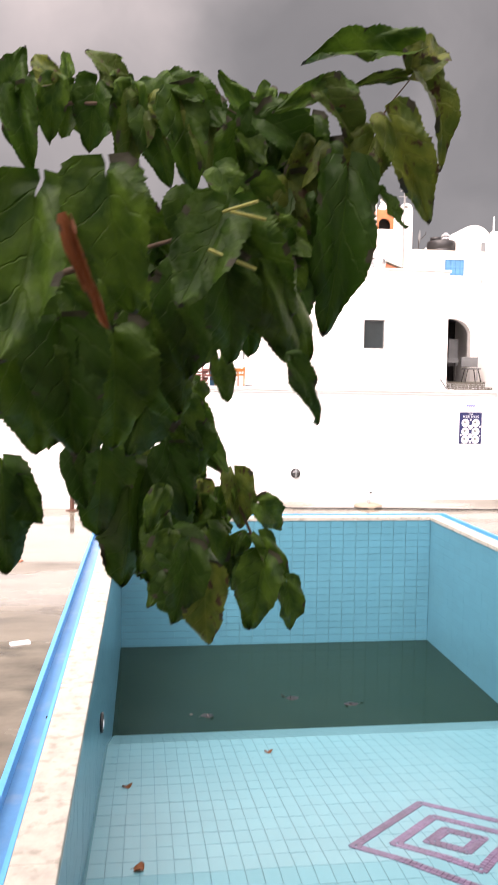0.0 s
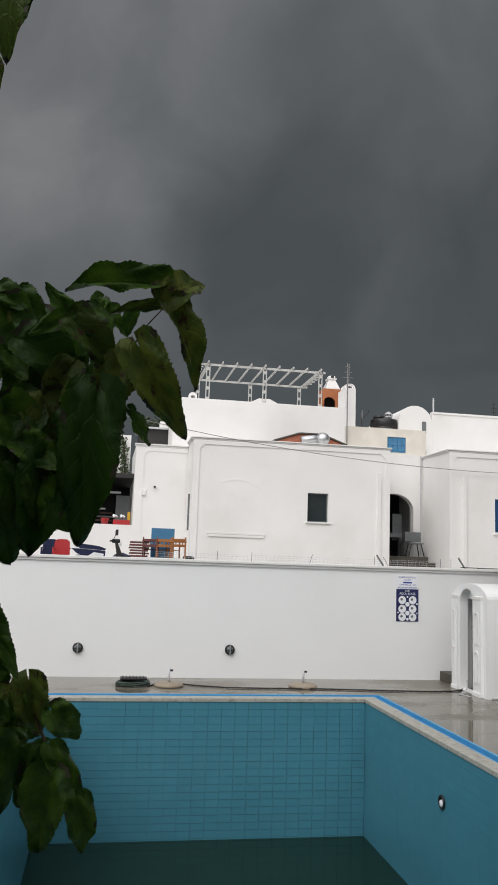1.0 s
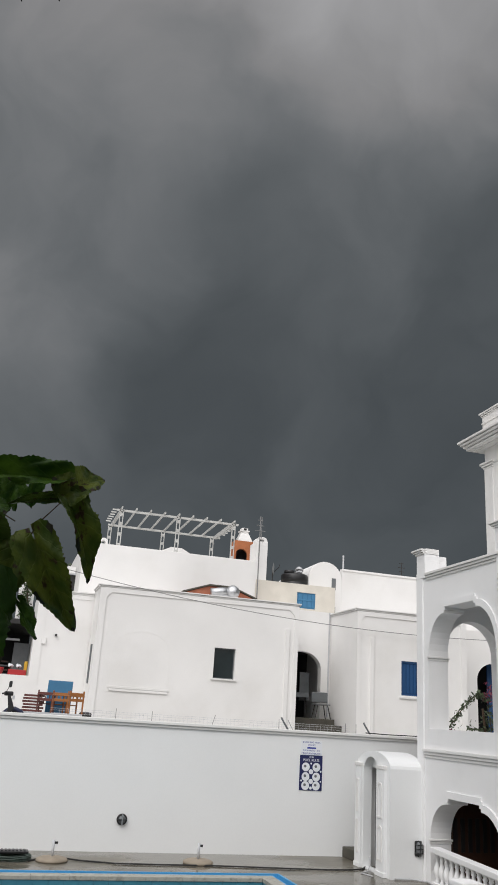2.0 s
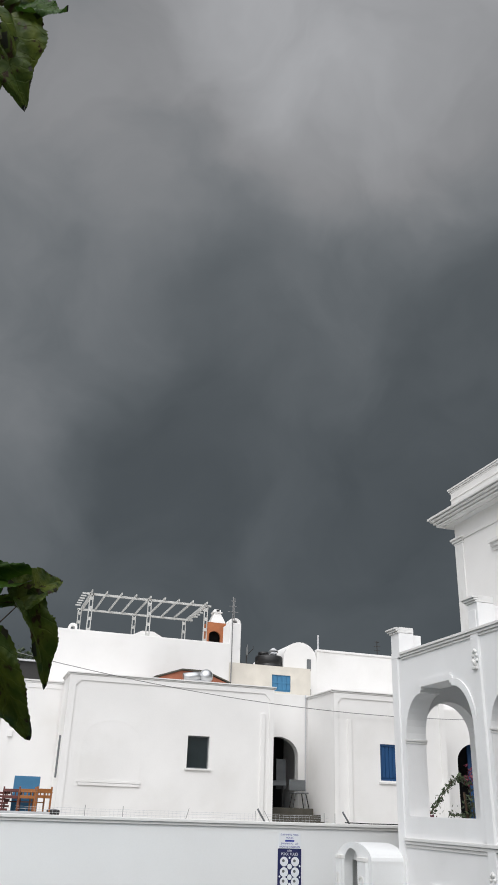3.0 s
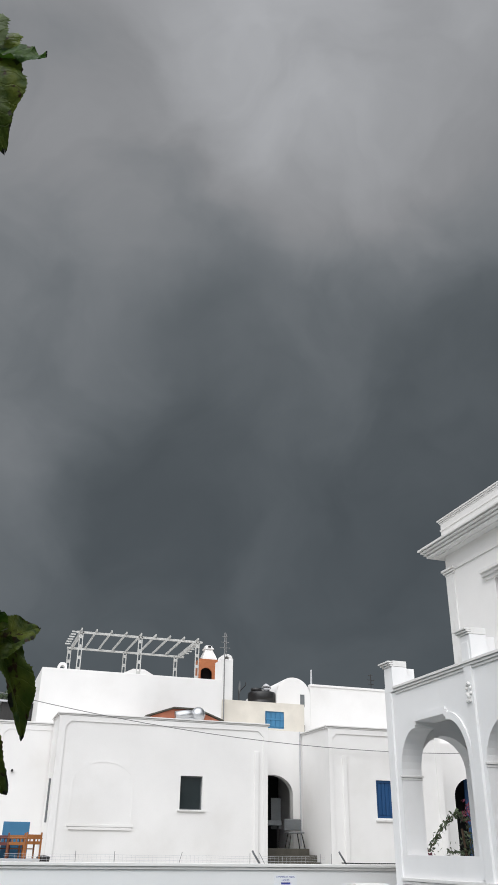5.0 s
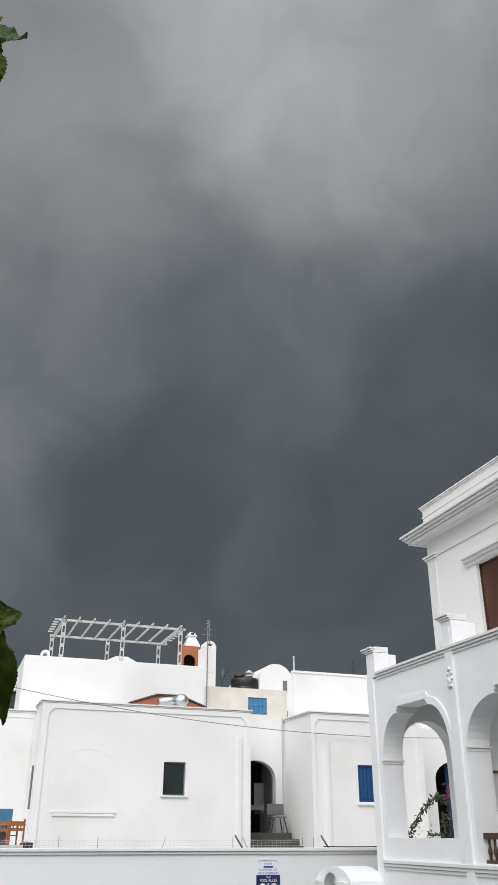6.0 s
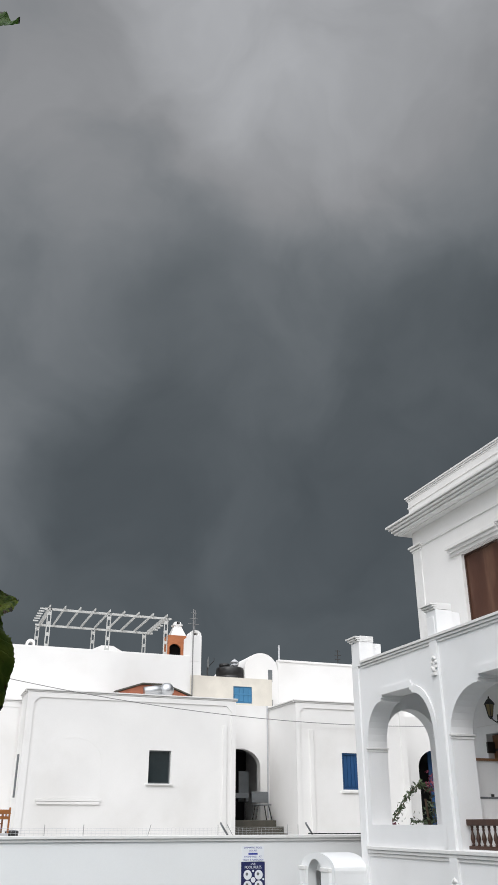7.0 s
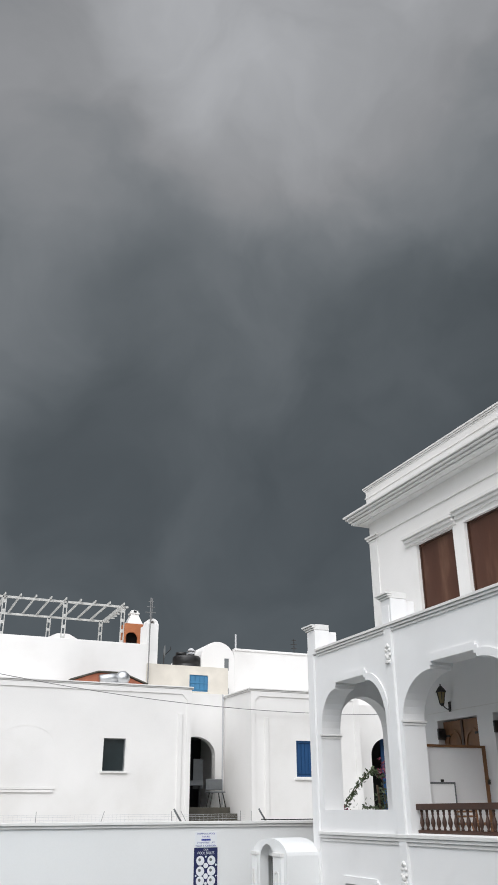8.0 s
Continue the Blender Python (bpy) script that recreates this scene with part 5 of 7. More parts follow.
ub = bmesh.new()
box(ub, 12.36, 22.0, 28.9, 34.0, 6.0, 8.3, 0.02)
box(ub, 12.36, 22.0, 28.86, 29.1, 8.28, 8.36, 0.01)
part("upper_block", ub, WHITE, house2, "white upper storey")
part("roof_pipe", tube(bmesh.new(), [(12.46, 29.0, 8.3), (12.46, 29.0, 8.92)], 0.035, 8), WHITE_METAL, house2)
a2 = thing("roof_antenna", (16.0, 31.0, 8.3), "small dark roof antenna", "antenna")
part("mast", tube(bmesh.new(), [(16.0, 31.0, 8.28), (16.0, 31.0, 9.35)], 0.018, 6), IRON, a2)
for z, w in ((8.95, 0.12), (9.12, 0.15), (9.3, 0.1)):
    part("rod", tube(bmesh.new(), [(16.0 - w, 31.0, z), (16.0 + w, 31.0, z)], 0.016, 6), IRON, a2)

# ---- the terrace house to the side ----
tavern = thing("terrace_house", (-1.5, 29.0, UP_Z), "low white terrace with a dark canopy and flower pots", "house", kind="structure")
tw = bmesh.new()
plate(tw, "y", 26.25, 26.55, [(-2.6, UP_Z), (0.98, UP_Z), (0.98, 3.42), (-0.75, 3.42), (-1.0, 3.36), (-2.6, 2.5)])
part("parapet", tw, WHITE, tavern, "white parapet with a sloping end")
part("terrace_floor", boxm(-6, 0.98, 26.55, 33, UP_Z, 3.2), PAVING, tavern)
part("canopy", boxm(-5.5, 1.02, 27.0, 31.5, 5.02, 5.12, 0.01), IRON, tavern, "dark flat canopy")
part("canopy_edge", boxm(-5.5, 1.02, 26.9, 27.0, 5.0, 5.16, 0.01), IRON, tavern)
# shade under the canopy is painted onto this wall
part("inner_wall", boxm(-6, 1.0, 31.5, 31.7, UP_Z, 5.05), DARK, tavern, "inner wall with its shade put into the colour")
for x in (-0.75, -0.55, -2.9):
    part("canopy_post", boxm(x, x + 0.06, 27.0, 27.06, 3.2, 5.02), WHITE_METAL, tavern)
part("awning_rail", boxm(-2.5, 0.6, 28.0, 28.06, 4.55, 4.62), WHITE_METAL, tavern)
part("awning_rail", boxm(-2.5, 0.1, 28.4, 28.46, 4.0, 4.06), WHITE_METAL, tavern)
for k in range(4):
    part("bench_slat", boxm(-0.5, 0.35, 28.0 + 0.2 * k, 28.15 + 0.2 * k, 3.45 + 0.14 * k, 3.5 + 0.14 * k), WOOD_RAIL if k % 2 else GREY, tavern)
part("cupboard", boxm(0.45, 0.95, 28.2, 28.6, 3.2, 4.5, 0.01), GREY, tavern, "grey-blue cupboard")
part("terrace_rail", boxm(-3.2, -1.2, 26.9, 26.95, 4.05, 4.1), WHITE_METAL, tavern)
for k in range(9):
    part("rail_bar", boxm(-3.1 + 0.22 * k, -3.06 + 0.22 * k, 26.9, 26.94, 3.2, 4.05), WHITE_METAL, tavern)
tp = bmesh.new()
box(tp, 0.35, 0.9, 30.0, 30.3, 5.1, 6.9)
part("chimney_wall", tp, WHITE, tavern, "white wall piece overgrown by a climber")
part("far_canopy", boxm(1.2, 2.35, 30.1, 32.0, 6.6, 7.2), IRON, tavern, "dark rooftop shelter")
part("far_canopy_top", boxm(1.1, 2.4, 29.95, 32.1, 7.2, 7.26), WHITE_METAL, tavern)
part("far_canopy_top", boxm(1.95, 2.25, 30.0, 30.6, 7.26, 7.5), WHITE, tavern)


def flower_pot(x, y, z, mat, label):
    t = thing("flower_pot", (x, y, z), label, "flower pot", "pots on the parapet")
    part("pot", lathe(bmesh.new(), [(0.09, 0.0), (0.13, 0.17), (0.14, 0.2), (0.11, 0.2), (0.1, 0.17)], (x, y, z), 14), mat, t, "", True)
    return t


flower_pot(-0.45, 26.4, 3.42, RED, "red plastic flower pot on the white parapet")
flower_pot(0.1, 26.4, 3.42, RED, "red plastic flower pot on the white parapet")
trough = thing("flower_trough", (0.62, 26.4, 3.42), "red plastic flower trough with white blossoms", "flower trough")
part("trough", boxm(0.36, 0.9, 26.3, 26.5, 3.42, 3.58, 0.015), RED, trough)
for x in (0.42, 0.66):
    bm = bmesh.new()
    for k in range(5):
        r = bmesh.ops.create_icosphere(bm, subdivisions=1, radius=0.045)
        bmesh.ops.translate(bm, verts=r["verts"], vec=(x + 0.05 * math.cos(k * 1.3), 26.4 + 0.04 * math.sin(k * 1.3), 3.68 + 0.02 * (k % 3)))
    part("blossom", bm, PAPER, trough, "white blossom", True)
    part("stem", tube(bmesh.new(), [(x, 26.4, 3.57), (x, 26.4, 3.68)], 0.012, 5), SHRUB, trough)
can = thing("yellow_canister", (0.86, 26.42, 3.42), "yellow plastic canister behind the trough", "canister")
part("body", boxm(0.82, 0.92, 26.52, 26.6, 3.3, 3.85, 0.02), YELLOW, can)

# ---- wire, fence on the wall top, pipes ----
wire = thing("overhead_wire", (2.0, 24.3, 6.5), "thin grey overhead wire between the houses", "wire")
wpts = []
for k in range(28):
    x = -5.0 + 25.0 * k / 27
    wpts.append((x, 24.2 + max(0.0, x - 16.5) * 0.52, 5.53 + 0.0072 * (x - 13.0) ** 2))
part("strand", tube(bmesh.new(), wpts, 0.011, 5), WIRE, wire)
fence = thing("wire_fence", (5.5, 17.05, 2.425), "low thin wire fence along the wall top", "fence")
for x, lean in ((2.53, 0.0), (3.28, 0.0), (4.63, 0.06), (6.05, 0.0), (6.25, -0.12), (7.6, 0.0), (7.85, 0.0)):
    part("stake", tube(bmesh.new(), [(x - lean, 17.05, 2.42), (x, 17.05, 2.62)], 0.006, 5), WIRE, fence)
for z in (2.47, 2.52, 2.56):
    part("strand", tube(bmesh.new(), [(1.2 + 0.5 * k, 17.05, z - 0.008 * (k % 2)) for k in range(14)], 0.0022, 4), WHITE_METAL, fence)
for k in range(70):
    x = 1.4 + 0.085 * k
    part("upright_wire", tube(bmesh.new(), [(x, 17.05, 2.42), (x, 17.05, 2.56)], 0.0018, 3), WHITE_METAL, fence)
for x, y in ((6.12, 17.05), (8.05, 17.05)):
    t = thing("bent_pipe", (x, y, 2.42), "bent grey pipe stub on the wall top", "pipe")
    part("pipe", tube(bmesh.new(), [(x + 0.14, y, 2.42), (x, y, 2.62), (x - 0.02, y, 2.66)], 0.02, 8), GREY, t, "", True)
rope = thing("cable", (8.6, 17.05, 2.42), "dark cable lying along the wall top", "cable")
part("cable_run", tube(bmesh.new(), [(8.05, 16.98, 2.45), (8.6, 17.0, 2.44), (9.5, 17.0, 2.445), (10.3, 17.0, 2.44)], 0.012, 6), RUBBER, rope)


# ---- things behind the wall ----
def chair(place, turn, mat, label, group="", back=0.85, name="chair"):
    x, y, z = place
    t = thing(name, place, label, "chair", group)
    def put(bm):
        bmesh.ops.transform(bm, matrix=Matrix.Translation(place) @ Matrix.Rotation(radians(turn), 4, "Z"), verts=bm.verts)
        return bm
    for sx in (-0.19, 0.19):
        part("leg", put(boxm(sx - 0.018, sx + 0.018, -0.2, -0.164, 0, 0.44, 0.004)), mat, t)
        part("back_post", put(boxm(sx - 0.018, sx + 0.018, 0.17, 0.206, 0, back, 0.004)), mat, t)
    part("seat", put(boxm(-0.22, 0.22, -0.22, 0.21, 0.43, 0.46, 0.01)), mat, t)
    for zz in (back - 0.12, back - 0.27):
        part("back_rail", put(boxm(-0.2, 0.2, 0.175, 0.2, zz, zz + 0.07, 0.006)), mat, t)
    for sx in (-0.1, 0.0, 0.1):
        part("spindle", put(boxm(sx - 0.012, sx + 0.012, 0.18, 0.195, 0.46, back - 0.2, 0.003)), mat, t)
    part("stretcher", put(boxm(-0.19, 0.19, -0.19, -0.17, 0.2, 0.225, 0.003)), mat, t)
    return t


FZ = UP_Z
stand = thing("timber_stack", (1.6, 22.5, FZ), "white trestle table holding stacked furniture", "table")
part("tabletop", boxm(0.75, 2.35, 22.1, 22.9, 2.36, 2.42, 0.01), WHITE_METAL, stand)
for x in (0.85, 2.2):
    for y in (22.2, 22.75):
        part("leg", boxm(x, x + 0.06, y, y + 0.06, FZ, 2.36), WHITE_METAL, stand)
blueb = thing("blue_tabletop", (1.75, 22.75, 2.42), "faded blue wooden tabletop stood on edge", "tabletop")
part("board", boxm(1.42, 2.07, 22.7, 22.74, 2.42, 3.24, 0.008), BLUE_LIGHT, blueb)
part("batten", boxm(1.5, 2.0, 22.74, 22.78, 2.6, 2.66), BLUE_LIGHT, blueb)
chair((2.1, 22.35, 2.42), 200, WOOD_CHAIR, "orange varnished wooden chair on the white table", "stacked chairs", 0.58)
chair((1.75, 22.32, 2.42), 180, WOOD_CHAIR, "orange varnished wooden chair on the white table", "stacked chairs", 0.56)
chair((1.4, 22.35, 2.42), 170, WOOD_RED, "dark red wooden chair on the white table", "stacked chairs", 0.55)
pile = thing("folded_chairs", (1.05, 22.4, 2.42), "pile of dark red folded wooden chairs", "folded chairs")
for k in range(6):
    part("slat", boxm(0.8 + 0.015 * (k % 3), 1.32 + 0.03 * (k % 2), 22.2 + 0.05 * (k % 2), 22.6, 2.42 + 0.075 * k, 2.47 + 0.075 * k, 0.006), WOOD_RED, pile)
tub = thing("black_bucket", (2.5, 22.3, 2.2), "black bucket by the corner", "bucket")
part("bucket", lathe(bmesh.new(), [(0.12, -0.25), (0.16, 0.22), (0.17, 0.25), (0.14, 0.28), (0.0, 0.3)], (2.46, 22.4, 2.2), 16), BLACK, tub, "", True)


def plastic_chair(place, mat, label):
    x, y, z = place
    t = thing("plastic_chair", place, label, "chair", "plastic chairs")
    bk = bmesh.new()
    plate(bk, "y", y + 0.2, y + 0.23, [(x - 0.22, z + 0.42), (x + 0.22, z + 0.42), (x + 0.2, z + 0.82), (x + 0.12, z + 0.88), (x - 0.12, z + 0.88), (x - 0.2, z + 0.82)])
    part("backrest", bk, mat, t)
    part("seat", boxm(x - 0.24, x + 0.24, y - 0.22, y + 0.22, z + 0.4, z + 0.43, 0.012), mat, t)
    for sx in (-0.21, 0.21):
        part("armrest", boxm(x + sx - 0.03, x + sx + 0.03, y - 0.2, y + 0.22, z + 0.62, z + 0.65, 0.01), mat, t)
        for sy in (-0.19, 0.19):
            part("leg", boxm(x + sx - 0.02, x + sx + 0.02, y + sy - 0.02, y + sy + 0.02, z, z + (0.62 if sy < 0 else 0.42), 0.006), mat, t)
    return t


plastic_chair((-1.0, 22.3, FZ), RED, "red plastic garden chair")
plastic_chair((-1.35, 22.9, FZ), SCOOT_BLUE, "dark blue plastic garden chair")
grey_ch = thing("grey_chair", (10.6, 26.2, 2.73), "grey chair with black metal legs on the steps", "chair")
for dx, dy in ((-0.22, -0.2), (0.22, -0.2), (-0.2, 0.2), (0.2, 0.2)):
    part("leg", tube(bmesh.new(), [(10.6 + dx * 1.25, 26.2 + dy, 2.73), (10.6 + dx * 0.8, 26.2 + dy * 0.8, 3.17)], 0.018, 6), IRON, grey_ch)
part("seat", boxm(10.34, 10.86, 25.98, 26.42, 3.16, 3.2, 0.015), GREY, grey_ch)
part("backrest", boxm(10.32, 10.9, 26.36, 26.4, 3.25, 3.58, 0.02), GREY, grey_ch)
tabl = thing("dark_table", (10.1, 27.1, 2.73), "dark table inside the doorway", "table")
part("tabletop", boxm(9.6, 10.45, 26.95, 27.35, 3.4, 3.55, 0.01), GREY, tabl)
for x in (9.7, 10.35):
    part("leg", boxm(x, x + 0.05, 27.1, 27.15, 2.73, 3.4), IRON, tabl)


def scooter(x, y, z):
    """A step-through scooter seen from its side, facing along +x."""
    t = thing("scooter", (x, y, z), "dark blue motor scooter with white panels on its stand", "scooter")
    for wx, nm in ((-0.62, "wheel"), (0.62, "wheel")):
        tyre = bmesh.new()
        tube(tyre, [(x + wx + 0.23 * math.cos(2 * math.pi * k / 20), y, z + 0.28 + 0.23 * math.sin(2 * math.pi * k / 20)) for k in range(21)], 0.05, 8, False)
        w = part(nm, tyre, RUBBER, t, "", True)
        part("rim", disc(x + wx, y + 0.03, z + 0.28, 0.19, 0.06, 16), METAL, w)
    seat = bmesh.new()
    plate(seat, "y", y - 0.13, y + 0.13, [(x - 0.72, z + 0.82), (x - 0.6, z + 0.74), (x + 0.12, z + 0.7), (x + 0.16, z + 0.75), (x - 0.05, z + 0.82), (x - 0.3, z + 0.85), (x - 0.66, z + 0.89)])
    part("seat", seat, SCOOT_BLUE, t, "dark blue padded seat")
    tail = bmesh.new()
    plate(tail, "y", y - 0.14, y + 0.14, [(x - 0.85, z + 0.74), (x - 0.7, z + 0.6), (x - 0.3, z + 0.45), (x + 0.12, z + 0.4), (x + 0.14, z + 0.69), (x - 0.6, z + 0.735)])
    part("side_panel", tail, SCOOT_BLUE, t)
    pn = bmesh.new()
    plate(pn, "y", y - 0.155, y + 0.155, [(x - 0.4, z + 0.5), (x + 0.05, z + 0.44), (x + 0.1, z + 0.6), (x - 0.2, z + 0.64)])
    part("white_panel", pn, SCOOT_WHITE, t, "white side panel")
    part("footboard", boxm(x + 0.0, x + 0.45, y - 0.14, y + 0.14, z + 0.3, z + 0.38, 0.02), BLACK, t)
    sh_ = bmesh.new()
    plate(sh_, "y", y - 0.17, y + 0.17, [(x + 0.36, z + 0.35), (x + 0.46, z + 0.35), (x + 0.62, z + 0.62), (x + 0.48, z + 0.95), (x + 0.4, z + 0.95), (x + 0.46, z + 0.62)])
    part("leg_shield", sh_, BLACK, t, "dark leg shield")
    part("fork", tube(bmesh.new(), [(x + 0.62, y - 0.1, z + 0.28), (x + 0.42, y - 0.04, z + 0.95)], 0.025, 8), METAL, t)
    part("mudguard", tube(bmesh.new(), [(x + 0.62 + 0.32 * math.cos(a), y, z + 0.28 + 0.32 * math.sin(a)) for a in (0.4, 0.9, 1.5, 2.1, 2.6)], 0.06, 8), SCOOT_BLUE, t, "", True)
    part("headset", boxm(x + 0.3, x + 0.55, y - 0.12, y + 0.12, z + 0.93, z + 1.05, 0.04), BLACK, t)
    part("handlebar", tube(bmesh.new(), [(x + 0.26, y - 0.34, z + 0.98), (x + 0.38, y - 0.1, z + 1.02), (x + 0.38, y + 0.1, z + 1.02), (x + 0.26, y + 0.34, z + 0.98)], 0.02, 8), BLACK, t)
    for s in (-1, 1):
        mr_ = part("mirror", tube(bmesh.new(), [(x + 0.34, y + 0.22 * s, z + 1.0), (x + 0.42, y + 0.3 * s, z + 1.2)], 0.008, 6), BLACK, t)
        part("mirror_head", boxm(x + 0.4, x + 0.48, y + 0.3 * s - 0.06, y + 0.3 * s + 0.06, z + 1.16, z + 1.32, 0.02), BLACK, mr_)
    part("headlamp", boxm(x + 0.54, x + 0.6, y - 0.07, y + 0.07, z + 0.84, z + 0.95, 0.02), SCOOT_WHITE, t)
    part("stand", tube(bmesh.new(), [(x - 0.1, y - 0.1, z + 0.4), (x - 0.2, y - 0.2, z)], 0.015, 6), IRON, t)
    part("engine", boxm(x - 0.72, x - 0.1, y - 0.1, y + 0.1, z + 0.2, z + 0.45, 0.04), GREY, t)
    return t


scoot = scooter(0.05, 21.0, FZ)
scoot.scale = (0.87, 0.87, 0.87)

# ---- things on the deck ----
def umbrella_base(x, y):
    t = thing("umbrella_base", (x, y, 0.0), "round concrete parasol base with a white tube", "parasol base", "parasol bases along the pool")
    part("disc", lathe(bmesh.new(), [(0.27, 0.0), (0.285, 0.02), (0.27, 0.05), (0.2, 0.075), (0.06, 0.085)], (x, y, 0), 24), BASE_STONE, t, "", True)
    part("tube", tube(bmesh.new(), [(x, y, 0.07), (x, y, 0.34)], 0.024, 10), WHITE_METAL, t, "", True)
    part("knob", boxm(x + 0.02, x + 0.075, y - 0.02, y + 0.02, 0.28, 0.32, 0.008), BLACK, t)
    return t


umbrella_base(1.5, 15.75)
umbrella_base(4.16, 15.76)
coil = thing("hose_coil", (0.82, 15.75, 0.0), "coiled dark green garden hose on the wet deck", "hose")
pts = []
for k in range(150):
    a = 2 * math.pi * k / 24
    r = 0.29 + 0.02 * math.sin(k * 0.7)
    pts.append((0.82 + r * math.cos(a) * 1.05, 15.78 + 0.8 * r * math.sin(a), 0.015 + 0.012 * (k / 24)))
part("coil", tube(bmesh.new(), pts, 0.013, 6), HOSE, coil, "", True)
grate = thing("drain_cover", (0.85, 15.98, 0.0), "black plastic drain cover lying on the hose coil", "drain cover")
part("cover", boxm(0.58, 1.1, 15.9, 16.14, 0.088, 0.125, 0.01), BLACK, grate)
for k in range(7):
    part("rib", boxm(0.62 + 0.065 * k, 0.655 + 0.065 * k, 15.93, 16.11, 0.125, 0.14, 0.004), BLACK, grate)
hose = thing("garden_hose", (4.0, 15.5, 0.0), "dark hose lying across the wet deck", "hose")
hp = [(1.1, 15.65), (1.3, 15.95), (1.6, 16.1), (2.0, 15.8), (2.6, 15.55), (3.4, 15.5), (4.2, 15.5), (5.0, 15.42), (5.8, 15.32), (6.5, 15.25), (7.0, 15.28), (7.3, 15.4), (7.45, 15.6)]
part("hose", tube(bmesh.new(), [(x, y, 0.016) for x, y in hp], 0.014, 6), RUBBER, hose, "", True)
hose2 = thing("garden_hose", (7.3, 15.0, 0.0), "pale thin hose at the porch door", "hose")
part("hose", tube(bmesh.new(), [(7.5, 15.5, 0.2), (7.42, 15.3, 0.12), (7.3, 15.15, 0.02), (7.1, 15.0, 0.012), (7.2, 14.7, 0.012)], 0.01, 6), WHITE_METAL, hose2, "", True)
seam = thing("pipe_run", (7.9, 14.3, 0.0), "thin white pipe along the foot of the wall", "pipe")
part("pipe", tube(bmesh.new(), [(7.5, 14.43, 0.02), (7.85, 14.4, 0.02), (8.03, 14.2, 0.02), (8.0, 13.9, 0.02)], 0.016, 6), WHITE_METAL, seam)
rust = thing("rusty_post", (-1.75, 15.4, 0.0), "short rusty brown post on the deck", "post")
part("shaft", tube(bmesh.new(), [(-1.75, 15.4, 0.0), (-1.75, 15.4, 0.42)], 0.04, 8), WOOD_BROWN, rust)
part("foot", lathe(bmesh.new(), [(0.12, 0.0), (0.12, 0.02), (0.05, 0.03)], (-1.75, 15.4, 0), 12), WOOD_BROWN, rust)
for x, y, a, c in ((-1.5, 7.3, 20, PAPER), (-2.3, 12.4, 10, WOOD_BROWN), (-2.1, 10.9, -15, TERRACOTTA), (6.4, 11.8, 30, PAPER)):
    t = thing("litter", (x, y, 0.0), "flat scrap lying on the wet deck", "scrap", "scraps on the deck")
    bm = boxm(-0.09, 0.09, -0.05, 0.05, 0.0, 0.014, 0.004)
    bmesh.ops.transform(bm, matrix=Matrix.Translation((x, y, 0)) @ Matrix.Rotation(radians(a), 4, "Z"), verts=bm.verts)
    part("scrap", bm, c, t)

# ---- the tree: limbs and large hanging leaves ----
def leaf_mesh(name, seed, fold, curl, mat):
    """A toothed heart-shaped leaf, 1 long along y, with a folded midrib and curled edges."""
    r = random.Random(seed)
    bm = bmesh.new()
    rows, cols = 44, 5
    grid = []
    for i in range(rows + 1):
        v = i / rows
        half = 0.48 * (math.sin(math.pi * v ** 0.6) ** 0.6) * (1.0 - 0.15 * v) + 0.03 * (1 - v)
        half *= 1 + 0.03 * r.uniform(-1, 1) + 0.05 * math.sin(11 * v + seed)
        row = []
        for j in range(-cols, cols + 1):
            u = j / cols
            tooth = 1.0 + (0.03 if i % 2 else -0.03) * (abs(u) > 0.9)
            x = u * half * tooth
            y = v - 0.16 * (1 - v) ** 2 * abs(u) ** 1.5 + 0.02 * math.sin(17 * v + 3 * u + seed) * abs(u)
            z = fold * abs(x) - 0.9 * abs(fold) * x * x - curl * v * v + 0.085 * math.sin(8 * v + 4 * u + seed) * abs(u) + 0.035 * math.sin(21 * v + 9 * u + 2 * seed) * abs(u) ** 2 + 0.012 * r.uniform(-1, 1) * abs(u)
            row.append(bm.verts.new((x, y, z)))
        grid.append(row)
    for a, b in zip(grid, grid[1:]):
        for j in range(2 * cols):
            bm.faces.new((a[j], a[j + 1], b[j + 1], b[j]))
    # dry brown stretches along the toothed edge and at the tip
    phase, dry = r.uniform(0, 6), r.uniform(0.75, 1.4)
    bm.faces.ensure_lookup_table()
    for i in range(rows):
        v = i / rows
        for j in range(2 * cols):
            edge = j in (0, 2 * cols - 1)
            near = j in (1, 2 * cols - 2)
            worn = math.sin(9 * v + phase + (2.4 if j > cols else 0)) + 0.5 * math.sin(23 * v + phase)
            if v > 0.96 or (edge and worn > dry - 0.1):
                bm.faces[i * 2 * cols + j].material_index = 1
    me = bpy.data.meshes.new(name)
    bm.to_mesh(me)
    bm.free()
    me.polygons.foreach_set("use_smooth", [True] * len(me.polygons))
    me.materials.append(mat)
    me.materials.append(LEAF_EDGE)
    return me


LEAVES = [leaf_mesh("leaf", s, f, c, LEAF) for s, f, c in ((1, 0.35, 0.3), (2, 0.6, 0.5), (3, -0.35, 0.4), (4, 0.25, 0.7), (5, 0.8, 0.35), (8, 0.45, -0.3), (10, -0.5, 0.6))]
YELLOWS = [leaf_mesh("leaf", s, f, c, LEAF_YELLOW) for s, f, c in ((6, 0.5, 0.4), (7, 0.9, 0.5))]
DRIES = [leaf_mesh("leaf", 9, 1.2, 0.5, LEAF_DRY)]

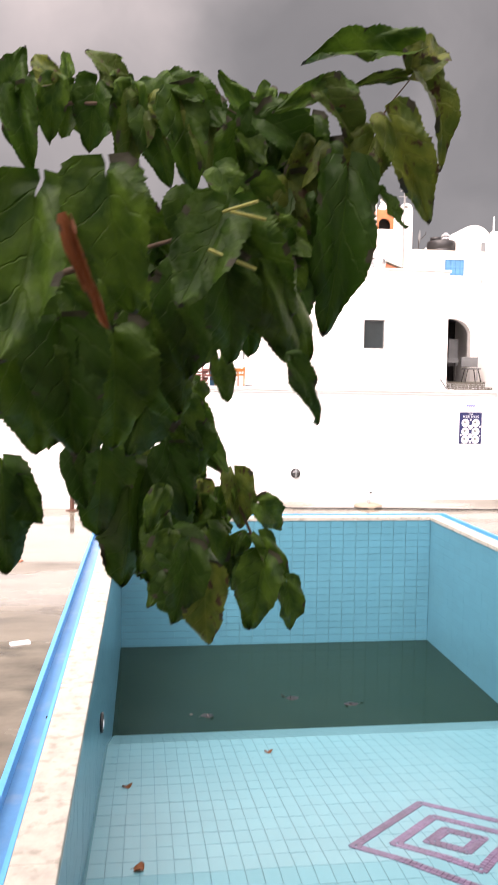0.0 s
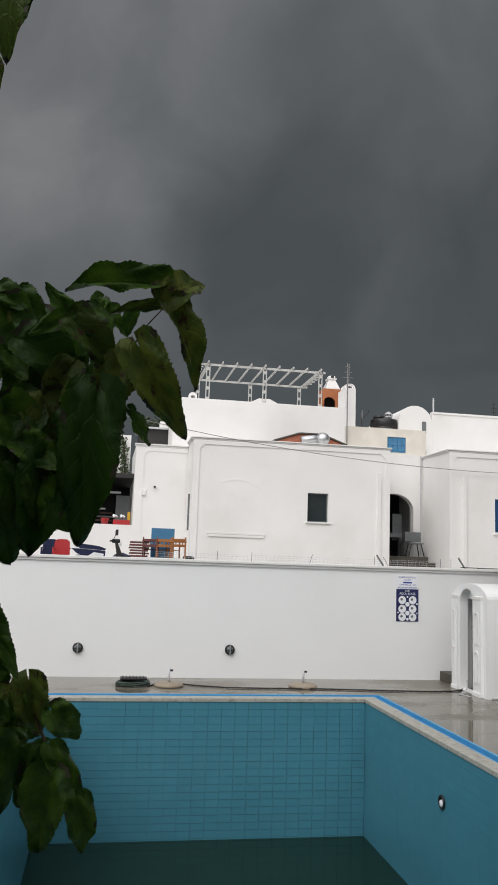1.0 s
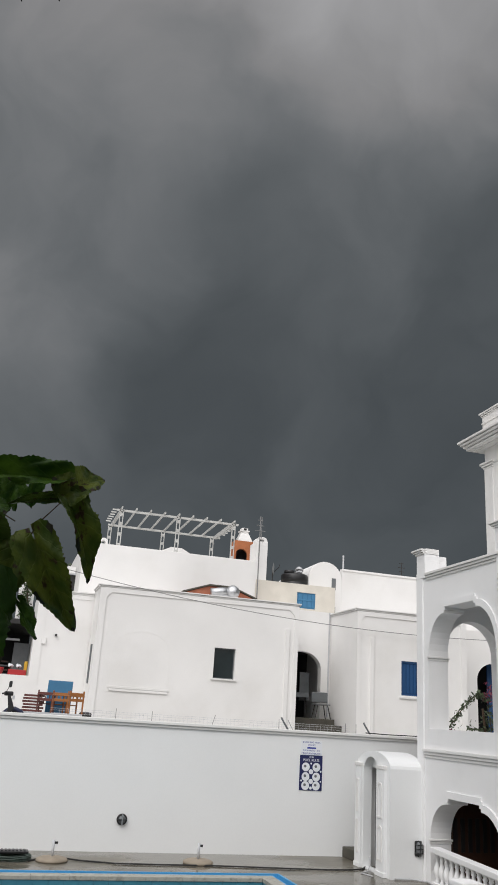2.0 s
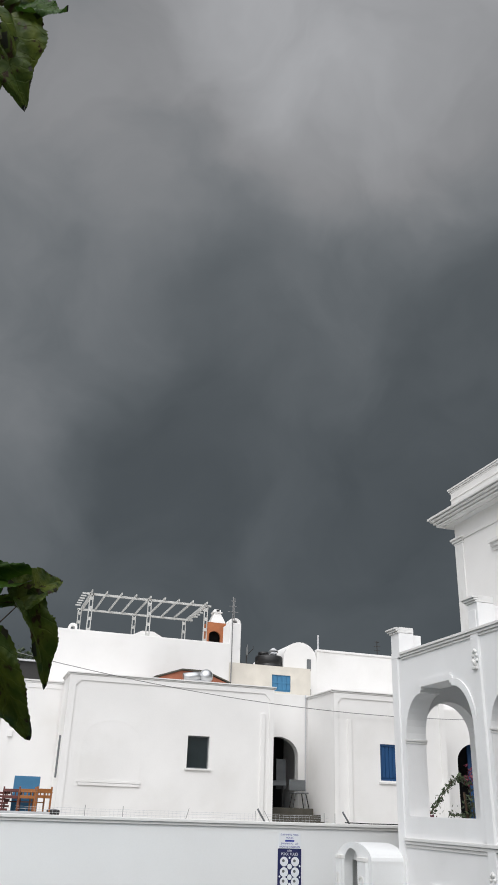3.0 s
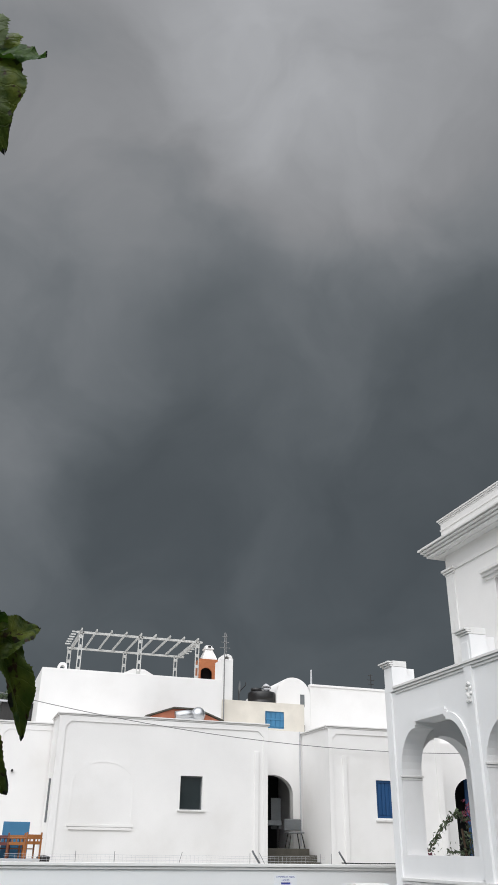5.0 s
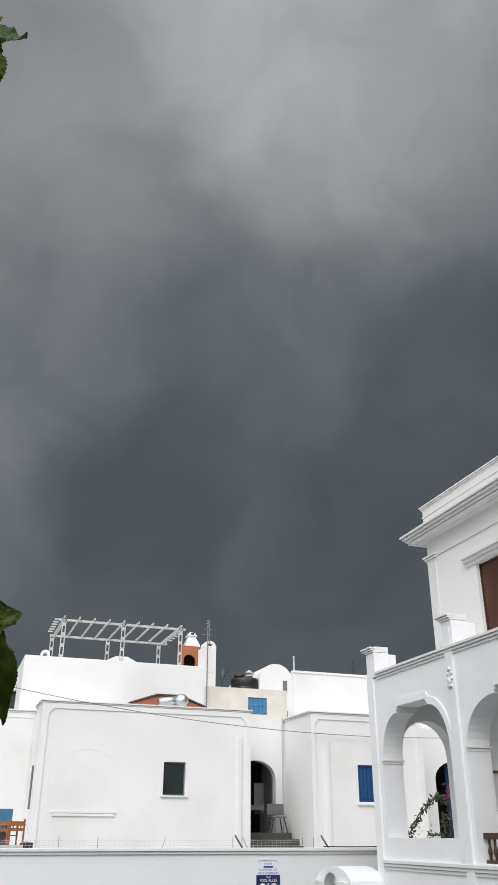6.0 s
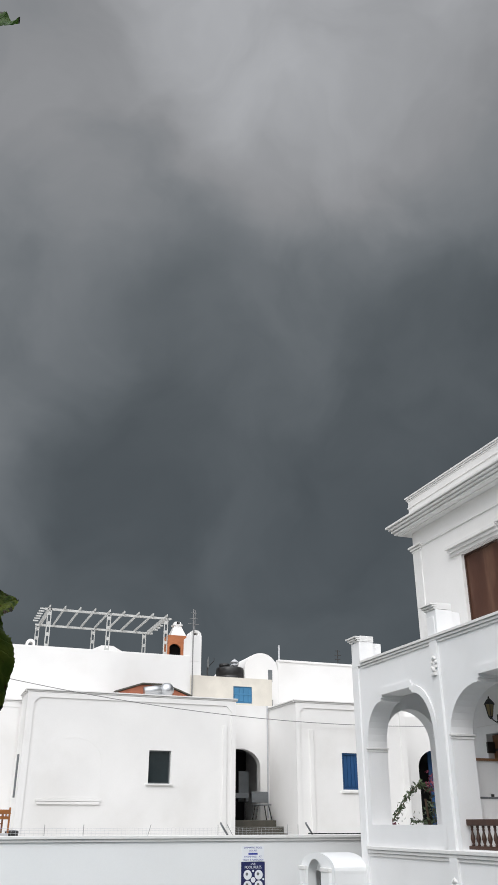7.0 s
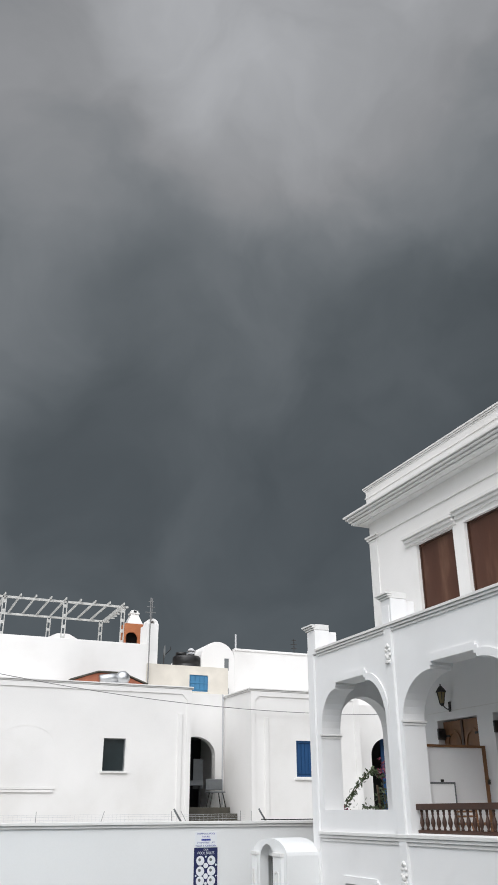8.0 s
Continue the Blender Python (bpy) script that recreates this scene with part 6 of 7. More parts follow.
tree = thing("mulberry_tree", (-2.3, 3.4, 0.0), "leafy mulberry tree with large drooping green leaves", "tree")
part("trunk", tube(bmesh.new(), [(-2.3, 3.4, -0.02), (-2.28, 3.38, 0.8), (-2.2, 3.3, 1.6), (-2.1, 3.25, 2.2), (-1.9, 3.2, 2.7)], [0.15, 0.12, 0.11, 0.1, 0.08], 12), BARK, tree, "", True)
BOUGHS = [
    ([(-2.1, 3.25, 2.2), (-1.5, 2.5, 2.45), (-0.8, 1.8, 2.6)] + [(-0.21, 1.86, 2.74), (-0.042, 1.84, 2.814), (0.054, 1.8, 2.872), (0.145, 1.7, 2.958), (0.183, 1.65, 3.028), (0.239, 1.65, 3.098)], 0.0045),
    ([(-2.1, 3.25, 2.2), (-1.5, 2.2, 2.4), (-0.85, 1.3, 2.5), (-0.5, 0.95, 2.52), (-0.3, 0.85, 2.57)], 0.009),
    ([(-1.9, 3.2, 2.7), (-1.5, 2.9, 2.65), (-0.8, 2.5, 2.5)] + [(-0.336, 2.4, 2.313), (-0.247, 2.4, 2.227), (-0.105, 2.4, 2.085), (-0.02, 2.4, 1.897), (0.048, 2.4, 1.766), (0.104, 2.4, 1.662)], 0.008),
    ([(-1.9, 3.2, 2.7), (-1.6, 3.1, 3.1), (-1.1, 2.8, 3.28)] + [(-0.619, 2.62, 3.312), (-0.358, 2.62, 3.328), (-0.127, 2.62, 3.339), (0.114, 2.62, 3.224)], 0.008),
    ([(-1.9, 3.2, 2.7), (-1.3, 2.7, 3.9), (-0.7, 2.4, 4.9), (-0.3, 2.3, 5.5), (-0.12, 2.3, 5.75)], 0.014),
    ([(-1.7, 3.1, 2.7), (-1.1, 2.3, 2.3), (-0.8, 1.95, 2.12)], 0.01),
]

for pts, r in BOUGHS:
    part("limb", tube(bmesh.new(), pts, [r * (1.6 - 1.35 * i / (len(pts) - 1)) for i in range(len(pts))], 8), BARK, tree, "", True)

rl = random.Random(11)


def hang_leaf(bx, bz, tx, tz, y, wide, choice=None, pale=0.1, tilt=0.3):
    """One leaf from its stalk (bx, y, bz) to its tip (tx, tz), its face turned roughly to the pool."""
    base, tip = Vector((bx, y, bz)), Vector((tx, y + rl.uniform(-0.03, 0.02), tz))
    d = tip - base
    ln = d.length
    d.normalize()
    n = Vector((rl.uniform(-tilt, tilt), -1.0, rl.uniform(-0.1, 0.5)))
    n = (n - n.dot(d) * d).normalized()
    side = d.cross(n)
    pick = rl.random()
    me = choice or (rl.choice(YELLOWS) if pick < pale else rl.choice(LEAVES))
    ob = new("leaf", me)
    ob.parent = tree
    w = max(0.16, wide * 0.84)
    m = Matrix((side * ln * w, d * ln, n * ln)).transposed().to_4x4()
    m.translation = base
    ob.matrix_parent_inverse = Matrix.Translation(-world_place(tree))
    ob.matrix_basis = m
    return ob


TIP = [
    (0.220, 3.140, -0.009, 3.145, 1.64, 0.42),
    (0.232, 3.097, 0.326, 3.183, 1.64, 0.95),
    (0.246, 3.082, 0.341, 2.923, 1.64, 0.55),
    (0.228, 3.100, 0.094, 3.080, 1.64, 0.28),
    (0.176, 2.975, 0.281, 2.776, 1.64, 0.62),
    (0.146, 2.951, 0.084, 2.790, 1.64, 0.85),
    (0.162, 2.825, 0.201, 2.729, 1.64, 0.45),
    (0.082, 2.851, 0.060, 2.503, 1.64, 0.55),
    (0.016, 2.804, 0.047, 2.691, 1.64, 0.75),
    (0.069, 3.010, 0.031, 3.114, 1.64, 0.95),
    (0.020, 3.030, 0.133, 2.928, 1.64, 0.75),
    (0.029, 3.046, -0.084, 2.987, 1.64, 0.50),
]
SPRAY = [
    (-0.098, 2.991, 0.066, 2.917, 1.72, 0.85),
    (0.019, 3.013, 0.007, 2.855, 1.72, 0.75),
    (-0.066, 2.829, -0.219, 2.752, 1.72, 0.95),
    (-0.040, 2.845, 0.028, 2.648, 1.72, 0.80),
    (-0.110, 2.764, -0.043, 2.490, 1.72, 0.72),
    (-0.013, 2.707, -0.049, 2.479, 1.72, 0.75),
    (-0.153, 2.688, -0.100, 2.445, 1.72, 0.75),
    (0.059, 2.944, 0.083, 2.780, 1.72, 0.80),
]
BACKTOP = [
    (-0.360, 3.335, -0.243, 3.458, 2.60, 0.85),
    (-0.283, 3.401, -0.180, 3.298, 2.60, 0.75),
    (-0.450, 3.314, -0.424, 3.423, 2.60, 0.95),
    (-0.504, 3.413, -0.461, 3.504, 2.60, 0.95),
    (-0.394, 3.322, -0.434, 3.109, 2.60, 0.80),
    (-0.363, 3.305, -0.317, 3.071, 2.60, 0.75),
    (-0.262, 3.332, -0.210, 3.044, 2.60, 0.72),
    (-0.225, 3.385, -0.101, 3.240, 2.60, 0.85),
    (-0.163, 3.244, -0.118, 3.044, 2.60, 0.95),
    (-0.025, 3.306, -0.130, 3.417, 2.60, 0.65),
]
BACKLEFT = [
    (-0.477, 3.393, -0.553, 3.501, 2.60, 0.90),
    (-0.629, 3.398, -0.644, 3.502, 2.60, 0.55),
    (-0.680, 3.366, -0.742, 3.463, 2.60, 0.90),
    (-0.828, 3.353, -0.771, 3.468, 2.60, 0.95),
    (-0.793, 3.323, -0.753, 3.082, 2.60, 0.60),
    (-0.666, 3.367, -0.702, 3.194, 2.60, 0.75),
    (-0.538, 3.375, -0.578, 3.182, 2.60, 0.85),
    (-0.423, 3.363, -0.466, 3.103, 2.60, 0.65),
    (-0.810, 3.354, -0.829, 3.191, 2.60, 0.80),
    (-0.611, 3.366, -0.648, 3.208, 2.60, 0.80),
    (-0.295, 3.340, -0.233, 3.130, 2.60, 0.90),
    (-0.159, 3.339, -0.195, 3.141, 2.60, 0.90),
]
NEAR = [
    (-0.249, 2.576, -0.127, 2.432, 0.80, 0.80),
    (-0.265, 2.580, -0.186, 2.463, 0.80, 0.90),
    (-0.275, 2.586, -0.324, 2.459, 0.80, 0.80),
    (-0.413, 2.615, -0.398, 2.465, 0.80, 0.85),
    (-0.498, 2.596, -0.522, 2.401, 0.80, 0.80),
    (-0.269, 2.522, -0.247, 2.398, 0.80, 0.75),
    (-0.222, 2.517, -0.167, 2.399, 0.80, 0.70),
    (-0.188, 2.407, -0.130, 2.329, 0.80, 0.42),
]
SHADE = [
    (-0.358, 2.476, -0.332, 2.308, 1.00, 0.90),
    (-0.486, 2.448, -0.462, 2.273, 1.00, 0.85),
    (-0.414, 2.450, -0.401, 2.278, 1.00, 0.90),
    (-0.549, 2.439, -0.504, 2.268, 1.00, 0.85),
    (-0.316, 2.452, -0.299, 2.325, 1.00, 0.80),
    (-0.260, 2.412, -0.250, 2.348, 1.00, 0.75),
    (-0.556, 2.558, -0.557, 2.358, 1.00, 0.90),
    (-0.309, 2.542, -0.299, 2.403, 1.00, 0.90),
]
HANG = [
    (-0.475, 2.218, -0.474, 1.975, 1.85, 0.85),
    (-0.405, 2.154, -0.400, 1.812, 1.85, 0.70),
    (-0.317, 2.126, -0.357, 1.844, 1.85, 0.75),
    (-0.243, 2.276, -0.203, 2.140, 1.85, 0.75),
    (-0.306, 2.212, -0.262, 2.024, 1.85, 0.80),
    (-0.530, 2.210, -0.516, 2.069, 1.85, 0.80),
]
LOWER = [
    (-0.082, 2.095, -0.044, 1.911, 2.35, 0.75),
    (-0.006, 2.009, 0.097, 1.919, 2.35, 0.95),
    (0.008, 1.887, 0.106, 1.685, 2.35, 0.50),
    (0.087, 1.753, 0.123, 1.587, 2.35, 0.72),
    (0.010, 1.826, -0.050, 1.597, 2.35, 0.80),
    (-0.166, 1.918, -0.138, 1.692, 2.35, 0.85),
    (-0.227, 1.847, -0.255, 1.627, 2.35, 0.80),
    (-0.251, 2.325, -0.125, 2.104, 2.35, 0.62),
    (-0.177, 2.232, -0.112, 2.109, 2.35, 0.50),
    (-0.104, 2.061, -0.117, 1.943, 2.35, 0.60),
]
TAIL = [
    (-0.238, 1.982, -0.242, 1.814, 1.50, 0.78),
    (-0.275, 2.032, -0.292, 1.870, 1.50, 0.70),
]
LOWLEFT = [
    (-0.723, 2.155, -0.710, 1.870, 1.90, 0.75),
    (-0.689, 2.134, -0.644, 1.996, 1.90, 0.85),
]
HIGH = [
    (-0.196, 5.833, -0.134, 6.127, 2.20, 1.10),
    (-0.106, 5.768, 0.077, 5.734, 2.20, 1.10),
    (-0.142, 5.686, -0.034, 5.441, 2.20, 1.10),
    (-0.158, 5.513, -0.039, 5.318, 2.20, 1.05),
    (-0.243, 5.601, -0.173, 5.321, 2.20, 1.10),
    (-0.260, 5.850, -0.237, 6.174, 2.20, 1.10),
]
BROW = [
    (-0.537, 4.301, -0.435, 4.128, 2.60, 0.95),
    (-0.594, 4.293, -0.512, 4.135, 2.60, 0.95),
    (-0.443, 4.335, -0.355, 4.201, 2.60, 0.95),
    (-0.337, 4.635, -0.353, 4.333, 2.60, 0.80),
    (-0.328, 4.660, -0.279, 4.496, 2.60, 0.90),
]
MORE = [
    (-0.204, 2.868, -0.136, 2.766, 1.70, 0.90),
    (-0.277, 2.759, -0.182, 2.605, 1.70, 0.90),
    (0.017, 2.936, -0.047, 2.824, 1.70, 0.80),
    (-0.138, 2.819, -0.016, 2.691, 1.70, 0.90),
    (-0.209, 2.657, -0.165, 2.489, 1.70, 0.90),
]


for spray, pale in ((TIP, 0.5), (SPRAY, 0.15), (BACKTOP, 0.2), (BACKLEFT, 0.15), (NEAR, 0.0), (SHADE, 0.0), (HANG, 0.05), (LOWER, 0.1), (TAIL, 0.5), (LOWLEFT, 0.1), (HIGH, 0.8), (BROW, 0.6), (MORE, 0.1)):
    for bx, bz, tx, tz, y, wide in spray:
        hang_leaf(bx, bz, tx, tz, y + rl.uniform(-0.03, 0.03), wide, pale=pale)
hang_leaf(-0.444, 2.538, -0.411, 2.431, 0.70, 0.2, DRIES[0])


def fill(x0, z0, x1, z1, y, count, length, thick):
    """Leaves packed along a stretch of limb, behind the outer ones."""
    for k in range(count):
        f = rl.random()
        bx, bz = x0 + (x1 - x0) * f + rl.uniform(-thick, thick), z0 + (z1 - z0) * f + rl.uniform(-thick, thick)
        a = radians(-90 + rl.uniform(-60, 60))
        ln = length * rl.uniform(0.6, 1.0)
        hang_leaf(bx - 0.3 * ln * math.cos(a), bz - 0.3 * ln * math.sin(a), bx + 0.7 * ln * math.cos(a), bz + 0.7 * ln * math.sin(a), y + rl.uniform(-0.08, 0.12), rl.uniform(0.7, 0.95), pale=0.03, tilt=0.6)


fill(-0.64, 2.66, -0.29, 2.66, 1.45, 26, 0.17, 0.050)
fill(-0.62, 2.50, -0.30, 2.47, 1.35, 26, 0.17, 0.050)
fill(-0.62, 2.36, -0.33, 2.36, 1.40, 22, 0.17, 0.040)
fill(-0.96, 3.37, 0.16, 3.39, 2.80, 34, 0.15, 0.045)
fill(-0.18, 2.96, 0.04, 2.96, 1.80, 12, 0.15, 0.040)
fill(-0.18, 2.77, 0.04, 2.84, 1.75, 12, 0.15, 0.030)
fill(-0.48, 2.13, -0.24, 1.85, 2.20, 18, 0.17, 0.050)
fill(-0.39, 2.24, -0.32, 1.74, 2.45, 20, 0.18, 0.040)
fill(-0.29, 2.22, -0.07, 1.75, 2.50, 18, 0.16, 0.030)
fill(-0.78, 2.12, -0.75, 1.93, 2.00, 8, 0.17, 0.050)
fill(-0.39, 2.42, -0.25, 2.30, 1.90, 14, 0.17, 0.040)
fill(-0.37, 2.02, -0.14, 1.95, 2.50, 16, 0.16, 0.050)
fill(-0.15, 1.98, -0.02, 1.83, 2.45, 9, 0.12, 0.020)
fill(-0.17, 1.84, 0.03, 1.71, 2.45, 9, 0.12, 0.020)
fill(-0.32, 2.10, -0.26, 1.87, 1.75, 12, 0.16, 0.040)
fill(-0.09, 2.75, -0.04, 2.62, 1.75, 8, 0.15, 0.030)
for a, b in (((-0.279, 0.76, 2.577), (-0.238, 0.76, 2.591)), ((-0.27, 0.76, 2.578), (-0.228, 0.76, 2.57)), ((-0.294, 0.78, 2.537), (-0.236, 0.78, 2.515))):
    part("stalk", tube(bmesh.new(), [a, b], 0.0022, 6), STALK, tree, "yellow-green leaf stalk", True)


# unseen crown over and behind the path, added to shade the leaves below
crown_r = random.Random(21)
cv, cf = [], []
for _ in range(420):
    c = Vector((crown_r.uniform(-2.8, 1.6), crown_r.uniform(-1.8, 0.7), crown_r.uniform(5.2, 6.3)))
    d = Vector((crown_r.uniform(-1, 1), crown_r.uniform(-1, 1), crown_r.uniform(-1.2, -0.2))).normalized()
    s_ = d.cross(Vector((crown_r.uniform(-1, 1), crown_r.uniform(-1, 1), 1.5))).normalized()
    n_ = s_.cross(d)
    k = len(cv)
    ln = crown_r.uniform(0.2, 0.32)
    for a, b, w in ((0, 0, 0), (0.38, 0.3, 0.06), (0.3, 0.62, 0.03), (0, 1.0, -0.08), (-0.3, 0.62, 0.03), (-0.38, 0.3, 0.06)):
        cv.append(c + ln * (a * s_ + b * d + w * n_))
    cf.append((k, k + 1, k + 2, k + 3))
    cf.append((k, k + 3, k + 4, k + 5))
cme = bpy.data.meshes.new("crown")
cme.from_pydata(cv, [], cf)
cme.materials.append(LEAF)
crown = new("crown", cme)
crown.parent = tree
crown.matrix_parent_inverse = Matrix.Translation(-world_place(tree))
crown["kind"] = "stuff"
# unseen limbs that carry the added shading crown
for pts in ([(-1.9, 3.2, 2.7), (-2.0, 2.2, 4.2), (-1.4, 0.8, 5.4), (0.6, -0.4, 5.8)], [(-2.0, 2.2, 4.2), (-1.8, 0.6, 5.4), (-1.2, -1.4, 5.9)]):
    part("limb", tube(bmesh.new(), pts, [0.05, 0.04, 0.03, 0.012], 8), BARK, tree, "", True)


# ---- shrubs and climbers far behind ----
def clump(parent, name, mat, centre, spread, count, size, seed, flat=1.0):
    """A loose crown of small leaf blades."""
    r = random.Random(seed)
    bm = bmesh.new()
    for _ in range(count):
        p = Vector(centre) + Vector((r.gauss(0, spread[0]), r.gauss(0, spread[1]), r.gauss(0, spread[2])))
        a, b = Vector((r.uniform(-1, 1), r.uniform(-1, 1), r.uniform(-1, 1))).normalized(), Vector((r.uniform(-1, 1), r.uniform(-1, 1), r.uniform(-1, 1)))
        b = (b - b.dot(a) * a).normalized()
        s = size * r.uniform(0.6, 1.3)
        vs = [bm.verts.new(p + s * q) for q in (-a, 0.45 * b - 0.2 * a, a, -0.45 * b - 0.2 * a)]
        bm.faces.new(vs)
    ob = part(name, bm, mat, parent)
    ob["kind"] = "stuff"
    return ob


boug = thing("bougainvillea", (10.6, 16.6, UP_Z), "straggling bougainvillea with dark leaves and magenta bracts", "shrub")
part("stem", tube(bmesh.new(), [(12.4, 19.0, UP_Z), (12.3, 18.95, 2.5), (12.2, 18.9, 3.2)], 0.03, 8), BARK, boug)
shoot = [(12.45, 18.9, 2.6), (12.35, 18.9, 3.4), (12.1, 18.9, 3.55), (11.85, 18.9, 3.42), (11.6, 18.9, 3.15), (11.4, 18.9, 2.9), (11.2, 18.9, 2.68)]
part("shoot", tube(bmesh.new(), shoot, 0.012, 6), BARK, boug)
for (xa, ya, za), (xb, yb, zb) in zip(shoot[1:], shoot[2:]):
    for f in (0.0, 0.33, 0.66):
        clump(boug, "leaves", SHRUB, (xa + (xb - xa) * f, 18.9, za + (zb - za) * f), (0.045, 0.06, 0.05), 16, 0.055, int(100 * (xa + f)))
clump(boug, "leaves", SHRUB, (12.42, 18.9, 2.85), (0.14, 0.12, 0.22), 170, 0.06, 51)
clump(boug, "leaves", SHRUB, (12.0, 18.9, 2.68), (0.2, 0.12, 0.05), 60, 0.055, 52)
clump(boug, "bracts", MAGENTA, (12.42, 18.85, 3.6), (0.1, 0.1, 0.15), 90, 0.055, 53)
clump(boug, "bracts", MAGENTA, (11.2, 18.85, 2.66), (0.05, 0.06, 0.04), 12, 0.05, 54)
climber = thing("climbing_plant", (0.6, 29.9, 5.1), "dark climbing plant on the white wall piece", "climber")
part("stem", tube(bmesh.new(), [(0.75, 29.93, 5.1), (0.7, 29.93, 6.0), (0.6, 29.93, 6.8)], 0.03, 6), BARK, climber)
for i in range(5):
    clump(climber, "leaves", SHRUB, (0.72 - 0.03 * i, 29.85, 5.35 + 0.3 * i), (0.1, 0.06, 0.14), 60, 0.07, 60 + i)
bush = thing("rooftop_bush", (1.5, 31.0, 7.2), "dark green bush on the rooftop shelter", "bush")
part("stem", tube(bmesh.new(), [(1.5, 31, 7.2), (1.5, 31, 7.5)], 0.03, 6), BARK, bush)
clump(bush, "leaves", SHRUB, (1.55, 31, 7.5), (0.3, 0.25, 0.12), 260, 0.09, 70)

# ---- leaves and dirt lying in the pool ----
for x, y, a in ((-0.53, 7.46, 30), (-0.42, 5.6, 80), (1.0, 8.4, 10)):
    t = thing("fallen_leaf", (x, y, floor_z(y)), "brown fallen leaf on the pool floor", "leaf", "fallen leaves")
    ob = new("blade", DRIES[0])
    ob.parent = t
    ob.matrix_basis = Matrix.Rotation(radians(a), 4, "Z") @ Matrix.Diagonal((0.1, 0.1, 0.1, 1)) @ Matrix.Translation((0, -0.5, 0.05))
t = thing("fallen_leaf", (-1.06, 5.76, -0.07), "blackened leaf lying in the blue gutter", "leaf", "fallen leaves")
ob = new("blade", DRIES[0])
ob.parent = t
ob.matrix_basis = Matrix.Rotation(1.2, 4, "Z") @ Matrix.Diagonal((0.09, 0.09, 0.09, 1)) @ Matrix.Translation((0, -0.5, 0.05))
for x, y in ((0.55, 11.2), (1.9, 11.75), (2.75, 11.45)):
    t = thing("floating_debris", (x, y, -2.36), "dark clot of leaves floating in the green water", "debris", "floating debris")
    blob = lathe(bmesh.new(), [(0.09, 0.0), (0.06, 0.006), (0.0, 0.008)], (0, 0, 0), 14)
    rb = random.Random(int(100 * x))
    for vert in blob.verts:
        vert.co.x *= 1.3 * rb.uniform(0.7, 1.2)
        vert.co.y *= rb.uniform(0.6, 1.1)
    bmesh.ops.translate(blob, verts=blob.verts, vec=(x, y, -2.361))
    part("clot", blob, BLACK, t)
    clump(t, "blades", BLACK, (x, y, -2.357), (0.1, 0.06, 0.001), 10, 0.03, int(10 * x))

# ---- pool tiles, piece by piece ----
def tile_block(name, du, dv, thick, mat):
    bm = boxm(-du / 2, du / 2, -dv / 2, dv / 2, -thick, 0.0)
    me = bpy.data.meshes.new(name)
    bm.to_mesh(me)
    bm.free()
    me.materials.append(mat)
    return me


def lay(parent, me, place, u, v, n):
    ob = new("tile", me)
    ob.parent = parent
    m = Matrix((u, v, n)).transposed().to_4x4()
    m.translation = place
    ob.matrix_parent_inverse = Matrix.Translation(-world_place(parent))
    ob.matrix_basis = m
    return ob


def tile_sheet(parent, name, spots, du, dv, thick, u, v, n, mat, jitter, seed):
    """Many tiles as one mesh, each a raised block of its own."""
    r = random.Random(seed)
    verts, faces = [], []
    u, v, n = Vector(u), Vector(v), Vector(n)
    for p in spots:
        p = Vector(p) + n * r.uniform(-jitter, jitter)
        k = len(verts)
        for top in (0.0, -thick):
            for a, b in ((-1, -1), (1, -1), (1, 1), (-1, 1)):
                verts.append(p + u * a * du / 2 + v * b * dv / 2 + n * top)
        faces += [(k, k + 1, k + 2, k + 3), (k, k + 4, k + 5, k + 1), (k + 1, k + 5, k + 6, k + 2), (k + 2, k + 6, k + 7, k + 3), (k + 3, k + 7, k + 4, k)]
    me = bpy.data.meshes.new(name)
    me.from_pydata(verts, [], faces)
    me.materials.append(mat)
    ob = new(name, me)
    ob.parent = parent
    ob.matrix_parent_inverse = Matrix.Translation(-world_place(parent))
    ob["kind"] = "stuff"
    return ob


TU, TV, GAP = 0.2413, 0.127, 0.0065
far_tile = tile_block("tile", TU - 0.011, TV - 0.0045, 0.012, TILE)
rt = random.Random(8)
count, rest = 0, []
for row in range(19):
    for colm in range(24):
        p = Vector((PX1 - TU * (colm + 0.5), PY1, -0.05 - TV * (row + 0.5)))
        if count < 300 and row < 19 and colm < 16:
            lay(pool, far_tile, p + Vector((rt.uniform(-.0015, .0015), rt.uniform(-.001, .001), rt.uniform(-.001, .001))), Vector((1, 0, 0)), Vector((0, 0, 1)), Vector((0, -1, 0)))
            count += 1
        else:
            rest.append(p)
tile_sheet(pool, "wall_tiles", rest, TU - 0.011, TV - 0.0045, 0.012, (1, 0, 0), (0, 0, 1), (0, -1, 0), TILE, 0.001, 1)
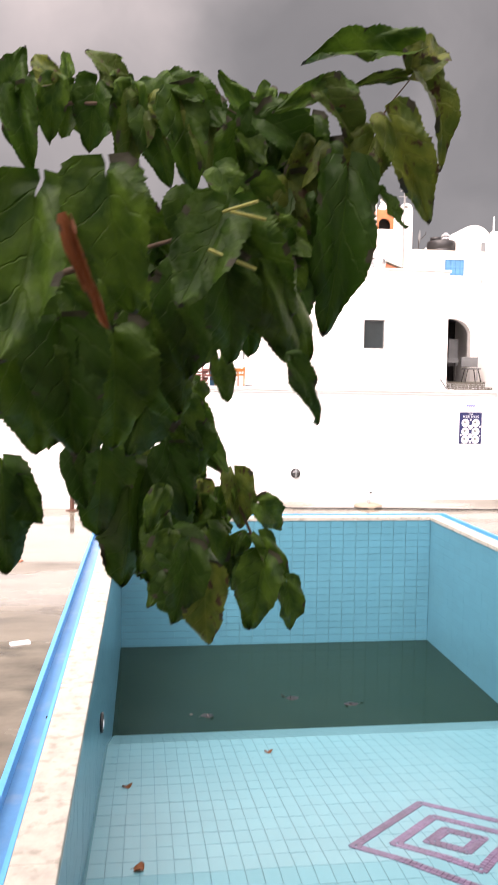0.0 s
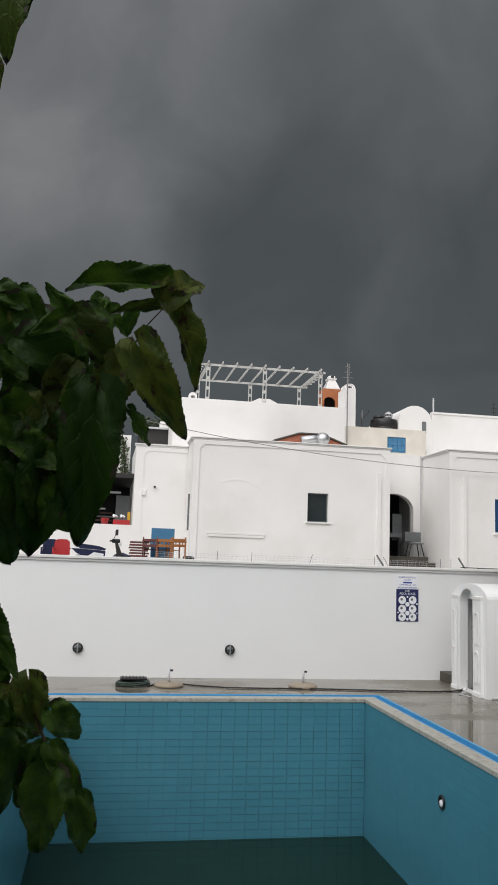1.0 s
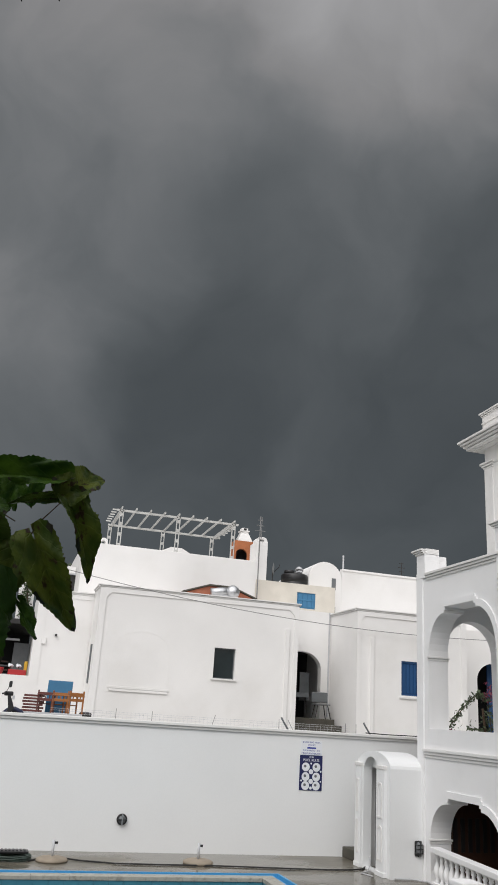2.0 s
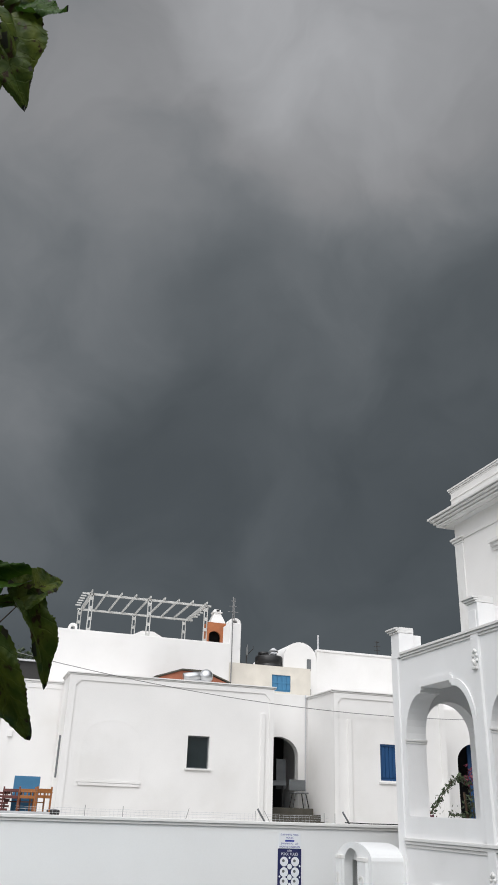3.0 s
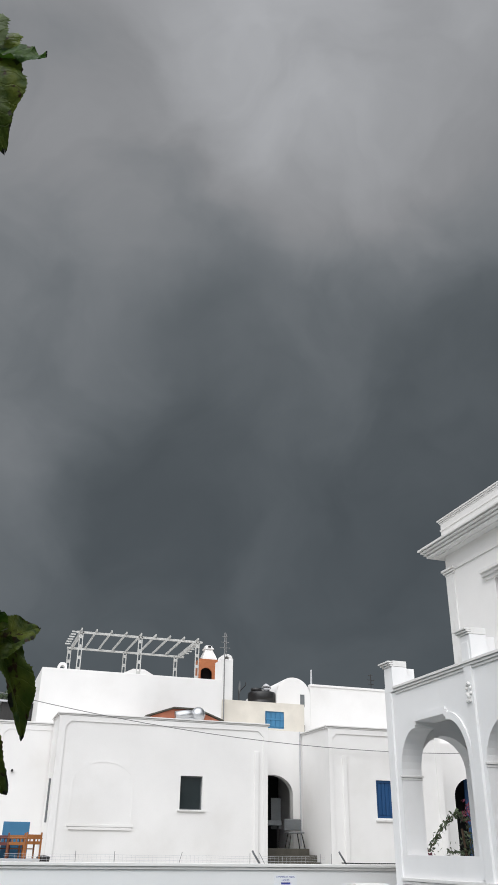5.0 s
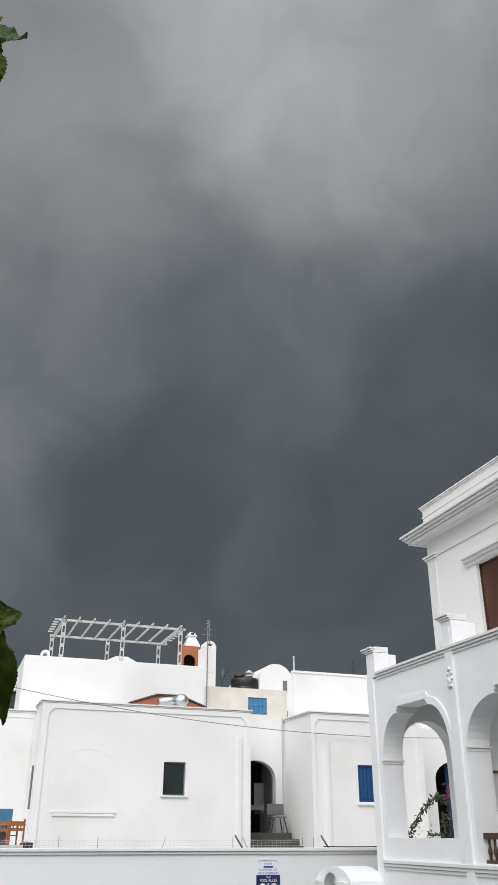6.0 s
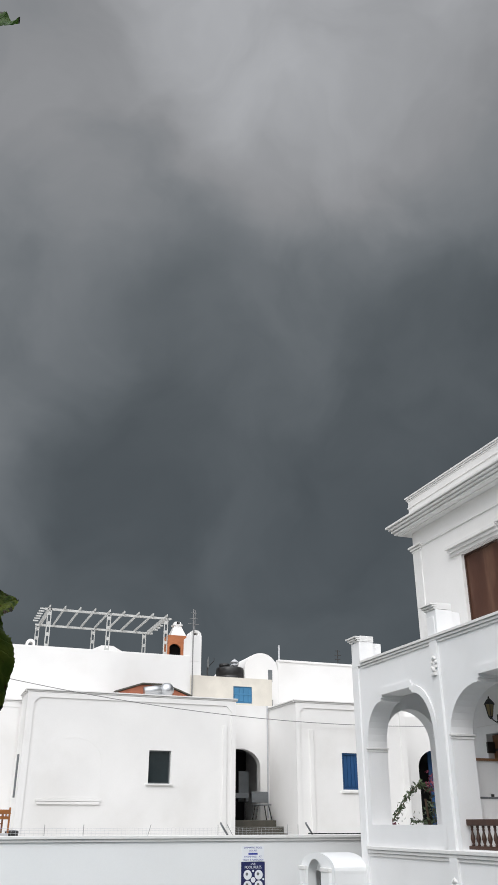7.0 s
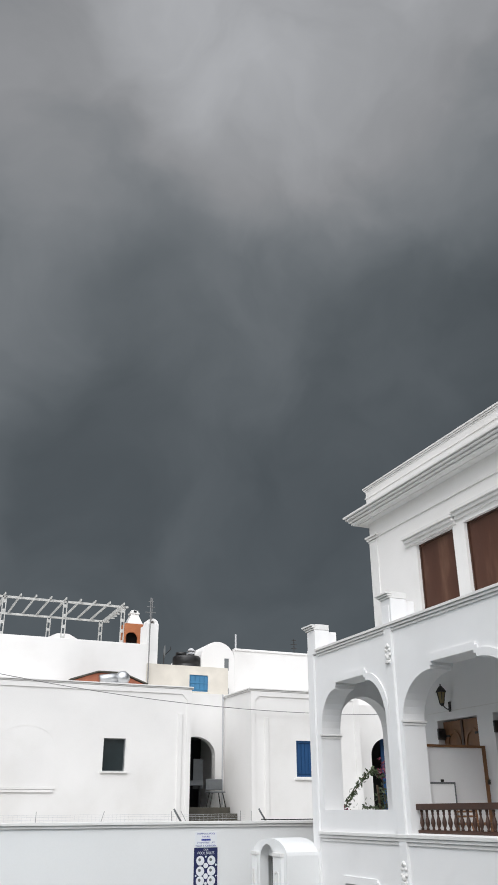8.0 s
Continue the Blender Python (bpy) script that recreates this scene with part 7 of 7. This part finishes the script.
for x, n in ((PX1, -1), (PX0, 1)):
    spots = [(x, PY1 - TU * (i + 0.5), -0.05 - TV * (k + 0.5)) for i in range(53) for k in range(22)]
    spots = [p for p in spots if p[2] > max(floor_z(p[1]), -2.5) - 0.08]
    tile_sheet(pool, "wall_tiles", spots, TU - 0.0013, TV - 0.0013, 0.012, (0, 1, 0), (0, 0, 1), (n, 0, 0), TILE, 0.0007, 2)
tile_sheet(pool, "wall_tiles", [(PX0 + TU * (i + 0.5), PY0, -0.05 - TV * (k + 0.5)) for i in range(24) for k in range(8)], TU - GAP, TV - GAP, 0.012, (1, 0, 0), (0, 0, 1), (0, 1, 0), TILE, 0.001, 3)


segs = [(1.5, 5.5), (5.5, 8.94), (8.94, 10.9)]
for si, (a, b) in enumerate(segs):
    za, zb = floor_z(a), floor_z(b)
    ln = math.hypot(b - a, zb - za)
    v = Vector((0, (b - a) / ln, (zb - za) / ln))
    n = Vector((0, -v.z, v.y))
    rows = int(ln / TU)
    step_v = ln / rows
    spots = []
    for i in range(45):
        for k in range(rows):
            x = PX0 + 0.02 + 0.128 * (i + 0.5)
            p = Vector((x, a, za)) + v * (step_v * (k + 0.5))
            spots.append(p)
    tile_sheet(pool, "floor_tiles", spots, 0.128 - 0.004, step_v - 0.004, 0.01, (1, 0, 0), v, n, FLOOR_TILE, 0.0006, 5 + si)
# three nested lozenges laid in purple tiles
MX, MY, MS = 2.13, 5.8, 0.042
slope = math.atan2(floor_z(8.0) - floor_z(6.0), 2.0)
for near, far in ((0.14, 0.29), (0.44, 0.57), (0.78, 0.90)):
    for sx in (-1, 1):
        for sy in (-1, 1):
            rows_n = max(1, round((far - near) / math.sqrt(2) / MS))
            spots = []
            for k in range(rows_n):
                d = near + (far - near) * (k + 0.5) / rows_n
                cells = int(d * math.sqrt(2) / MS)
                for c in range(cells):
                    f = (c + 0.5) / cells
                    x, y = MX + sx * d * f, MY + sy * d * (1 - f)
                    spots.append((x, y, floor_z(y) + 0.005))
            u = Vector((sx, -sy, 0)) / math.sqrt(2)
            u.z = u.y * math.tan(slope)
            u.normalize()
            n = Vector((0, -math.sin(slope), math.cos(slope)))
            v = n.cross(u)
            ob = tile_sheet(pool, "mosaic_motif", spots, MS - 0.001, (far - near) / math.sqrt(2) / rows_n - 0.001, 0.01, u, v, n, PURPLE, 0.0004, 9)
